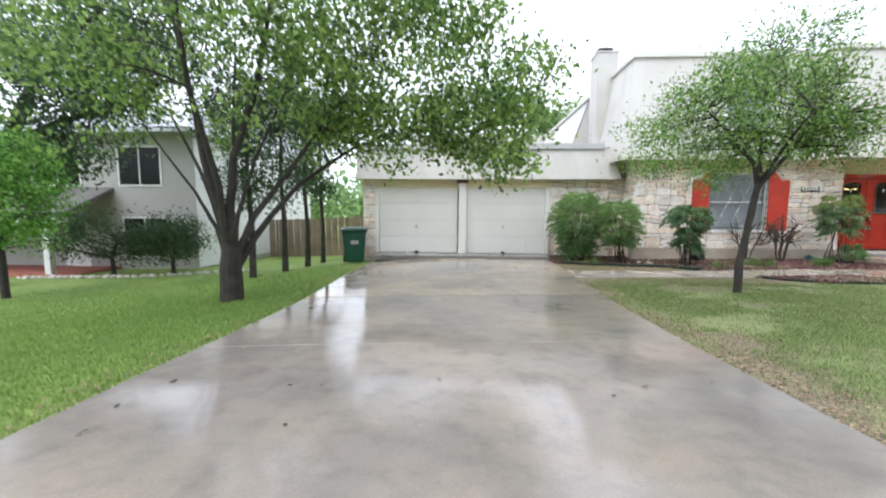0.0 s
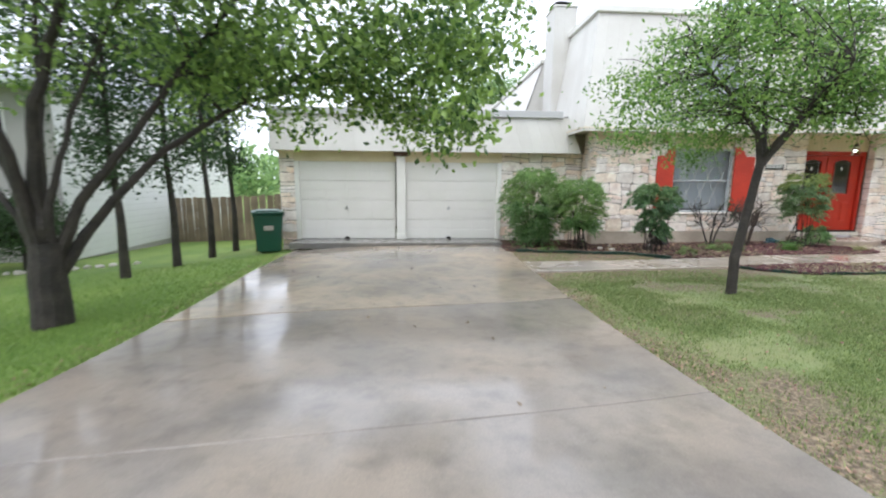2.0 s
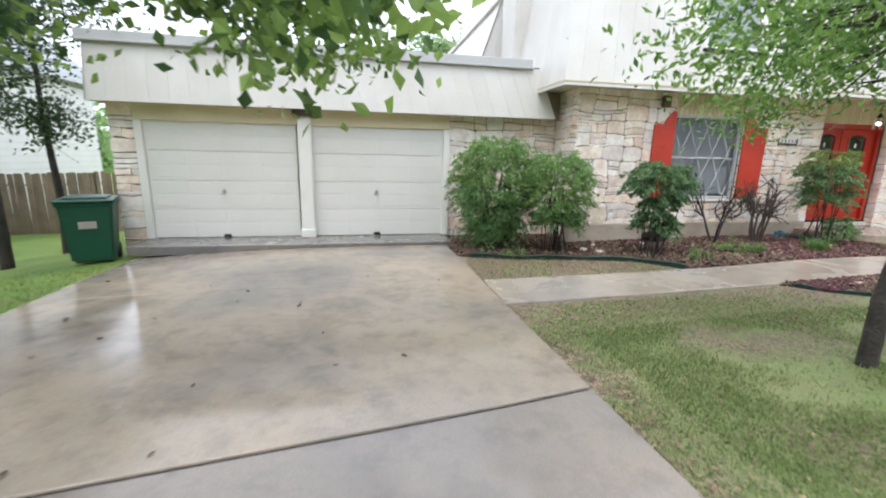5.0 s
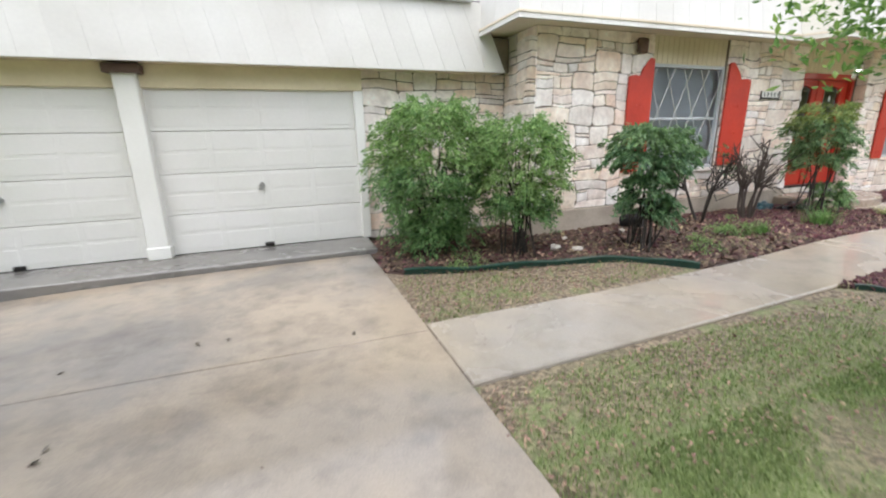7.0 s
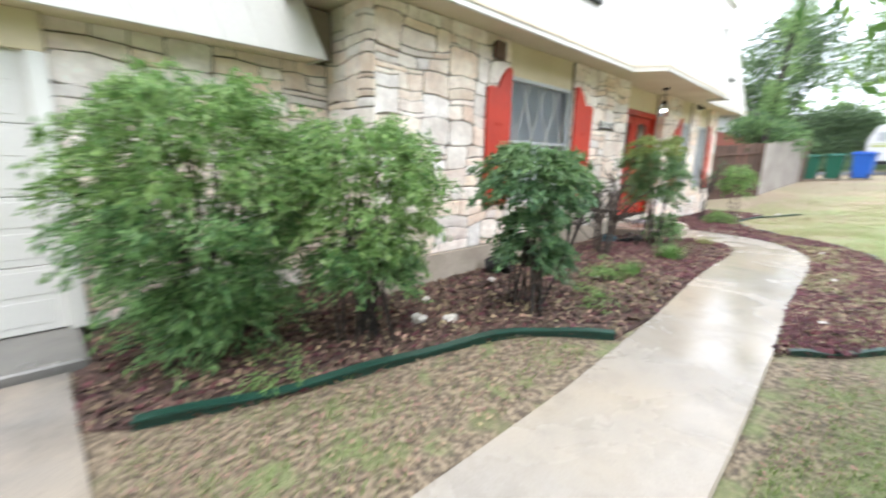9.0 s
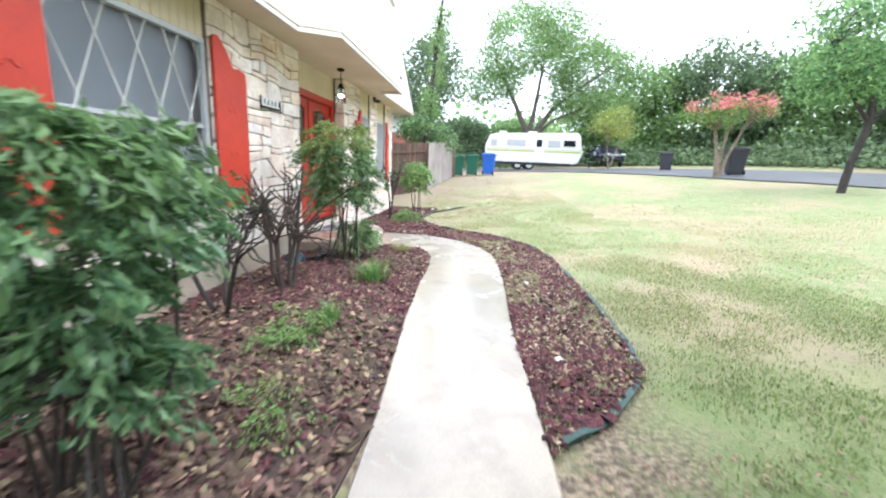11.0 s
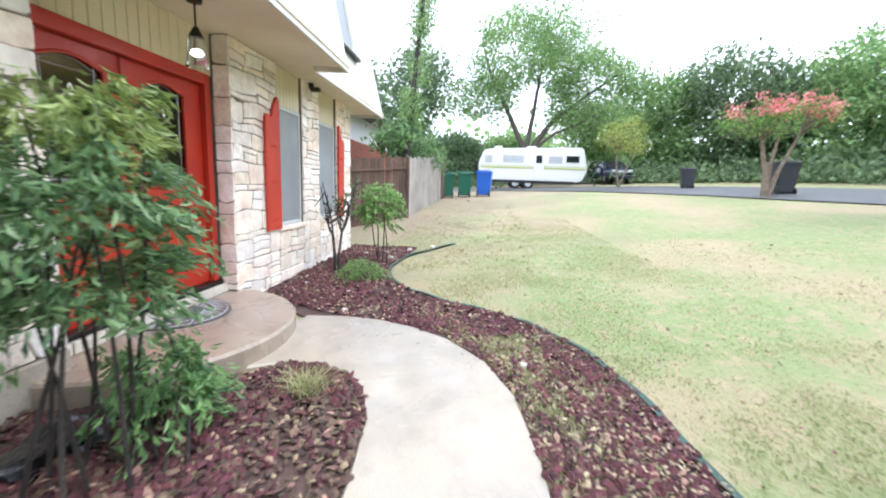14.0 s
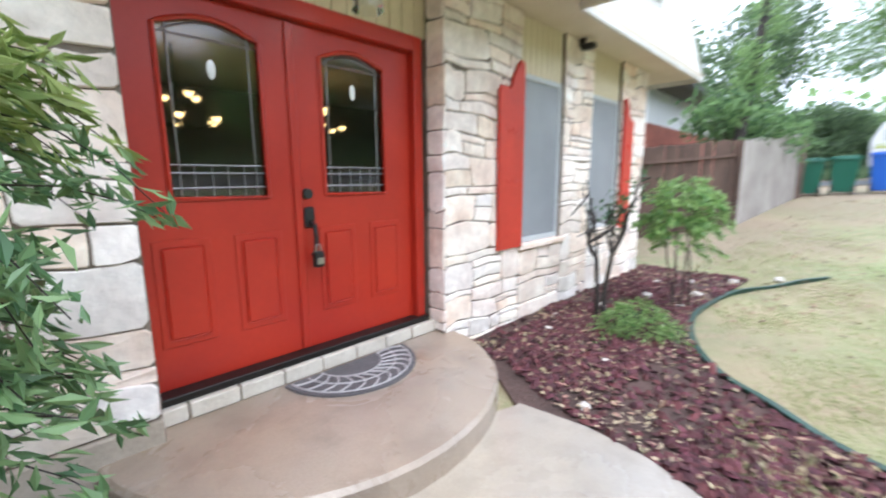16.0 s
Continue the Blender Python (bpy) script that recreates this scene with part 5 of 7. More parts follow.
SPRAY_LEAF = leaf_mat("spray_leaf", (0.07, 0.14, 0.06), (0.24, 0.38, 0.15), 0.35, 0.5)
PALE_LEAF = leaf_mat("pale_leaf", (0.13, 0.20, 0.05), (0.40, 0.48, 0.16), 0.4, 0.45)
LIGHT_SPRAY = leaf_mat("light_spray_leaf", (0.08, 0.17, 0.075), (0.30, 0.45, 0.20), 0.32, 0.5)
TIER_LEAF = leaf_mat("tier_leaf", (0.06, 0.14, 0.07), (0.23, 0.38, 0.17), 0.28, 0.45)
FRESH_LEAF = leaf_mat("fresh_leaf", (0.11, 0.24, 0.06), (0.39, 0.55, 0.20), 0.32, 0.5)
shrub("nandina", "bushy feathery green nandina beside the garage wall", 41, 3.03, 11.7, 1.9, 0.68, 16, 780, NANDINA_LEAF, 0.062, low=0.07, tip=0.62, fresh_leaf=FRESH_LEAF)
shrub("nandina", "bright green nandina with arching canes at the house corner", 42, 3.96, 11.2, 1.66, 0.54, 16, 430, NANDINA_LEAF, 0.062, low=0.26, tip=0.5, fresh_leaf=FRESH_LEAF)
shrub("nandina", "dark green nandina in two tiers under the window", 43, 5.5, 10.72, 1.55, 0.42, 10, 125, TIER_LEAF, 0.085, low=0.64, narrow=0.33, tip=0.84, fresh_leaf=SPRAY_LEAF)
shrub("nandina", "low dark green nandina growth round a taller one", 44, 5.5, 10.68, 1.02, 0.25, 6, 80, TIER_LEAF, 0.085, low=0.3, narrow=0.36)
shrub("nandina", "leggy nandina with pale yellow-green top beside the porch", 45, 9.38, 11.08, 1.82, 0.45, 9, 215, LIGHT_SPRAY, 0.072, low=0.38, narrow=0.3, tip=0.84, fresh_leaf=PALE_LEAF)
shrub("nandina", "short leafy nandina shoots by the porch", 47, 9.68, 10.95, 0.52, 0.19, 5, 42, NANDINA_LEAF, 0.07, low=0.25)
shrub("rose_bush", "small leafy rose bush on a bare stem in the bed", 48, 14.3, 10.95, 1.34, 0.25, 4, 60, FRESH_LEAF, 0.075, low=0.46, narrow=0.42)
shrub("low_shrub", "low light green fern-like plant in the mulch", 49, 13.33, 10.93, 0.26, 0.24, 5, 50, FRESH_LEAF, 0.05, low=0.2)
shrub("low_shrub", "small weeds among the mulch", 50, 7.0, 10.6, 0.18, 0.2, 4, 20, FRESH_LEAF, 0.05, low=0.2)
shrub("low_shrub", "small green weeds beside the mulch edging", 54, 3.2, 11.05, 0.12, 0.2, 3, 14, FRESH_LEAF, 0.04, low=0.2)
shrub("low_shrub", "small green weeds at the bed's edge", 55, 6.1, 10.3, 0.14, 0.2, 3, 14, FRESH_LEAF, 0.04, low=0.2)


def bare_shrub(label, seed, x, y, h, w, n, tuft=0, mat_=BARK, category="shrub"):
    """A hard-pruned shrub: thick stubby stems that fork, hardly any leaf."""
    rng = np.random.default_rng(seed)
    z = g(x, y)
    t = thing("bare_shrub", label, category)
    tips = []
    for k in range(n):
        a = 2 * math.pi * k / n + rng.uniform(-0.4, 0.4)
        b = (x + 0.05 * math.cos(a), y + 0.05 * math.sin(a), z - 0.03)
        m = (x + w * 0.35 * math.cos(a), y + w * 0.35 * math.sin(a), z + h * 0.45)
        part("stem", tube_mesh([([b, tuple(np.array(b) * 0.5 + np.array(m) * 0.5 + rng.normal(size=3) * 0.02), m], [0.026, 0.021, 0.018])], 7), mat_, t)
        tubes = []
        for _ in range(4):
            e = np.array(m) + np.array([math.cos(a) * w * 0.5, math.sin(a) * w * 0.5, h * 0.42]) * rng.uniform(0.4, 1.1) + rng.normal(size=3) * 0.09
            stub = limb(rng, m, e, 0.0, 5, 0.12)
            tubes.append((stub, [0.015, 0.013, 0.011, 0.01, 0.008]))
            tips.append(e)
            for _ in range(4):
                tubes.append((limb(rng, stub[int(rng.integers(1, 5))], e + rng.normal(size=3) * 0.12, 0.0, 3, 0.1), [0.009, 0.007, 0.005]))
        tagged(part("twigwork", tube_mesh(tubes, 5), mat_, t), kind="stuff")
    if tuft:
        pts = np.repeat(np.array(tips)[:tuft], 40, 0) + rng.normal(size=(40 * min(tuft, len(tips)), 3)) * 0.07
        part("leaves", leaf_mesh(pts, 0.055, rng, 0.3, 0.5), DEEP_LEAF, t, "small tuft of dark leaves")
    return t


bare_shrub("hard-pruned bare shrub with a small tuft of leaves", 51, 7.45, 11.45, 1.05, 0.75, 3, 3)
bare_shrub("bare grey-brown pruned shrub under the shutter", 52, 8.15, 11.23, 1.12, 0.4, 6, 0, mat("grey_twig", (0.075, 0.056, 0.046), 0.9, 0.2, 8, 40, 0.5))
bare_shrub("small leggy rose with few leaves against the wall", 53, 13.6, 11.4, 1.35, 0.35, 2, 4)


def grass_tuft(label, seed, x, y, h, r, n, m):
    rng = np.random.default_rng(seed)
    z = g(x, y) + 0.01
    vs, fs = [], []
    for k in range(n):
        a, l = rng.uniform(0, 2 * math.pi), h * rng.uniform(0.6, 1.1)
        bx, by = x + rng.normal() * r * 0.25, y + rng.normal() * r * 0.25
        d = Vector((math.cos(a), math.sin(a), 0))
        s = Vector((-d.y, d.x, 0)) * 0.004
        lean = rng.uniform(0.3, 1.2) * r
        i = len(vs)
        for u in (0, 0.5, 0.85, 1.0):
            c = Vector((bx, by, z)) + d * lean * u * u + Vector((0, 0, l * (u - 0.25 * u * u)))
            wv = s * (1 - u * 0.9)
            vs += [tuple(c - wv), tuple(c + wv)]
        fs += [(i, i + 1, i + 3, i + 2), (i + 2, i + 3, i + 5, i + 4), (i + 4, i + 5, i + 7, i + 6)]
    tf = thing("grass_tuft", label, "grass tuft")
    tagged(part("blade_mass", (vs, fs), m, tf), kind="stuff")


TUFT = leaf_mat("tuft_blade", (0.05, 0.14, 0.03), (0.22, 0.40, 0.10), 0.4)
PALE_TUFT = leaf_mat("pale_tuft_blade", (0.28, 0.30, 0.12), (0.5, 0.5, 0.25), 0.5)
grass_tuft("clump of green monkey grass in the bed", 61, 8.6, 10.47, 0.34, 0.3, 260, TUFT)
grass_tuft("small green grass clump in the mulch", 62, 7.4, 10.5, 0.25, 0.2, 120, TUFT)
grass_tuft("pale yellowing grass clump in red lava rock", 63, 10.3, 10.47, 0.2, 0.24, 200, PALE_TUFT)
grass_tuft("pale dry grass clump beside the path", 64, 11.2, 9.25, 0.12, 0.2, 90, PALE_TUFT)

# pink-flowering crape myrtle and trees on the far lawn
cx, cy = 23.0, -0.3
cz = g(cx, cy)
tree("crape_myrtle", "spreading crape myrtle with many pale trunks and pink blossom", 71,
     [([(cx, cy, cz - 0.1), (cx, cy + 0.1, cz + 0.8), (cx, cy + 0.35, cz + 1.9)], 0.13, 0.05), ([(cx, cy - 0.05, cz), (cx, cy - 0.35, cz + 1.0), (cx, cy - 0.8, cz + 2.1)], 0.10, 0.04), ([(cx, cy, cz), (cx + 0.1, cy - 0.1, cz + 1.1), (cx + 0.2, cy - 0.3, cz + 2.2)], 0.09, 0.04)],
     [((cx, cy - 0.1, cz + 2.55), (1.3, 1.4, 0.55), 90), ((cx, cy + 1.1, cz + 2.4), (0.6, 0.7, 0.4), 18), ((cx, cy - 1.4, cz + 2.9), (0.6, 0.7, 0.4), 18)], SMALL_LEAF, 0.10, 34, 0.2, PALE_BARK, branches=60, extra=(PINK_FLOWER, 30, 0.085, 0.4))
x, y = 16.4, -0.1
z = g(x, y)
tree("lawn_tree", "leaning dark-trunked tree with a dense bright green crown", 72,
     [([(x, y, z - 0.1), (x, y - 0.1, z + 0.8), (x, y - 0.3, z + 1.7), (x, y - 0.3, z + 2.4)], 0.1, 0.075), ([(x, y - 0.3, z + 1.8), (x, y + 0.4, z + 2.7), (x, y + 0.9, z + 3.6)], 0.06, 0.02), ([(x, y - 0.3, z + 1.8), (x, y - 1.1, z + 2.7), (x, y - 1.7, z + 3.8)], 0.06, 0.02)],
     [((x, y - 0.4, z + 3.9), (1.9, 2.2, 1.5), 240), ((x, y + 0.7, z + 2.9), (1.2, 1.2, 0.7), 70), ((x, y - 1.6, z + 2.8), (1.2, 1.1, 0.7), 60)], NANDINA_LEAF, 0.13, 36, 0.24, branches=120)
x, y = 33.5, 1.2
z = g(x, y)
tree("young_crape", "small yellow-green crape myrtle near the street", 73, [([(x, y, z - 0.1), (x, y + 0.2, z + 1.2), (x, y + 0.3, z + 2.2)], 0.07, 0.03), ([(x, y, z), (x, y - 0.4, z + 1.2), (x, y - 0.7, z + 2.2)], 0.06, 0.03)],
     [((x, y - 0.1, z + 3.0), (1.3, 1.5, 1.1), 80)], YELLOW_LEAF, 0.14, 34, 0.26, PALE_BARK, branches=40)
x, y = 21.6, 11.75
z = g(x, y)
tree("ivy_tree", "tall thin trunk clad in ivy rising over the fence", 74, [([(x, y, z - 0.1), (x - 0.1, y, z + 2.0), (x + 0.3, y - 0.2, z + 5), (x + 0.6, y - 0.6, z + 9.5)], 0.15, 0.05)],
     [((x + 0.05, y - 0.05, z + 3.2), (0.25, 0.25, 1.2), 40), ((x + 0.35, y - 0.3, z + 5.6), (0.32, 0.32, 1.5), 60), ((x + 0.55, y - 0.5, z + 8), (0.4, 0.4, 1.6), 60)], FAR_HAZE_LEAF, 0.11, 40, 0.17, branches=30)
tree("fig_tree", "broad-leaved shrubby tree leaning over the fence", 75, [([(23.3, 12.3, 0.2), (23.3, 12.2, 1.6), (23.4, 12.0, 2.6)], 0.09, 0.04), ([(23.3, 12.3, 0.8), (22.5, 12.2, 1.9), (21.3, 12.1, 2.5)], 0.05, 0.02)],
     [((23.2, 11.9, 2.4), (1.4, 0.8, 0.5), 90), ((24.6, 11.5, 2.1), (1.0, 0.8, 0.7), 60), ((21.3, 12.1, 2.55), (1.0, 0.5, 0.35), 44)], SPRAY_LEAF, 0.22, 22, 0.26, branches=40, narrow=0.4)
# large trees beyond the street
z = g(44, 5)
tree("street_oak", "big spreading street tree with forked limbs, leaves paled for haze", 81,
     [([(44, 5.5, z - 0.3), (44, 5.5, z + 2.2), (44, 5.6, z + 3.2)], 0.5, 0.42), ([(44, 5.5, z + 2.5), (44, 3.6, z + 5.2), (44, 0.8, z + 7.5), (44, -2, z + 9.5)], 0.3, 0.07), ([(44, 5.6, z + 2.6), (44, 7, z + 5.5), (44, 8.6, z + 8.5), (44, 9.5, z + 11)], 0.28, 0.06), ([(44, 5.6, z + 2.8), (44, 5, z + 7), (44, 4.5, z + 12)], 0.25, 0.06), ([(44, 5.4, z + 2.6), (43, 3.5, z + 4.2), (42, 1, z + 5.2)], 0.2, 0.05)],
     [((44, 6.5, z + 10), (4.5, 5.5, 3.2), 330), ((44, 0.5, z + 8.6), (4, 5.5, 2.8), 320), ((43.5, 9.5, z + 6.6), (3, 3.2, 1.6), 90), ((43, 1, z + 5.6), (2.6, 3.6, 1.0), 90), ((44, 4.5, z + 13), (4, 5, 1.8), 120)], FAR_HAZE_LEAF, 0.25, 52, 0.55, branches=140, bark=FAR_BARK)
rng = np.random.default_rng(7)
WOOD = [(46, -6, 9, 3.6), (44, -10, 10.5, 4), (41, -13.5, 8.5, 3.4), (37, -15, 9.5, 4), (33, -16.5, 8, 3.4), (29, -16, 9, 3.6), (25, -16.5, 8, 3.6), (21, -17, 8.5, 3.8), (16, -17, 8, 3.6), (52, -2, 8, 4.2), (52, 12, 5.2, 3.6), (46, 15, 12.5, 3.4), (48, 19, 6.5, 4), (40, 20, 10, 3.8), (34, 19, 8.5, 3.2), (58, 6, 6, 4), (28, 19, 6, 3), (10, -18, 9, 4), (3, -19, 9, 4), (-5, -18, 8, 4)]
for k, (x, y, h, r) in enumerate(WOOD):
    z = g(x, y)
    tree("roadside_tree", "leafy roadside tree in the woods beyond the street", 100 + k, [([(x, y, z - 0.3), (x + 0.2, y, z + h * 0.35), (x, y + 0.4, z + h * 0.75)], 0.22, 0.08), ([(x, y, z + h * 0.25), (x, y + r * 0.45, z + h * 0.6)], 0.1, 0.04), ([(x, y, z + h * 0.25), (x, y - r * 0.45, z + h * 0.62)], 0.1, 0.04)],
         [((x, y, z + h * 0.7), (r, r, h * 0.27), 180), ((x + rng.normal(), y + rng.normal() * 1.5, z + h * 0.42), (r * 0.9, r * 0.9, h * 0.18), 110), ((x, y + rng.normal() * 1.2, z + h * 0.16), (r * 0.95, r, h * 0.15), 90)],
         (FAR_HAZE_LEAF, HAZY_LEAF, HAZY_LEAF)[k % 3], 0.37, 38, 0.55, FAR_BARK, branches=26, seg=6, group="roadside woods")
x, y = 6.8, 32.0
z = g(6.8, 26)
tree("backyard_tree", "leafy green tree rising behind the garage roof", 140, [([(x, y, z - 0.3), (x, y, z + 3.5), (x + 0.2, y, z + 7.5)], 0.2, 0.06)], [((x, y, z + 8.0), (3.0, 2.4, 1.9), 150), ((x - 1.5, y, z + 6.4), (2.6, 2.2, 1.4), 90)], FAR_HAZE_LEAF, 0.26, 40, 0.42, branches=40, seg=6)
# low undergrowth and distant woods
pts = []
for x, y, r, h in [(44, -5, 5, 1.4), (40, -10, 5, 1.6), (34, -13.2, 5, 1.5), (27, -14, 5, 1.5), (20, -14.2, 5, 1.3), (47, 2, 4, 1.0), (46, 12, 5, 1.2), (12, -14.6, 6, 1.4)]:
    n = 2600
    q = rng.normal(size=(n, 3)) * np.array([r * 0.55, r * 0.55, h * 0.45])
    q[:, 2] = np.abs(q[:, 2])
    pts.append(q + np.c_[np.full(n, x), np.full(n, y), np.full(n, g(x, y))])
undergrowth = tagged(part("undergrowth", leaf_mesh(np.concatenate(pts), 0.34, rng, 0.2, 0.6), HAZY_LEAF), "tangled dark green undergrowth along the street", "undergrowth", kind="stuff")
pts = []
for a in np.linspace(0, 2 * math.pi, 90, endpoint=False):
    for _ in range(5):
        R = rng.uniform(75, 110)
        x, y = 10 + R * math.cos(a + rng.normal() * 0.03), 5 + R * math.sin(a + rng.normal() * 0.03)
        h = rng.uniform(5, 12)
        q = rng.normal(size=(150, 3)) * np.array([3.2, 3.2, h * 0.3])
        pts.append(q + np.array([x, y, g(x, y) + h * 0.5]))
far_woods = tagged(part("far_woods", leaf_mesh(np.concatenate(pts), 1.3, rng, 0.1, 0.7), FAR_HAZE_LEAF), "distant green woods round the neighbourhood", "woods", kind="stuff")
# dark shrubs before the neighbour's house
for k, (x, y, w, h) in enumerate([(-11.0, 12.0, 1.9, 1.8), (-9.2, 12.2, 1.2, 1.6)]):
    z = g(x, y)
    tree("clipped_shrub", "wide dark evergreen shrub before the white house", 90 + k, [([(x, y, z - 0.1), (x, y, z + 0.5), (x + 0.2, y, z + h * 0.6)], 0.08, 0.03)], [((x, y, z + h * 0.68), (w, 0.9, h * 0.42), 190)], DARK_LEAF, 0.09, 40, 0.2, branches=40)

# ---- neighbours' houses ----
# White brick greyed: the shade of trees and eaves is put into its colour.
SHADED_BRICK = mat("shaded_white_brick", (0.42, 0.41, 0.40), 0.7, 0.06, 1.5, 20, 0.2, stain=(0.44, 0.42, 0.39), amount=0.6)
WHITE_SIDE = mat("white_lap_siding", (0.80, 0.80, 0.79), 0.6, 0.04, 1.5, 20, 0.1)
METAL_ROOF = mat("pale_metal_roof", (0.55, 0.57, 0.60), 0.35, 0.05, 1, 20, 0.05, metal=0.4)
DARK_GLASS = mat("dark_window_glass", (0.012, 0.013, 0.015), 0.08, 0.05, spec=0.2)
RED_BRICK = mat("red_brick", (0.36, 0.12, 0.085), 0.85, 0.2, 6, 30, 0.3)
nb = thing("white_house", "two-storey white brick house with metal roof and porch", "house")
NY, NX0, NX1, NZ = 13.6, -24.0, -9.3, 3.55
part("wall", boxes((NX0, NX1 - 0.002, NY, 24, -1.4, NZ)), SHADED_BRICK, nb)
for i in range(22):
    z0 = -1.0 + i * 0.2
    if z0 < NZ:
        part("lap_board", boxes((NX1 - 0.001, NX1 + 0.02, NY + 0.02, 23.9, z0, z0 + 0.194), bevel=0.004), WHITE_SIDE, nb)
bm = bmesh.new()
prof = [(NY - 0.6, NZ - 0.02), (NY - 0.6, NZ + 0.14), (18.8, NZ + 1.75), (24.5, NZ + 0.14), (24.5, NZ - 0.02)]
ends = [[bm.verts.new((x, y, z)) for y, z in prof] for x in (NX0 - 0.4, NX1 + 0.35)]
for i in range(5):
    bm.faces.new((ends[0][i], ends[0][(i + 1) % 5], ends[1][(i + 1) % 5], ends[1][i]))
bm.faces.new(ends[0][::-1])
bm.faces.new(ends[1])
bmesh.ops.recalc_face_normals(bm, faces=bm.faces[:])
part("roof", bm, METAL_ROOF, nb, "pale standing-seam metal roof")
for x in np.arange(NX0, NX1 + 0.3, 0.6):
    a, b = Vector((x, NY - 0.6, NZ + 0.14)), Vector((x, 18.8, NZ + 1.75))
    part("seam", tube_mesh([([tuple(a), tuple(b)], [0.02, 0.02])], 4), METAL_ROOF, nb)
for x0, x1, z0, z1 in ((-11.95, -10.5, 1.85, 3.1), (-15.0, -13.4, 1.85, 3.1), (-18.9, -17.3, 1.85, 3.1), (-11.9, -10.4, -0.6, 0.7)):
    w = part("window", boxes((x0 - 0.06, x1 + 0.06, NY - 0.03, NY, z0 - 0.06, z0), (x0 - 0.06, x1 + 0.06, NY - 0.03, NY, z1, z1 + 0.06), (x0 - 0.06, x0, NY - 0.03, NY, z0, z1), (x1, x1 + 0.06, NY - 0.03, NY, z0, z1), ((x0 + x1) / 2 - 0.02, (x0 + x1) / 2 + 0.02, NY - 0.03, NY, z0, z1)), WHITE_SIDE, nb)
    part("pane", boxes((x0, (x0 + x1) / 2 - 0.02, NY - 0.012, NY - 0.003, z0, z1), ((x0 + x1) / 2 + 0.02, x1, NY - 0.012, NY - 0.003, z0, z1)), DARK_GLASS, w)
bm = bmesh.new()
pr = [(NY - 1.9, 0.78), (NY - 1.9, 0.92), (NY, 1.75), (NY, 1.6)]
ends = [[bm.verts.new((x, y, z)) for y, z in pr] for x in (-19.5, -12.2)]
for i in range(4):
    bm.faces.new((ends[0][i], ends[0][(i + 1) % 4], ends[1][(i + 1) % 4], ends[1][i]))
bm.faces.new(ends[0][::-1])
bm.faces.new(ends[1])
bmesh.ops.recalc_face_normals(bm, faces=bm.faces[:])
part("porch_roof", bm, ROOF_GREY, nb, "grey shingled porch roof")
part("porch_beam", boxes((-19.5, -12.2, NY - 1.9, NY - 1.75, 0.62, 0.78)), WHITE_SIDE, nb)
for x in (-12.9, -15.9, -19.3):
    part("porch_post", boxes((x - 0.1, x + 0.1, NY - 1.85, NY - 1.65, -1.25, 0.62), bevel=0.01), WHITE_SIDE, nb)
part("porch_floor", boxes((-19.6, -12.1, NY - 1.95, NY, -1.4, -0.98)), RED_BRICK, nb, "red brick porch floor")
d = part("door", boxes((-14.1, -13.2, NY - 0.04, NY - 0.002, -0.98, 1.05)), WHITE_SIDE, nb, "white panelled front door")
part("door_glass", boxes((-13.95, -13.35, NY - 0.05, NY - 0.041, 0.0, 0.85)), DARK_GLASS, d)

BRICK_TOP = 2.55
nb2 = thing("brick_house", "white and red-brick house behind the fence", "house")
part("wall", boxes((21.8, 34, 13.9, 24, -0.5, BRICK_TOP)), RED_BRICK, nb2, "red brick lower wall")
part("upper_wall", boxes((21.8, 34, 13.902, 24, BRICK_TOP, 3.5)), WHITE_SIDE, nb2, "white upper siding")
bm = bmesh.new()
pr = [(13.2, 3.45), (13.2, 3.65), (19, 5.0), (24.6, 3.65), (24.6, 3.45)]
ends = [[bm.verts.new((x, y, z)) for y, z in pr] for x in (21.3, 34.6)]
for i in range(5):
    bm.faces.new((ends[0][i], ends[0][(i + 1) % 5], ends[1][(i + 1) % 5], ends[1][i]))
bm.faces.new(ends[0][::-1])
bm.faces.new(ends[1])
bmesh.ops.recalc_face_normals(bm, faces=bm.faces[:])
part("roof", bm, ROOF_GREY, nb2)
part("gutter", boxes((21.25, 34.6, 13.1, 13.2, 3.48, 3.6)), DARK_METAL, nb2)


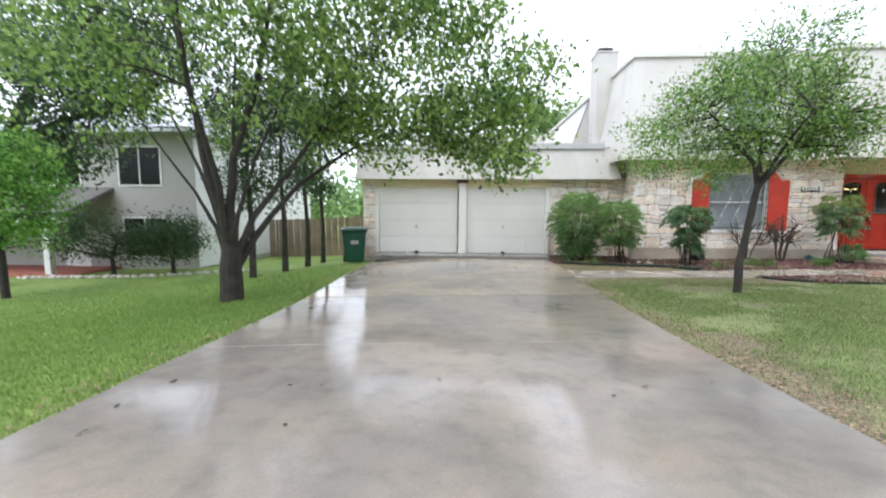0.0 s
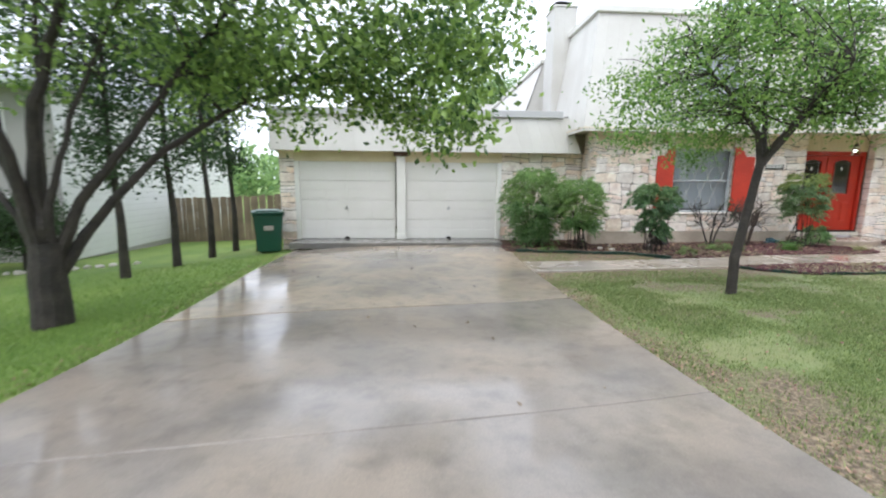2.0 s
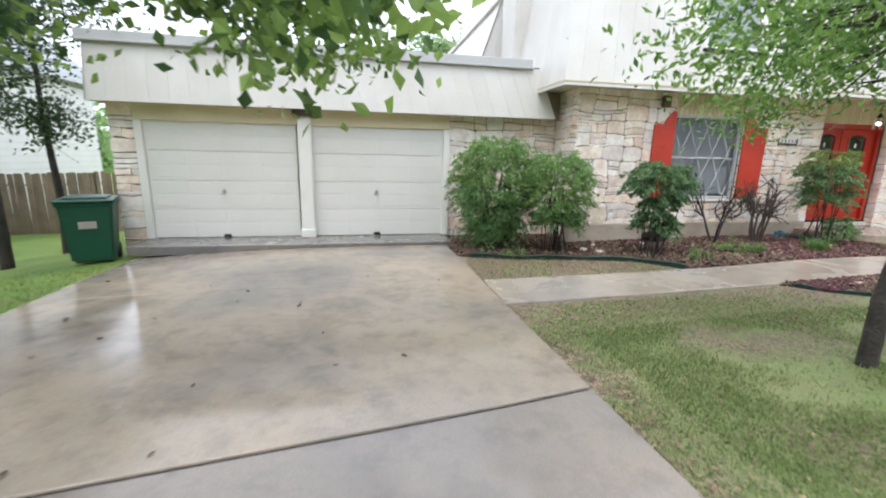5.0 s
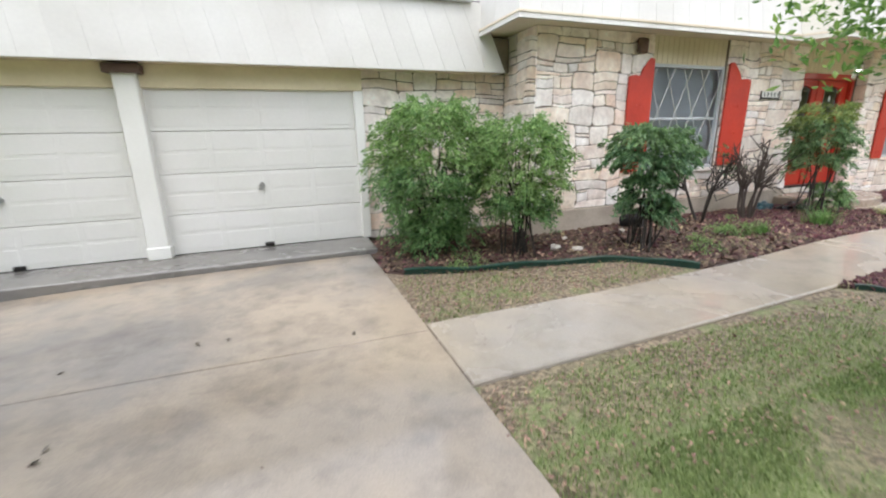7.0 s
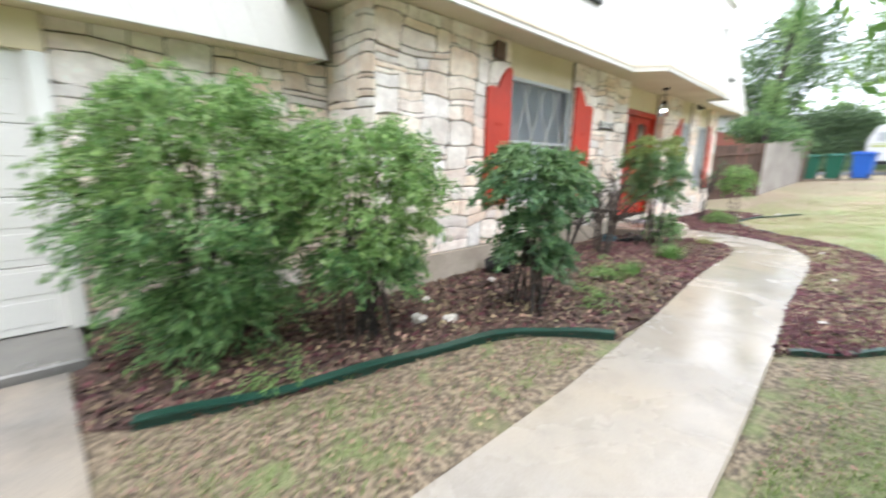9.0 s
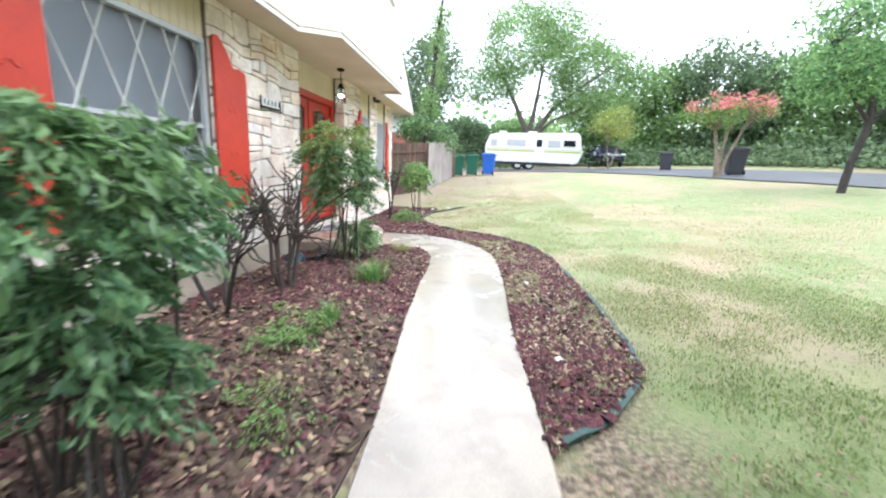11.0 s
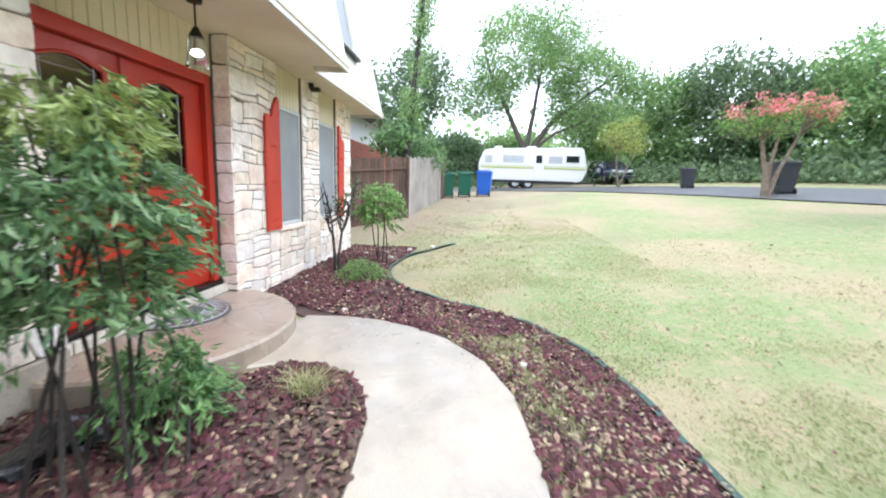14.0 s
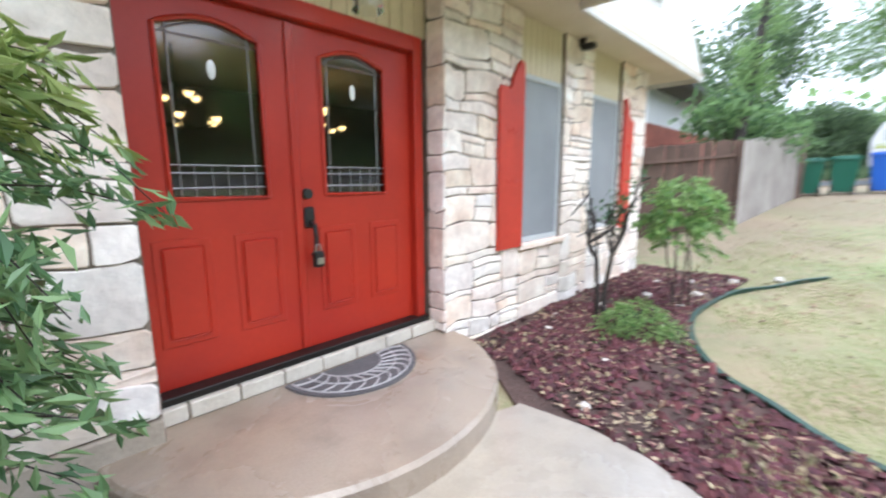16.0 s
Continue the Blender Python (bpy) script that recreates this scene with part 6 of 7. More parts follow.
# ---- fences ----
def fence(label, a, b, h, width, material, rng, pale=False, sag=0.03):
    f = thing("fence", label, "fence")
    a, b = Vector(a), Vector(b)
    L = (b - a).length
    n = int(L / (width + 0.008))
    ang = math.degrees(math.atan2(b.y - a.y, b.x - a.x))
    bm = bmesh.new()
    vs = [bm.verts.new((x, 0.0, z)) for x, z in ((-width / 2, 0), (width / 2, 0), (width / 2, h - 0.03), (width / 2 - 0.03, h), (-width / 2 + 0.03, h), (-width / 2, h - 0.03))]
    bm.faces.new(vs)
    r = bmesh.ops.extrude_face_region(bm, geom=bm.faces[:])
    for v in r["geom"]:
        if isinstance(v, bmesh.types.BMVert):
            v.co.y += 0.018
    bmesh.ops.recalc_face_normals(bm, faces=bm.faces[:])
    me = bpy.data.meshes.new("picket")
    bm.to_mesh(me)
    bm.free()
    me.materials.append(material)
    for k in range(n):
        p = a.lerp(b, (k + 0.5) / n)
        o = new("picket", me)
        o.parent = f
        o.matrix_world = pose(p.x, p.y, g(p.x, p.y) - 0.03 + rng.normal() * sag * 0.5, 0, rng.normal() * 0.6, ang)
    for zr in (0.35, h - 0.35):
        d = (b - a).normalized()
        nrm = Vector((-d.y, d.x)) * 0.04
        pts = []
        for u in np.linspace(0, 1, 8):
            q = a.lerp(b, u)
            pts.append((q.x + nrm.x, q.y + nrm.y, g(q.x, q.y) + zr))
        part("rail", tube_mesh([(pts, [0.035] * 8)], 4), material, f)
    for u in np.linspace(0, 1, max(2, int(L / 2.4) + 1)):
        q = a.lerp(b, u)
        d = (b - a).normalized()
        z = g(q.x, q.y)
        part("post", tube_mesh([([(q.x - d.y * 0.09, q.y + d.x * 0.09, z - 0.2), (q.x - d.y * 0.09, q.y + d.x * 0.09, z + h - 0.05)], [0.05, 0.05])], 4), material, f)
    return f


rng = np.random.default_rng(5)
TAN_WOOD = mat("tan_fence", (0.26, 0.20, 0.14), 0.85, 0.15, 2, 25, 0.3, stain=(0.16, 0.12, 0.09), amount=0.7, rand=0.15)
fence("weathered brown wooden privacy fence beside the house", (20.5, 11.6), (16.3, 14.2), 1.85, 0.14, FENCE_WOOD, rng)
fence("leaning silver-grey wooden privacy fence", (20.55, 11.5), (25.2, 10.95), 1.8, 0.14, GREY_WOOD, rng, sag=0.08)
fence("short dark brown end of the grey fence", (25.25, 10.93), (25.85, 10.85), 1.8, 0.14, FENCE_WOOD, rng)
fence("tan wooden backyard fence between the houses", (-9.2, 18.6), (-4.4, 18.2), 1.75, 0.14, TAN_WOOD, rng)
fence("silvery picket gate beside the garage", (-4.4, 17.6), (-3.1, 17.5), 1.75, 0.09, GREY_WOOD, rng)


# ---- wheeled bins ----
def wheeled_bin(label, x, y, turn, h, w, material, group=""):
    t = thing("wheeled_bin", label, "rubbish bin", pose(x, y, g(x, y), 0, 0, turn), group=group)
    bm = bmesh.new()
    r = bmesh.ops.create_cube(bm, size=1.0)
    for v in r["verts"]:
        s = 1.0 if v.co.z > 0 else 0.78
        v.co = Vector((v.co.x * w * s, v.co.y * w * 1.1 * s, 0.06 + (v.co.z + 0.5) * (h - 0.14)))
    bmesh.ops.bevel(bm, geom=bm.edges[:], offset=0.035, segments=2, affect="EDGES")
    part("body", bm, material, t)
    part("rim", boxes((-w * 0.53, w * 0.53, -w * 0.58, w * 0.58, h - 0.13, h - 0.08), bevel=0.015), material, t)
    bm = boxes((-w * 0.55, w * 0.55, -w * 0.62, w * 0.56, h - 0.078, h - 0.03), bevel=0.02)
    box(bm, -w * 0.4, w * 0.4, -w * 0.45, w * 0.4, h - 0.03, h, bevel=0.02)
    part("lid", bm, material, t)
    part("handle", tube_mesh([([(-w * 0.4, w * 0.56, h - 0.1), (-w * 0.38, w * 0.68, h - 0.06), (w * 0.38, w * 0.68, h - 0.06), (w * 0.4, w * 0.56, h - 0.1)], [0.018] * 4)], 8), material, t)
    for s in (-1, 1):
        bm = bmesh.new()
        bmesh.ops.create_cone(bm, cap_ends=True, segments=18, radius1=0.13, radius2=0.13, depth=0.05, matrix=pose(s * (w * 0.4), w * 0.42, 0.13, 0, 90))
        part("wheel", bm, RUBBER, t, "black rubber wheel")
    part("emblem", boxes((-w * 0.16, w * 0.16, -w * 0.535, -w * 0.50, h * 0.56, h * 0.66)), GREY_WOOD, t, "pale printed square")
    return t


wheeled_bin("dark green wheeled rubbish bin beside the garage pilaster", -3.5, 12.27, 20, 1.08, 0.68, BIN_DARK_GREEN)
wheeled_bin("green wheeled rubbish bin beside the grey fence", 26.2, 10.75, 95, 1.08, 0.6, BIN_GREEN, "bins by the fence")
wheeled_bin("green wheeled rubbish bin next to its twin", 26.4, 10.0, 90, 1.08, 0.6, BIN_GREEN, "bins by the fence")
wheeled_bin("blue wheeled recycling bin beside green bins", 26.6, 9.15, 84, 1.12, 0.66, BIN_BLUE, "bins by the fence")
wheeled_bin("dark grey wheeled bin at the street behind the crape", 24.2, -1.6, 80, 1.2, 0.7, BIN_GREY, "bins at the street")
wheeled_bin("dark grey wheeled bin at the street", 30.0, -1.0, 75, 1.05, 0.62, BIN_GREY, "bins at the street")


# ---- parked trailer ----
def wheel(parent, x, y, z, r, turn=0):
    w = part("wheel", tube_mesh([([(x - 0.1, y, z), (x + 0.1, y, z)], [r, r])], 24), RUBBER, parent)
    part("rim", tube_mesh([([(x - 0.115, y, z), (x + 0.115, y, z)], [r * 0.58, r * 0.58])], 18), STEEL, w, "bright metal rim")
    return w


RV_WHITE = mat("trailer_white", (0.66, 0.66, 0.65), 0.35, 0.03, 1.5, 40, 0.03, stain=(0.7, 0.69, 0.65), amount=0.5)
LIME = mat("lime_stripe", (0.42, 0.46, 0.12), 0.4, 0.05)
rv = thing("travel_trailer", "white travel trailer with lime stripe and sloping front", "trailer", pose(37.6, 5.9, g(37.6, 5.9) - 0.02))
prof = [(3.5, 0.55), (3.55, 1.7), (3.2, 2.5), (2.6, 2.6), (-3.2, 2.78), (-3.32, 2.6), (-3.6, 1.35), (-3.3, 0.62), (-3.0, 0.5)]
CURTAIN_GLASS = mat("curtained_window", (0.42, 0.43, 0.44), 0.15, 0.08, 2, 30, 0.0)
bm = bmesh.new()
vs = [bm.verts.new((-1.15, y, z)) for y, z in prof]
bm.faces.new(vs)
r = bmesh.ops.extrude_face_region(bm, geom=bm.faces[:])
for v in r["geom"]:
    if isinstance(v, bmesh.types.BMVert):
        v.co.x += 2.3
bmesh.ops.recalc_face_normals(bm, faces=bm.faces[:])
bmesh.ops.bevel(bm, geom=bm.edges[:], offset=0.06, segments=2, affect="EDGES")
part("body", bm, RV_WHITE, rv)
for z0, z1 in ((1.32, 1.42), (1.48, 1.52)):
    part("stripe", boxes((-1.165, -1.145, -3.45, 3.4, z0, z1)), LIME, rv, "lime green stripe")
for y0, y1, z0, z1 in ((0.6, 1.9, 1.75, 2.15), (-1.9, -1.1, 1.75, 2.15), (-3.0, -2.2, 1.8, 2.2), (2.7, 3.1, 1.7, 2.1)):
    w = part("window", boxes((-1.17, -1.14, y0 - 0.05, y1 + 0.05, z0 - 0.05, z1 + 0.05), bevel=0.01), STEEL, rv)
    part("pane", boxes((-1.18, -1.168, y0, y1, z0, z1)), DARK_GLASS if y0 < -2.5 else CURTAIN_GLASS, w)
dr = part("door", boxes((-1.175, -1.145, -0.75, -0.1, 0.72, 2.35), bevel=0.012), RV_WHITE, rv)
part("door_window", boxes((-1.185, -1.174, -0.62, -0.23, 1.7, 2.2)), DARK_GLASS, dr)
for y in (0.2, 1.05):
    wheel(rv, -0.95, y, 0.36, 0.36)
    wheel(rv, 0.95, y, 0.36, 0.36)
part("skirt", boxes((-1.1, 1.1, -2.8, 3.3, 0.38, 0.55)), BLACK, rv)
for y0, y1, z0, z1 in ((-0.3, 0.3, 2.68, 2.85), (2.0, 2.5, 2.6, 2.82)):
    part("roof_vent", boxes((-0.3, 0.3, y0, y1, z0, z1), bevel=0.02), RV_WHITE, rv)
part("hitch", tube_mesh([([(-0.6, -3.2, 0.5), (0, -4.5, 0.5)], [0.05, 0.05]), ([(0.6, -3.2, 0.5), (0, -4.5, 0.5)], [0.05, 0.05]), ([(0, -4.4, 0.5), (0, -4.4, 0.03)], [0.04, 0.04])], 6), DARK_METAL, rv)

# ---- parked car ----
CAR_BLUE = mat("dark_car_paint", (0.012, 0.015, 0.035), 0.15, 0.05, 2, 40, 0.0, spec=0.7)
car = thing("suv", "dark blue family car parked at the street", "car", pose(42.0, -0.7, g(42.0, -0.7) + 0.05, 0, 0, -84))
prof = [(-2.35, 0.35), (-2.42, 0.75), (-2.3, 1.05), (-1.35, 1.15), (-0.65, 1.68), (1.7, 1.74), (2.25, 1.2), (2.35, 0.75), (2.25, 0.35)]
bm = bmesh.new()
vs = [bm.verts.new((-0.92, y, z)) for y, z in prof]
bm.faces.new(vs)
r = bmesh.ops.extrude_face_region(bm, geom=bm.faces[:])
for v in r["geom"]:
    if isinstance(v, bmesh.types.BMVert):
        v.co.x += 1.84
for v in bm.verts:
    if v.co.z > 1.3:
        v.co.x *= 0.84
bmesh.ops.recalc_face_normals(bm, faces=bm.faces[:])
bmesh.ops.bevel(bm, geom=bm.edges[:], offset=0.07, segments=2, affect="EDGES")
smooth(part("body", bm, CAR_BLUE, car))
for s in (-1, 1):
    for y0, y1 in ((-0.85, 0.05), (0.12, 0.95), (1.02, 1.65)):
        bm = boxes((-0.005, 0.005, y0, y1, 1.2, 1.62), bevel=0.002)
        for v in bm.verts:
            v.co.x += s * (0.905 - (v.co.z - 1.1) * 0.2)
            if y0 < -0.5 and v.co.z > 1.4 and v.co.y < -0.6:
                v.co.y += 0.4
        part("side_window", bm, DARK_GLASS, car)
    for y in (-1.5, 1.45):
        wheel(car, s * 0.84, y, 0.33, 0.34)
    part("headlight", boxes((s * 0.62 - 0.18, s * 0.62 + 0.18, -2.44, -2.3, 0.78, 0.95), bevel=0.03), STEEL, car)
    part("tail_light", boxes((s * 0.78 - 0.08, s * 0.78 + 0.08, 2.22, 2.36, 0.95, 1.25), bevel=0.02), RED, car)
    part("mirror", boxes((s * 1.0 - 0.08, s * 1.0 + 0.08, -0.85, -0.7, 1.15, 1.3), bevel=0.03), CAR_BLUE, car)
bm = bmesh.new()
vs = [bm.verts.new(p) for p in ((-0.78, -1.36, 1.17), (0.78, -1.36, 1.17), (0.68, -0.72, 1.66), (-0.68, -0.72, 1.66))]
bm.faces.new(vs)
r = bmesh.ops.extrude_face_region(bm, geom=bm.faces[:])
for v in r["geom"]:
    if isinstance(v, bmesh.types.BMVert):
        v.co += Vector((0, -0.02, 0.02))
part("windscreen", bm, DARK_GLASS, car)
part("grille", boxes((-0.38, 0.38, -2.44, -2.36, 0.74, 0.9), bevel=0.01), STEEL, car, "bright metal grille")
part("bumper", boxes((-0.85, 0.85, -2.46, -2.3, 0.4, 0.62), bevel=0.05), CAR_BLUE, car)

# ---- small things in the beds ----
rng = np.random.default_rng(3)


def rock_mesh(seed, r):
    bm = bmesh.new()
    bmesh.ops.create_icosphere(bm, subdivisions=2, radius=r)
    for v in bm.verts:
        v.co *= 0.78 + 0.5 * noise.noise(v.co * (1.6 / r) + Vector((seed * 7.1, 0, 0)))
        v.co.z *= 0.65
    me = bpy.data.meshes.new("rock")
    bm.to_mesh(me)
    bm.free()
    return me


WHITE_ROCK = mat("white_rock", (0.62, 0.58, 0.52), 0.85, 0.12, 12, 50, 0.4)
rock_data = [rock_mesh(k, 0.09) for k in range(4)]
for me in rock_data:
    me.materials.append(WHITE_ROCK)
for x, y, s in [(4.51, 11.15, 1.0), (4.72, 10.97, 0.95), (4.9, 11.5, 0.6), (12.9, 11.55, 0.6), (13.3, 11.7, 0.5), (13.9, 11.5, 0.7), (14.6, 11.3, 0.8), (15.0, 10.9, 0.8), (15.3, 11.4, 0.6), (14.4, 10.9, 0.5), (15.9, 10.7, 0.7), (12.6, 10.9, 0.5), (11.95, 10.75, 0.45), (16.3, 10.3, 0.8), (8.9, 8.75, 0.5), (7.0, 8.7, 0.5), (6.9, 10.7, 0.5), (5.9, 11.5, 0.6), (15.6, 11.1, 0.5), (10.9, 9.0, 0.5)]:
    o = new("rock", rock_data[int(rng.integers(4))])
    o.matrix_world = pose(x, y, g(x, y) + 0.035, 0, 0, rng.uniform(0, 360)) @ Matrix.Scale(s, 4)
    tagged(o, "pale limestone rock lying in the mulch", "rock", "rocks in the beds")


def chips(name, label, n, where, size, material, flat=0.35, lift=0.03):
    """Loose irregular chips lying over the beds, joined."""
    vs, fs = [], []
    made = 0
    while made < n:
        x, y = where()
        if x is None:
            continue
        s = size * rng.uniform(0.5, 1.4)
        a = rng.uniform(0, 2 * math.pi)
        z = g(x, y) + lift + rng.uniform(-0.004, 0.012)
        tilt = rng.normal(size=2) * 0.35
        i = len(vs)
        for u, w in ((1, 0), (0.2, 0.55), (-0.9, 0.25), (-0.5, -0.6), (0.5, -0.5)):
            u, w = u * (1 + rng.normal() * 0.15), w * (1 + rng.normal() * 0.2)
            px, py = s * (u * math.cos(a) - w * math.sin(a)), s * (u * math.sin(a) + w * math.cos(a))
            vs.append((x + px, y + py, z + px * tilt[0] + py * tilt[1]))
        vs.append((x, y, z + s * flat))
        fs += [(i, i + 1, i + 5), (i + 1, i + 2, i + 5), (i + 2, i + 3, i + 5), (i + 3, i + 4, i + 5), (i + 4, i, i + 5)]
        made += 1
    return tagged(part(name, (vs, fs), material), label, name.replace("_", " "), kind="stuff")


def inside(p, poly):
    x, y = p
    c = False
    for (x0, y0), (x1, y1) in zip(poly, poly[1:] + poly[:1]):
        if (y0 > y) != (y1 > y) and x < (x1 - x0) * (y - y0) / (y1 - y0) + x0:
            c = not c
    return c


EAST = EDGE_R[:14] + [(14.6, 10.75), (16.2, 10.6), (16.2, 11.9), (12.2, 11.9), (12.12, 11.4), (11.86, 10.95)] + WALK_R[2:12][::-1]
WEST = EDGE_L + WALK_L[2:-1] + [(10.4, 11.02), (9.9, 11.4), (9.82, 11.9), (4.58, 11.9), (4.58, 12.75), (2.45, 12.75), (2.4, 12.1), (2.25, 11.9), (2.25, 11.15)]


def in_poly(poly, density=None):
    x0, x1, y0, y1 = min(p[0] for p in poly), max(p[0] for p in poly), min(p[1] for p in poly), max(p[1] for p in poly)

    def draw():
        p = (rng.uniform(x0, x1), rng.uniform(y0, y1))
        if not inside(p, poly) or (density and rng.uniform() > density(*p)):
            return None, None
        return p
    return draw


LAVA = mat("lava_rock", (0.095, 0.028, 0.033), 0.8, 0.3, 9, 50, 0.6, island=0.5, hue=0.015)
BARK_CHIP = mat("bark_chip", (0.115, 0.072, 0.05), 0.85, 0.3, 9, 50, 0.6, island=0.55, hue=0.03)
DRY_LEAF = mat("dry_leaf", (0.27, 0.185, 0.118), 0.75, 0.2, 9, 50, 0.3, island=0.5, hue=0.04)
chips("lava_rock", "dark red lava rock chips spread over the bed", 9000, in_poly(EAST, lambda x, y: 0.25 + 0.75 * (noise.noise(Vector((x * 1.3, y * 1.3, 2))) > -0.12)), 0.035, LAVA, 0.55)
chips("lava_rock", "dark red lava rock chips near the porch", 5200, in_poly(WEST, lambda x, y: 1.0 if x > 7.6 and noise.noise(Vector((x * 1.2, y * 1.2, 5))) > -0.2 else 0.12), 0.033, LAVA, 0.55)
chips("bark_chips", "brown bark chips and twigs in the bed", 8500, in_poly(WEST), 0.035, BARK_CHIP, 0.3)
chips("dry_leaves", "fallen dry leaves scattered over the mulch", 2400, in_poly(WEST), 0.026, DRY_LEAF, 0.25, 0.04)
chips("dry_leaves", "fallen dry leaves in the red bed", 2400, in_poly(EAST, lambda x, y: 1.0 if noise.noise(Vector((x * 0.9, y * 0.9, 7))) > 0.0 else 0.25), 0.022, DRY_LEAF, 0.25, 0.04)
LAWN_W = [(2.25, 9.75), (5.2, 9.85), (4.9, 10.4), (4.1, 10.6), (3.2, 10.8), (2.35, 11.0)]
LAWN_S = [(2.24, 1.5), (5.5, 1.5), (9.5, 5.0), (11.5, 8.4), (10.3, 8.25), (6.7, 8.2), (6.0, 8.7), (4.2, 8.74), (2.24, 8.7)]
chips("fallen_leaves", "fallen tan leaves on the thin lawn", 1900, in_poly(LAWN_W), 0.012, DRY_LEAF, 0.3, 0.02)
chips("fallen_leaves", "fallen tan leaves on the front lawn", 2000, in_poly(LAWN_S, lambda x, y: 1.0 if x < 3.0 else 0.3), 0.012, DRY_LEAF, 0.3, 0.02)
chips("fallen_leaves", "brown leaf litter along the drive's lawn edge", 1500, in_poly([(2.22, 1.0), (2.75, 1.0), (2.5, 8.6), (2.22, 8.7)]), 0.012, DRY_LEAF, 0.3, 0.02)
chips("fallen_leaves", "brown leaf litter beside the lush lawn", 900, in_poly([(-2.68, 1.0), (-3.0, 1.0), (-3.1, 11.5), (-2.85, 11.5)]), 0.012, DRY_LEAF, 0.3, 0.02)
chips("fallen_leaves", "brown leaf litter on bare earth along the path", 1600, in_poly([(2.3, 7.9), (6.2, 7.5), (6.0, 8.75), (2.3, 8.72)]), 0.012, DRY_LEAF, 0.3, 0.02)
STRAW = mat("straw", (0.38, 0.31, 0.20), 0.8, 0.2, 9, 50, 0.3, island=0.35, hue=0.02)
chips("dry_straw", "pale straw and dead grass lying over the lava rock", 1700, in_poly(EAST, lambda x, y: (1.0 if noise.noise(Vector((x * 1.1, y * 1.1, 3))) > 0.05 else 0.15) * (1.0 if x < 12.3 else 0.3)), 0.015, STRAW, 0.25, 0.045)
chips("fallen_leaves", "few wet leaves fallen on the driveway", 46, in_poly([(-2.4, 0.6), (2.1, 0.6), (2.1, 10.5), (-2.5, 10.5)]), 0.026, mat("wet_leaf", (0.12, 0.09, 0.06), 0.5, 0.2, 9, 50, 0.3, island=0.8), 0.3, 0.034)


def blades(name, label, n, where, h, material):
    """Short grass blades, one curved strip each, joined."""
    pts = []
    while len(pts) < n:
        p = where()
        if p[0] is not None:
            pts.append(p)
    p = np.array(pts)
    z = gz(p[:, 0], p[:, 1])
    a = rng.uniform(0, 2 * math.pi, n)
    l = h * rng.uniform(0.5, 1.3, n)
    lean = rng.uniform(0.2, 0.9, n) * l
    d = np.stack([np.cos(a), np.sin(a), np.zeros(n)], 1)
    s = np.stack([-np.sin(a), np.cos(a), np.zeros(n)], 1) * 0.0035
    b = np.c_[p, z]
    up = np.array([0, 0, 1.0])
    v = np.stack([b - s, b + s, b + d * (lean * 0.35)[:, None] + up * (l * 0.6)[:, None] + s * 0.6, b + d * (lean * 0.35)[:, None] + up * (l * 0.6)[:, None] - s * 0.6, b + d * lean[:, None] + up * (l * 0.85)[:, None]], 1).reshape(-1, 3)
    i = np.arange(n)[:, None] * 5
    fs = (i + np.array([0, 1, 2, 3])).tolist() + (i + np.array([3, 2, 4])).tolist()
    return tagged(part(name, (v.tolist(), fs), material), label, "grass", kind="stuff")


def patchy(x, y):
    n = noise.noise(Vector((x * 0.9, y * 0.9, 9))) + 0.5 * noise.noise(Vector((x * 2.6, y * 2.6, 4)))
    return min(1.0, max(0.06, 0.55 + 1.3 * n))


GRASS = leaf_mat("lawn_blade", (0.12, 0.185, 0.055), (0.36, 0.43, 0.17), 0.6, 0.5)
PALE_GRASS = leaf_mat("pale_lawn_blade", (0.27, 0.32, 0.13), (0.50, 0.52, 0.27), 0.6, 0.5)
LUSH = leaf_mat("lush_blade", (0.105, 0.195, 0.035), (0.28, 0.41, 0.095), 0.6, 0.4)
blades("grass", "thin short patchy grass of the front lawn", 105000, in_poly(LAWN_S, lambda x, y: patchy(x, y) * math.exp(-max(0, math.hypot(x - 3.2, y - 7.0) - 1.8) / 1.9) * (0.25 if y > 8.0 and x < 6.6 else 0.4 if x < 2.7 else 1.0)), 0.034, GRASS)
blades("grass", "sparse grass between path and bed", 1300, in_poly(LAWN_W, patchy), 0.05, GRASS)
chips("fallen_leaves", "brown litter and small stones on the worn ground by the fence", 1300, in_poly([(14.2, 10.5), (16.5, 11.6), (20.2, 11.2), (25, 9.8), (24, 8), (16, 8.2)]), 0.022, DRY_LEAF, 0.3, 0.02)
chips("fallen_leaves", "tan leaf litter over the corner lawn", 800, in_poly([(8.5, 7.6), (10.4, 8.15), (11.7, 8.7), (12.6, 9.9), (15, 10.3), (18, 8), (16, 4), (9, 4)]), 0.018, DRY_LEAF, 0.3, 0.02)
blades("grass", "pale grass tufts round the end of the bed", 26000, in_poly([(12.7, 9.8), (14.2, 10.5), (16.3, 11.4), (20, 10.8), (20, 7), (14, 6.5)], patchy), 0.026, PALE_GRASS)
blades("dry_grass", "straw-coloured dead grass strewn over the lava rock", 6000, in_poly([(9.7, 8.4), (10.6, 8.55), (11.5, 8.95), (12.5, 10.0), (12.15, 10.2), (11.5, 9.7), (10.9, 9.25), (10.1, 8.95)], patchy), 0.06, PALE_TUFT)
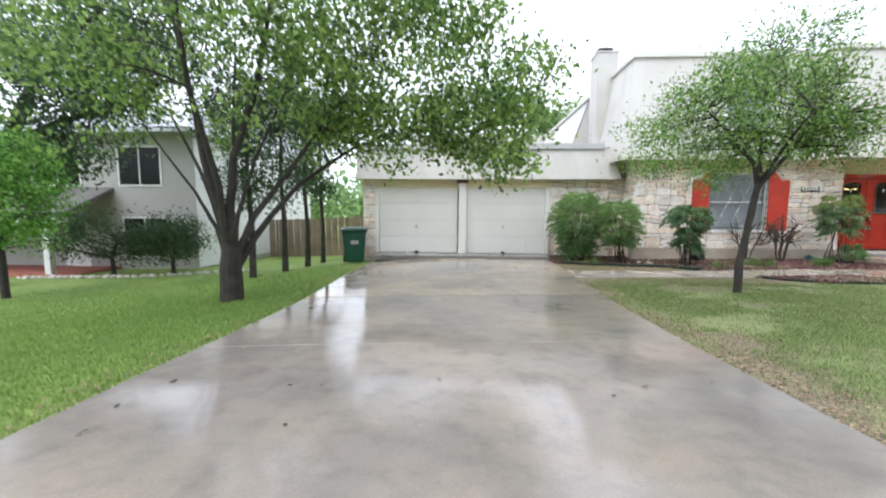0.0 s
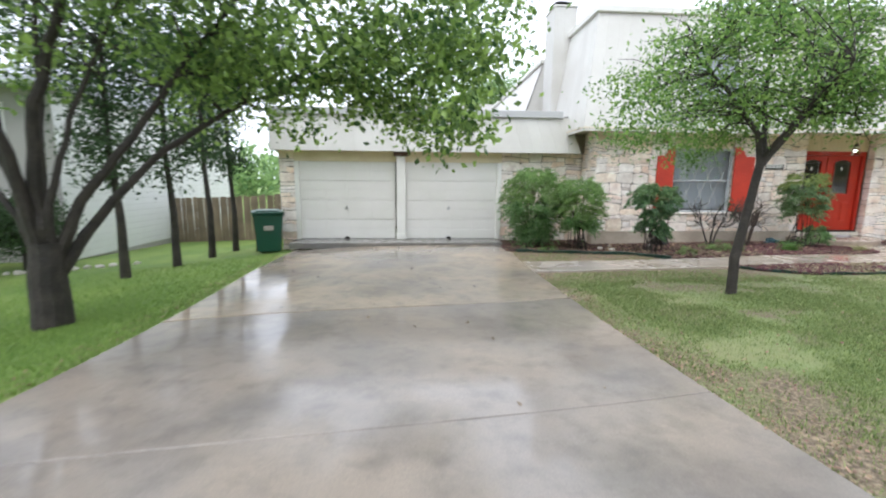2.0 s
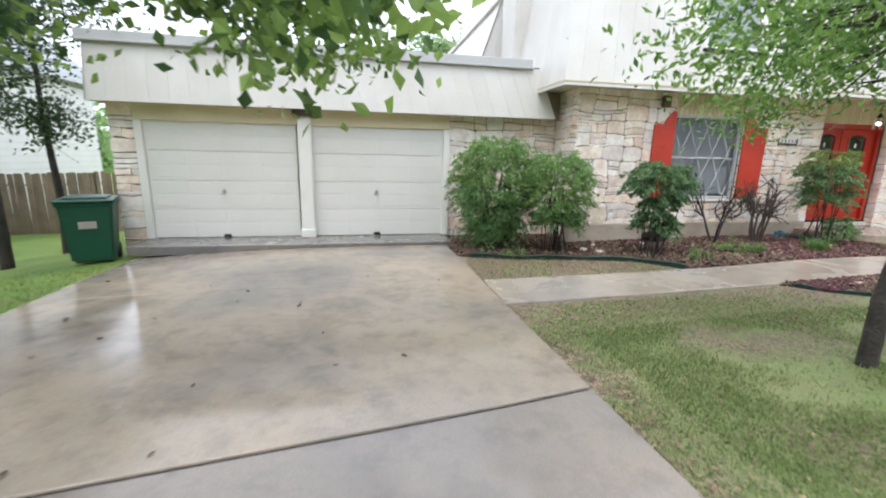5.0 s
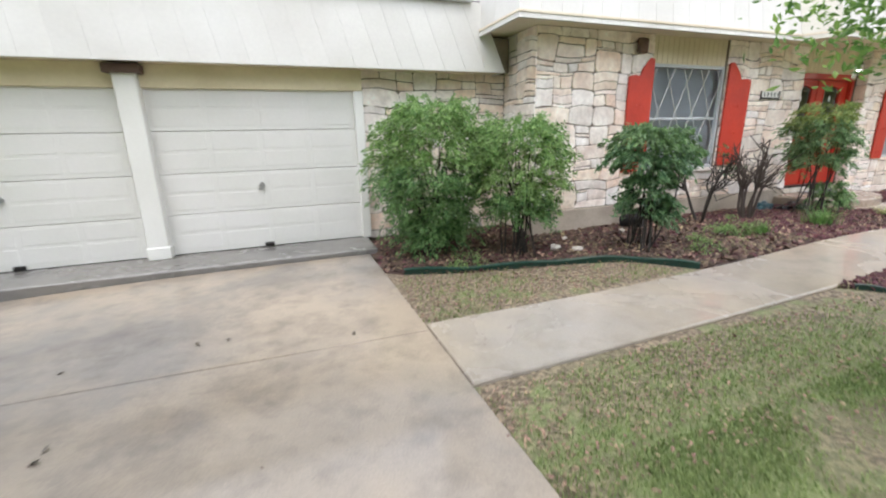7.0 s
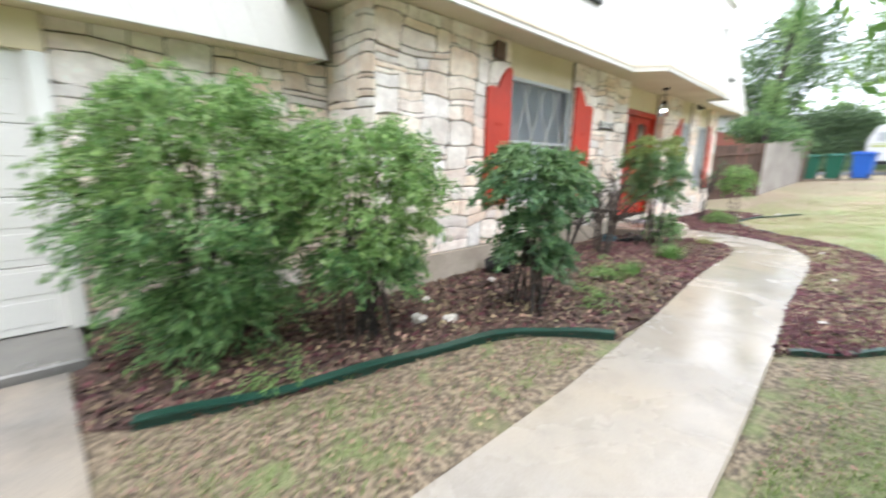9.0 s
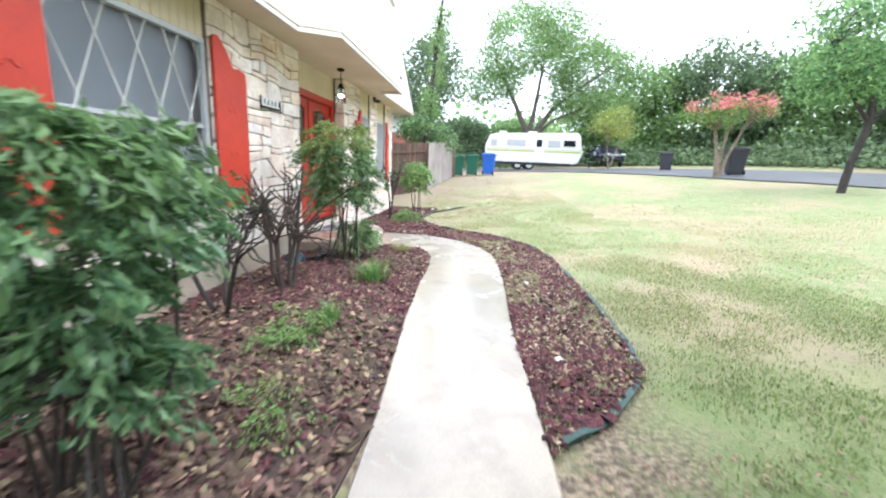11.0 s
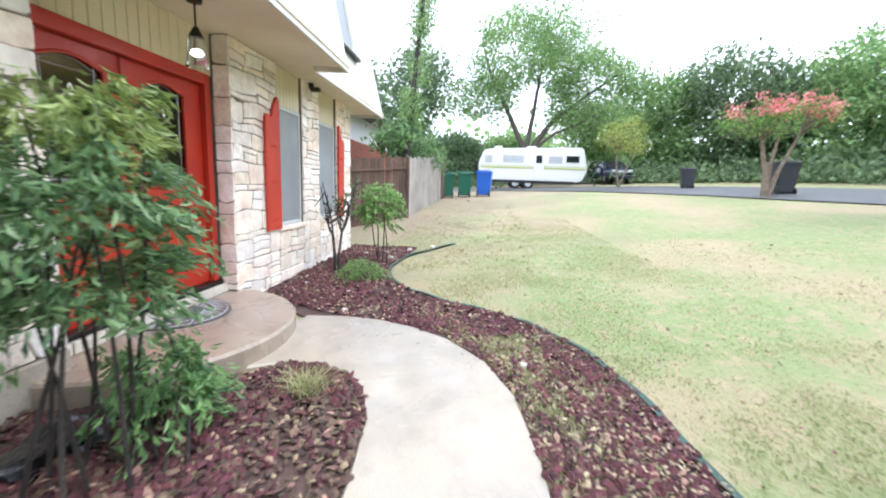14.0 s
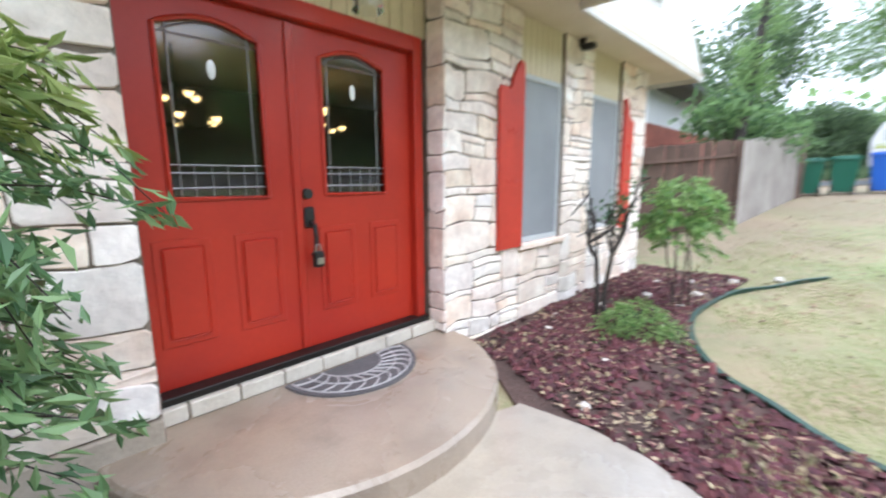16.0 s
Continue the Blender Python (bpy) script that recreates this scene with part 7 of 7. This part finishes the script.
blades("grass", "short pale grass of the corner lawn", 60000, in_poly([(7.0, 7.9), (10.4, 8.2), (11.7, 8.75), (12.6, 9.95), (14.0, 10.55), (16.5, 9.7), (26, 8), (26, -1), (9, 2.5)], lambda x, y: patchy(x, y) * math.exp(-max(0, math.hypot(x - 9, y - 8.5) - 2) / 3.0)), 0.024, PALE_GRASS)
blades("grass", "lush green grass beside the drive", 90000, in_poly([(-2.7, 1.0), (-2.7, 6), (-2.95, 12), (-9, 11), (-11, 6), (-8, 1.0)], lambda x, y: math.exp(-max(0, math.hypot(x + 2.6, y - 4) - 2.5) / 3.0)), 0.05, LUSH)
blades("dry_grass", "straw and dead grass strewn over the mulch", 7000, in_poly([(6.3, 9.9), (7.6, 9.97), (9.4, 10.02), (9.3, 10.6), (8.2, 10.9), (6.4, 10.9)], patchy), 0.05, PALE_TUFT)
blades("grass", "wispy pale grass among the red lava rock", 15000, in_poly(EDGE_R[1:9] + WALK_R[2:9][::-1], lambda x, y: patchy(x + 5, y)), 0.06, PALE_TUFT)

# black plastic heap and bucket against the wall
def heap(name, label, x, y, rx, ry, h, material, seed, category):
    bm = bmesh.new()
    bmesh.ops.create_icosphere(bm, subdivisions=4, radius=1.0)
    for v in bm.verts:
        c = v.co.copy()
        k = 0.75 + 0.35 * noise.noise(c * 1.7 + Vector((seed, 0, 0))) + 0.16 * abs(noise.noise(c * 5 + Vector((seed, 3, 0))))
        v.co = Vector((c.x * rx * k, c.y * ry * k, max(-0.02, c.z * h * k)))
    bmesh.ops.translate(bm, verts=bm.verts[:], vec=(x, y, g(x, y) + 0.02))
    return tagged(part(name, bm, material), label, category)


BAG = mat("black_bag", (0.012, 0.012, 0.014), 0.25, 0.1, 5, 25, 0.4)
heap("plastic_sheet", "crumpled black plastic sheet in the mulch by the porch", 9.6, 11.42, 0.42, 0.2, 0.15, BAG, 1, "plastic sheet")
heap("plastic_bag", "crumpled teal and black bag beside the wall", 9.2, 11.62, 0.22, 0.13, 0.17, mat("teal_bag", (0.02, 0.10, 0.13), 0.3, 0.5, 14, 25, 0.4, stain=(0.008, 0.01, 0.012), amount=0.9), 4, "bag")
bucket = thing("bucket", "low black plastic planter lying by the wall", "planter", pose(6.25, 11.68, g(6.25, 11.68) + 0.12, 70, 0, 30))
bm = bmesh.new()
bmesh.ops.create_cone(bm, cap_ends=True, segments=20, radius1=0.11, radius2=0.15, depth=0.28)
part("pot", bm, BLACK, bucket)
bm = bmesh.new()
bmesh.ops.create_cone(bm, cap_ends=False, segments=20, radius1=0.165, radius2=0.165, depth=0.03, matrix=Matrix.Translation((0, 0, 0.13)))
part("rim", bm, BLACK, bucket)
# neighbour's rock border
for k in range(46):
    u = k / 45
    x, y = -13.2 + 6.2 * u, 11.2 + 3.9 * max(0, u - 0.55) ** 1.2 + 0.1 * math.sin(k * 2.1)
    o = new("border_stone", rock_data[k % 4])
    o.matrix_world = pose(x, y, g(x, y) + 0.03, 0, 0, k * 77) @ Matrix.Scale(0.9 + 0.5 * ((k * 7) % 5) / 5, 4)
    tagged(o, "pale stone in the border of the neighbour's bed", "rock", "border stones")

# ---- limestone blocks of the walls ----
srand = random.Random(4)


def split(u0, u1, z0, z1, out):
    """Break a wall face into uneven, mostly lying blocks with thin courses between."""
    w, h = u1 - u0, z1 - z0
    area = w * h
    if (area < 0.15 and w < 0.6 and h < 0.42 and srand.random() < 0.5) or area < 0.035 or (h < 0.1 and w < 0.5):
        out.append((u0, u1, z0, z1))
        return
    if (w > (2.5 if u0 > 11 else 2.2) * h and w > 0.2) or h < 0.12:
        c = u0 + w * srand.uniform(0.28, 0.72)
        split(u0, c, z0, z1, out)
        split(c, u1, z0, z1, out)
    else:
        c = z0 + h * srand.choice((0.22, 0.3, 0.5, 0.62, 0.75)) * srand.uniform(0.9, 1.1)
        split(u0, u1, z0, c, out)
        split(u0, u1, c, z1, out)


def warp(u, z, box_, seed):
    """Bends the joints so that they wander; still at the edges of the wall face."""
    u0, u1, z0, z1 = box_
    fade = min(1, 6 * min(u - u0, u1 - u) / 0.5, 6 * min(z - z0, z1 - z) / 0.5)
    fade = max(0.0, fade)
    p = Vector((u * 2.7 + seed, z * 2.7, seed * 0.37))
    return u + 0.065 * fade * noise.noise(p), z + 0.07 * fade * noise.noise(p + Vector((31.7, 5.1, 8.3)))


def block(a, b, c, d, box_, seed, proud, joint):
    """One stone: wandering outline with worn corners, a chamfer and an uneven face."""
    ring = []
    w, h = b - a, d - c
    cr = min(w, h) * srand.uniform(0.04, 0.15)
    for (x, z) in ((a + cr, c), ((a + b) / 2, c), (b - cr, c), (b, c + cr), (b, (c + d) / 2), (b, d - cr), (b - cr, d), ((a + b) / 2, d), (a + cr, d), (a, d - cr), (a, (c + d) / 2), (a, c + cr)):
        u, v = warp(x, z, box_, seed)
        ring.append((u, v))
    cu, cv = sum(p[0] for p in ring) / 12, sum(p[1] for p in ring) / 12

    def shrunk(k):
        return [(cu + (u - cu) * max(0.1, 1 - k / max(0.02, w / 2)), cv + (v - cv) * max(0.1, 1 - k / max(0.02, h / 2))) for u, v in ring]
    j = joint * srand.uniform(0.5, 1.5)
    out_, mid = shrunk(j), shrunk(j + 0.005)
    dp = proud * srand.uniform(0.6, 1.25)
    tu, tv = srand.uniform(-0.012, 0.012), srand.uniform(-0.012, 0.012)
    vs = [(u, 0.006, v) for u, v in out_] + [(u, -dp * 0.6, v) for u, v in out_] + [(u, -dp + tu * (u - cu) / w + tv * (v - cv) / h + srand.uniform(-0.002, 0.002), v) for u, v in mid]
    vs.append((cu, -dp - 0.004, cv))
    fs = []
    for i in range(12):
        k = (i + 1) % 12
        fs += [(i, k, 12 + k, 12 + i), (12 + i, 12 + k, 24 + k, 24 + i), (24 + i, 24 + k, 36)]
    return vs, fs


def stone_face(rects, frame_m, parent, limit, proud=0.018, joint=0.005):
    """Blocks on a wall face; frame_m maps (u, -outwards, z) to the world."""
    rest_v, rest_f = [], []
    count = 0
    for n, (u0, u1, z0, z1) in enumerate(rects):
        cells = []
        split(u0, u1, z0, z1, cells)
        for a, b, c, d in cells:
            vs, fs = block(a, b, c, d, (u0, u1, z0, z1), 3.1 * n + u0, proud, joint)
            vs = [tuple(frame_m @ Vector(v)) for v in vs]
            if count < limit:
                part("stone", (vs, fs), STONE, parent)
                count += 1
            else:
                i = len(rest_v)
                rest_v += vs
                rest_f += [tuple(i + q for q in f) for f in fs]
    if rest_v:
        tagged(part("stones", (rest_v, rest_f), STONE_REST, parent), kind="stuff")


front = Matrix.Translation((0, WALL_Y, 0))
B = BASE_Z + 0.005
BR = -0.3
stone_face([(DOORWAY[1], WIN[1][0], BR, EAVE_Z), (WIN[0][1], DOORWAY[0], B, EAVE_Z), (X0, WIN[0][0], B, EAVE_Z), (WIN[0][0], WIN[0][1], B, 0.46), (WIN[1][0], WIN[1][1], BR, 0.44), (WIN[1][1], WIN[2][0], BR, EAVE_Z), (WIN[2][0], WIN[2][1], BR, 0.44), (WIN[2][1], X1, BR, EAVE_Z)], front, wall_front, 300)
stone_face([(-(GAR_Y - 0.03), -(WALL_Y - 0.02), -0.28, EAVE_Z)], Matrix.Translation((X0 + 0.002, 0, 0)) @ Matrix.Rotation(radians(-90), 4, "Z"), wall_return, 60)
stone_face([(2.42, X0, -0.32, 2.0)], Matrix.Translation((0, GAR_Y, 0)), wall_garage, 120)
stone_face([(-3.32, -2.93, -0.6, 2.0)], Matrix.Translation((0, GAR_Y - 0.02, 0)), wall_pilaster, 60, 0.05)
stone_face([(-(DOOR_Y - 0.06), -(WALL_Y - 0.02), PORCH_Z + 0.01, EAVE_Z)], Matrix.Translation((DOORWAY[1] + 0.001, 0, 0)) @ Matrix.Rotation(radians(-90), 4, "Z"), wall_porch, 60)
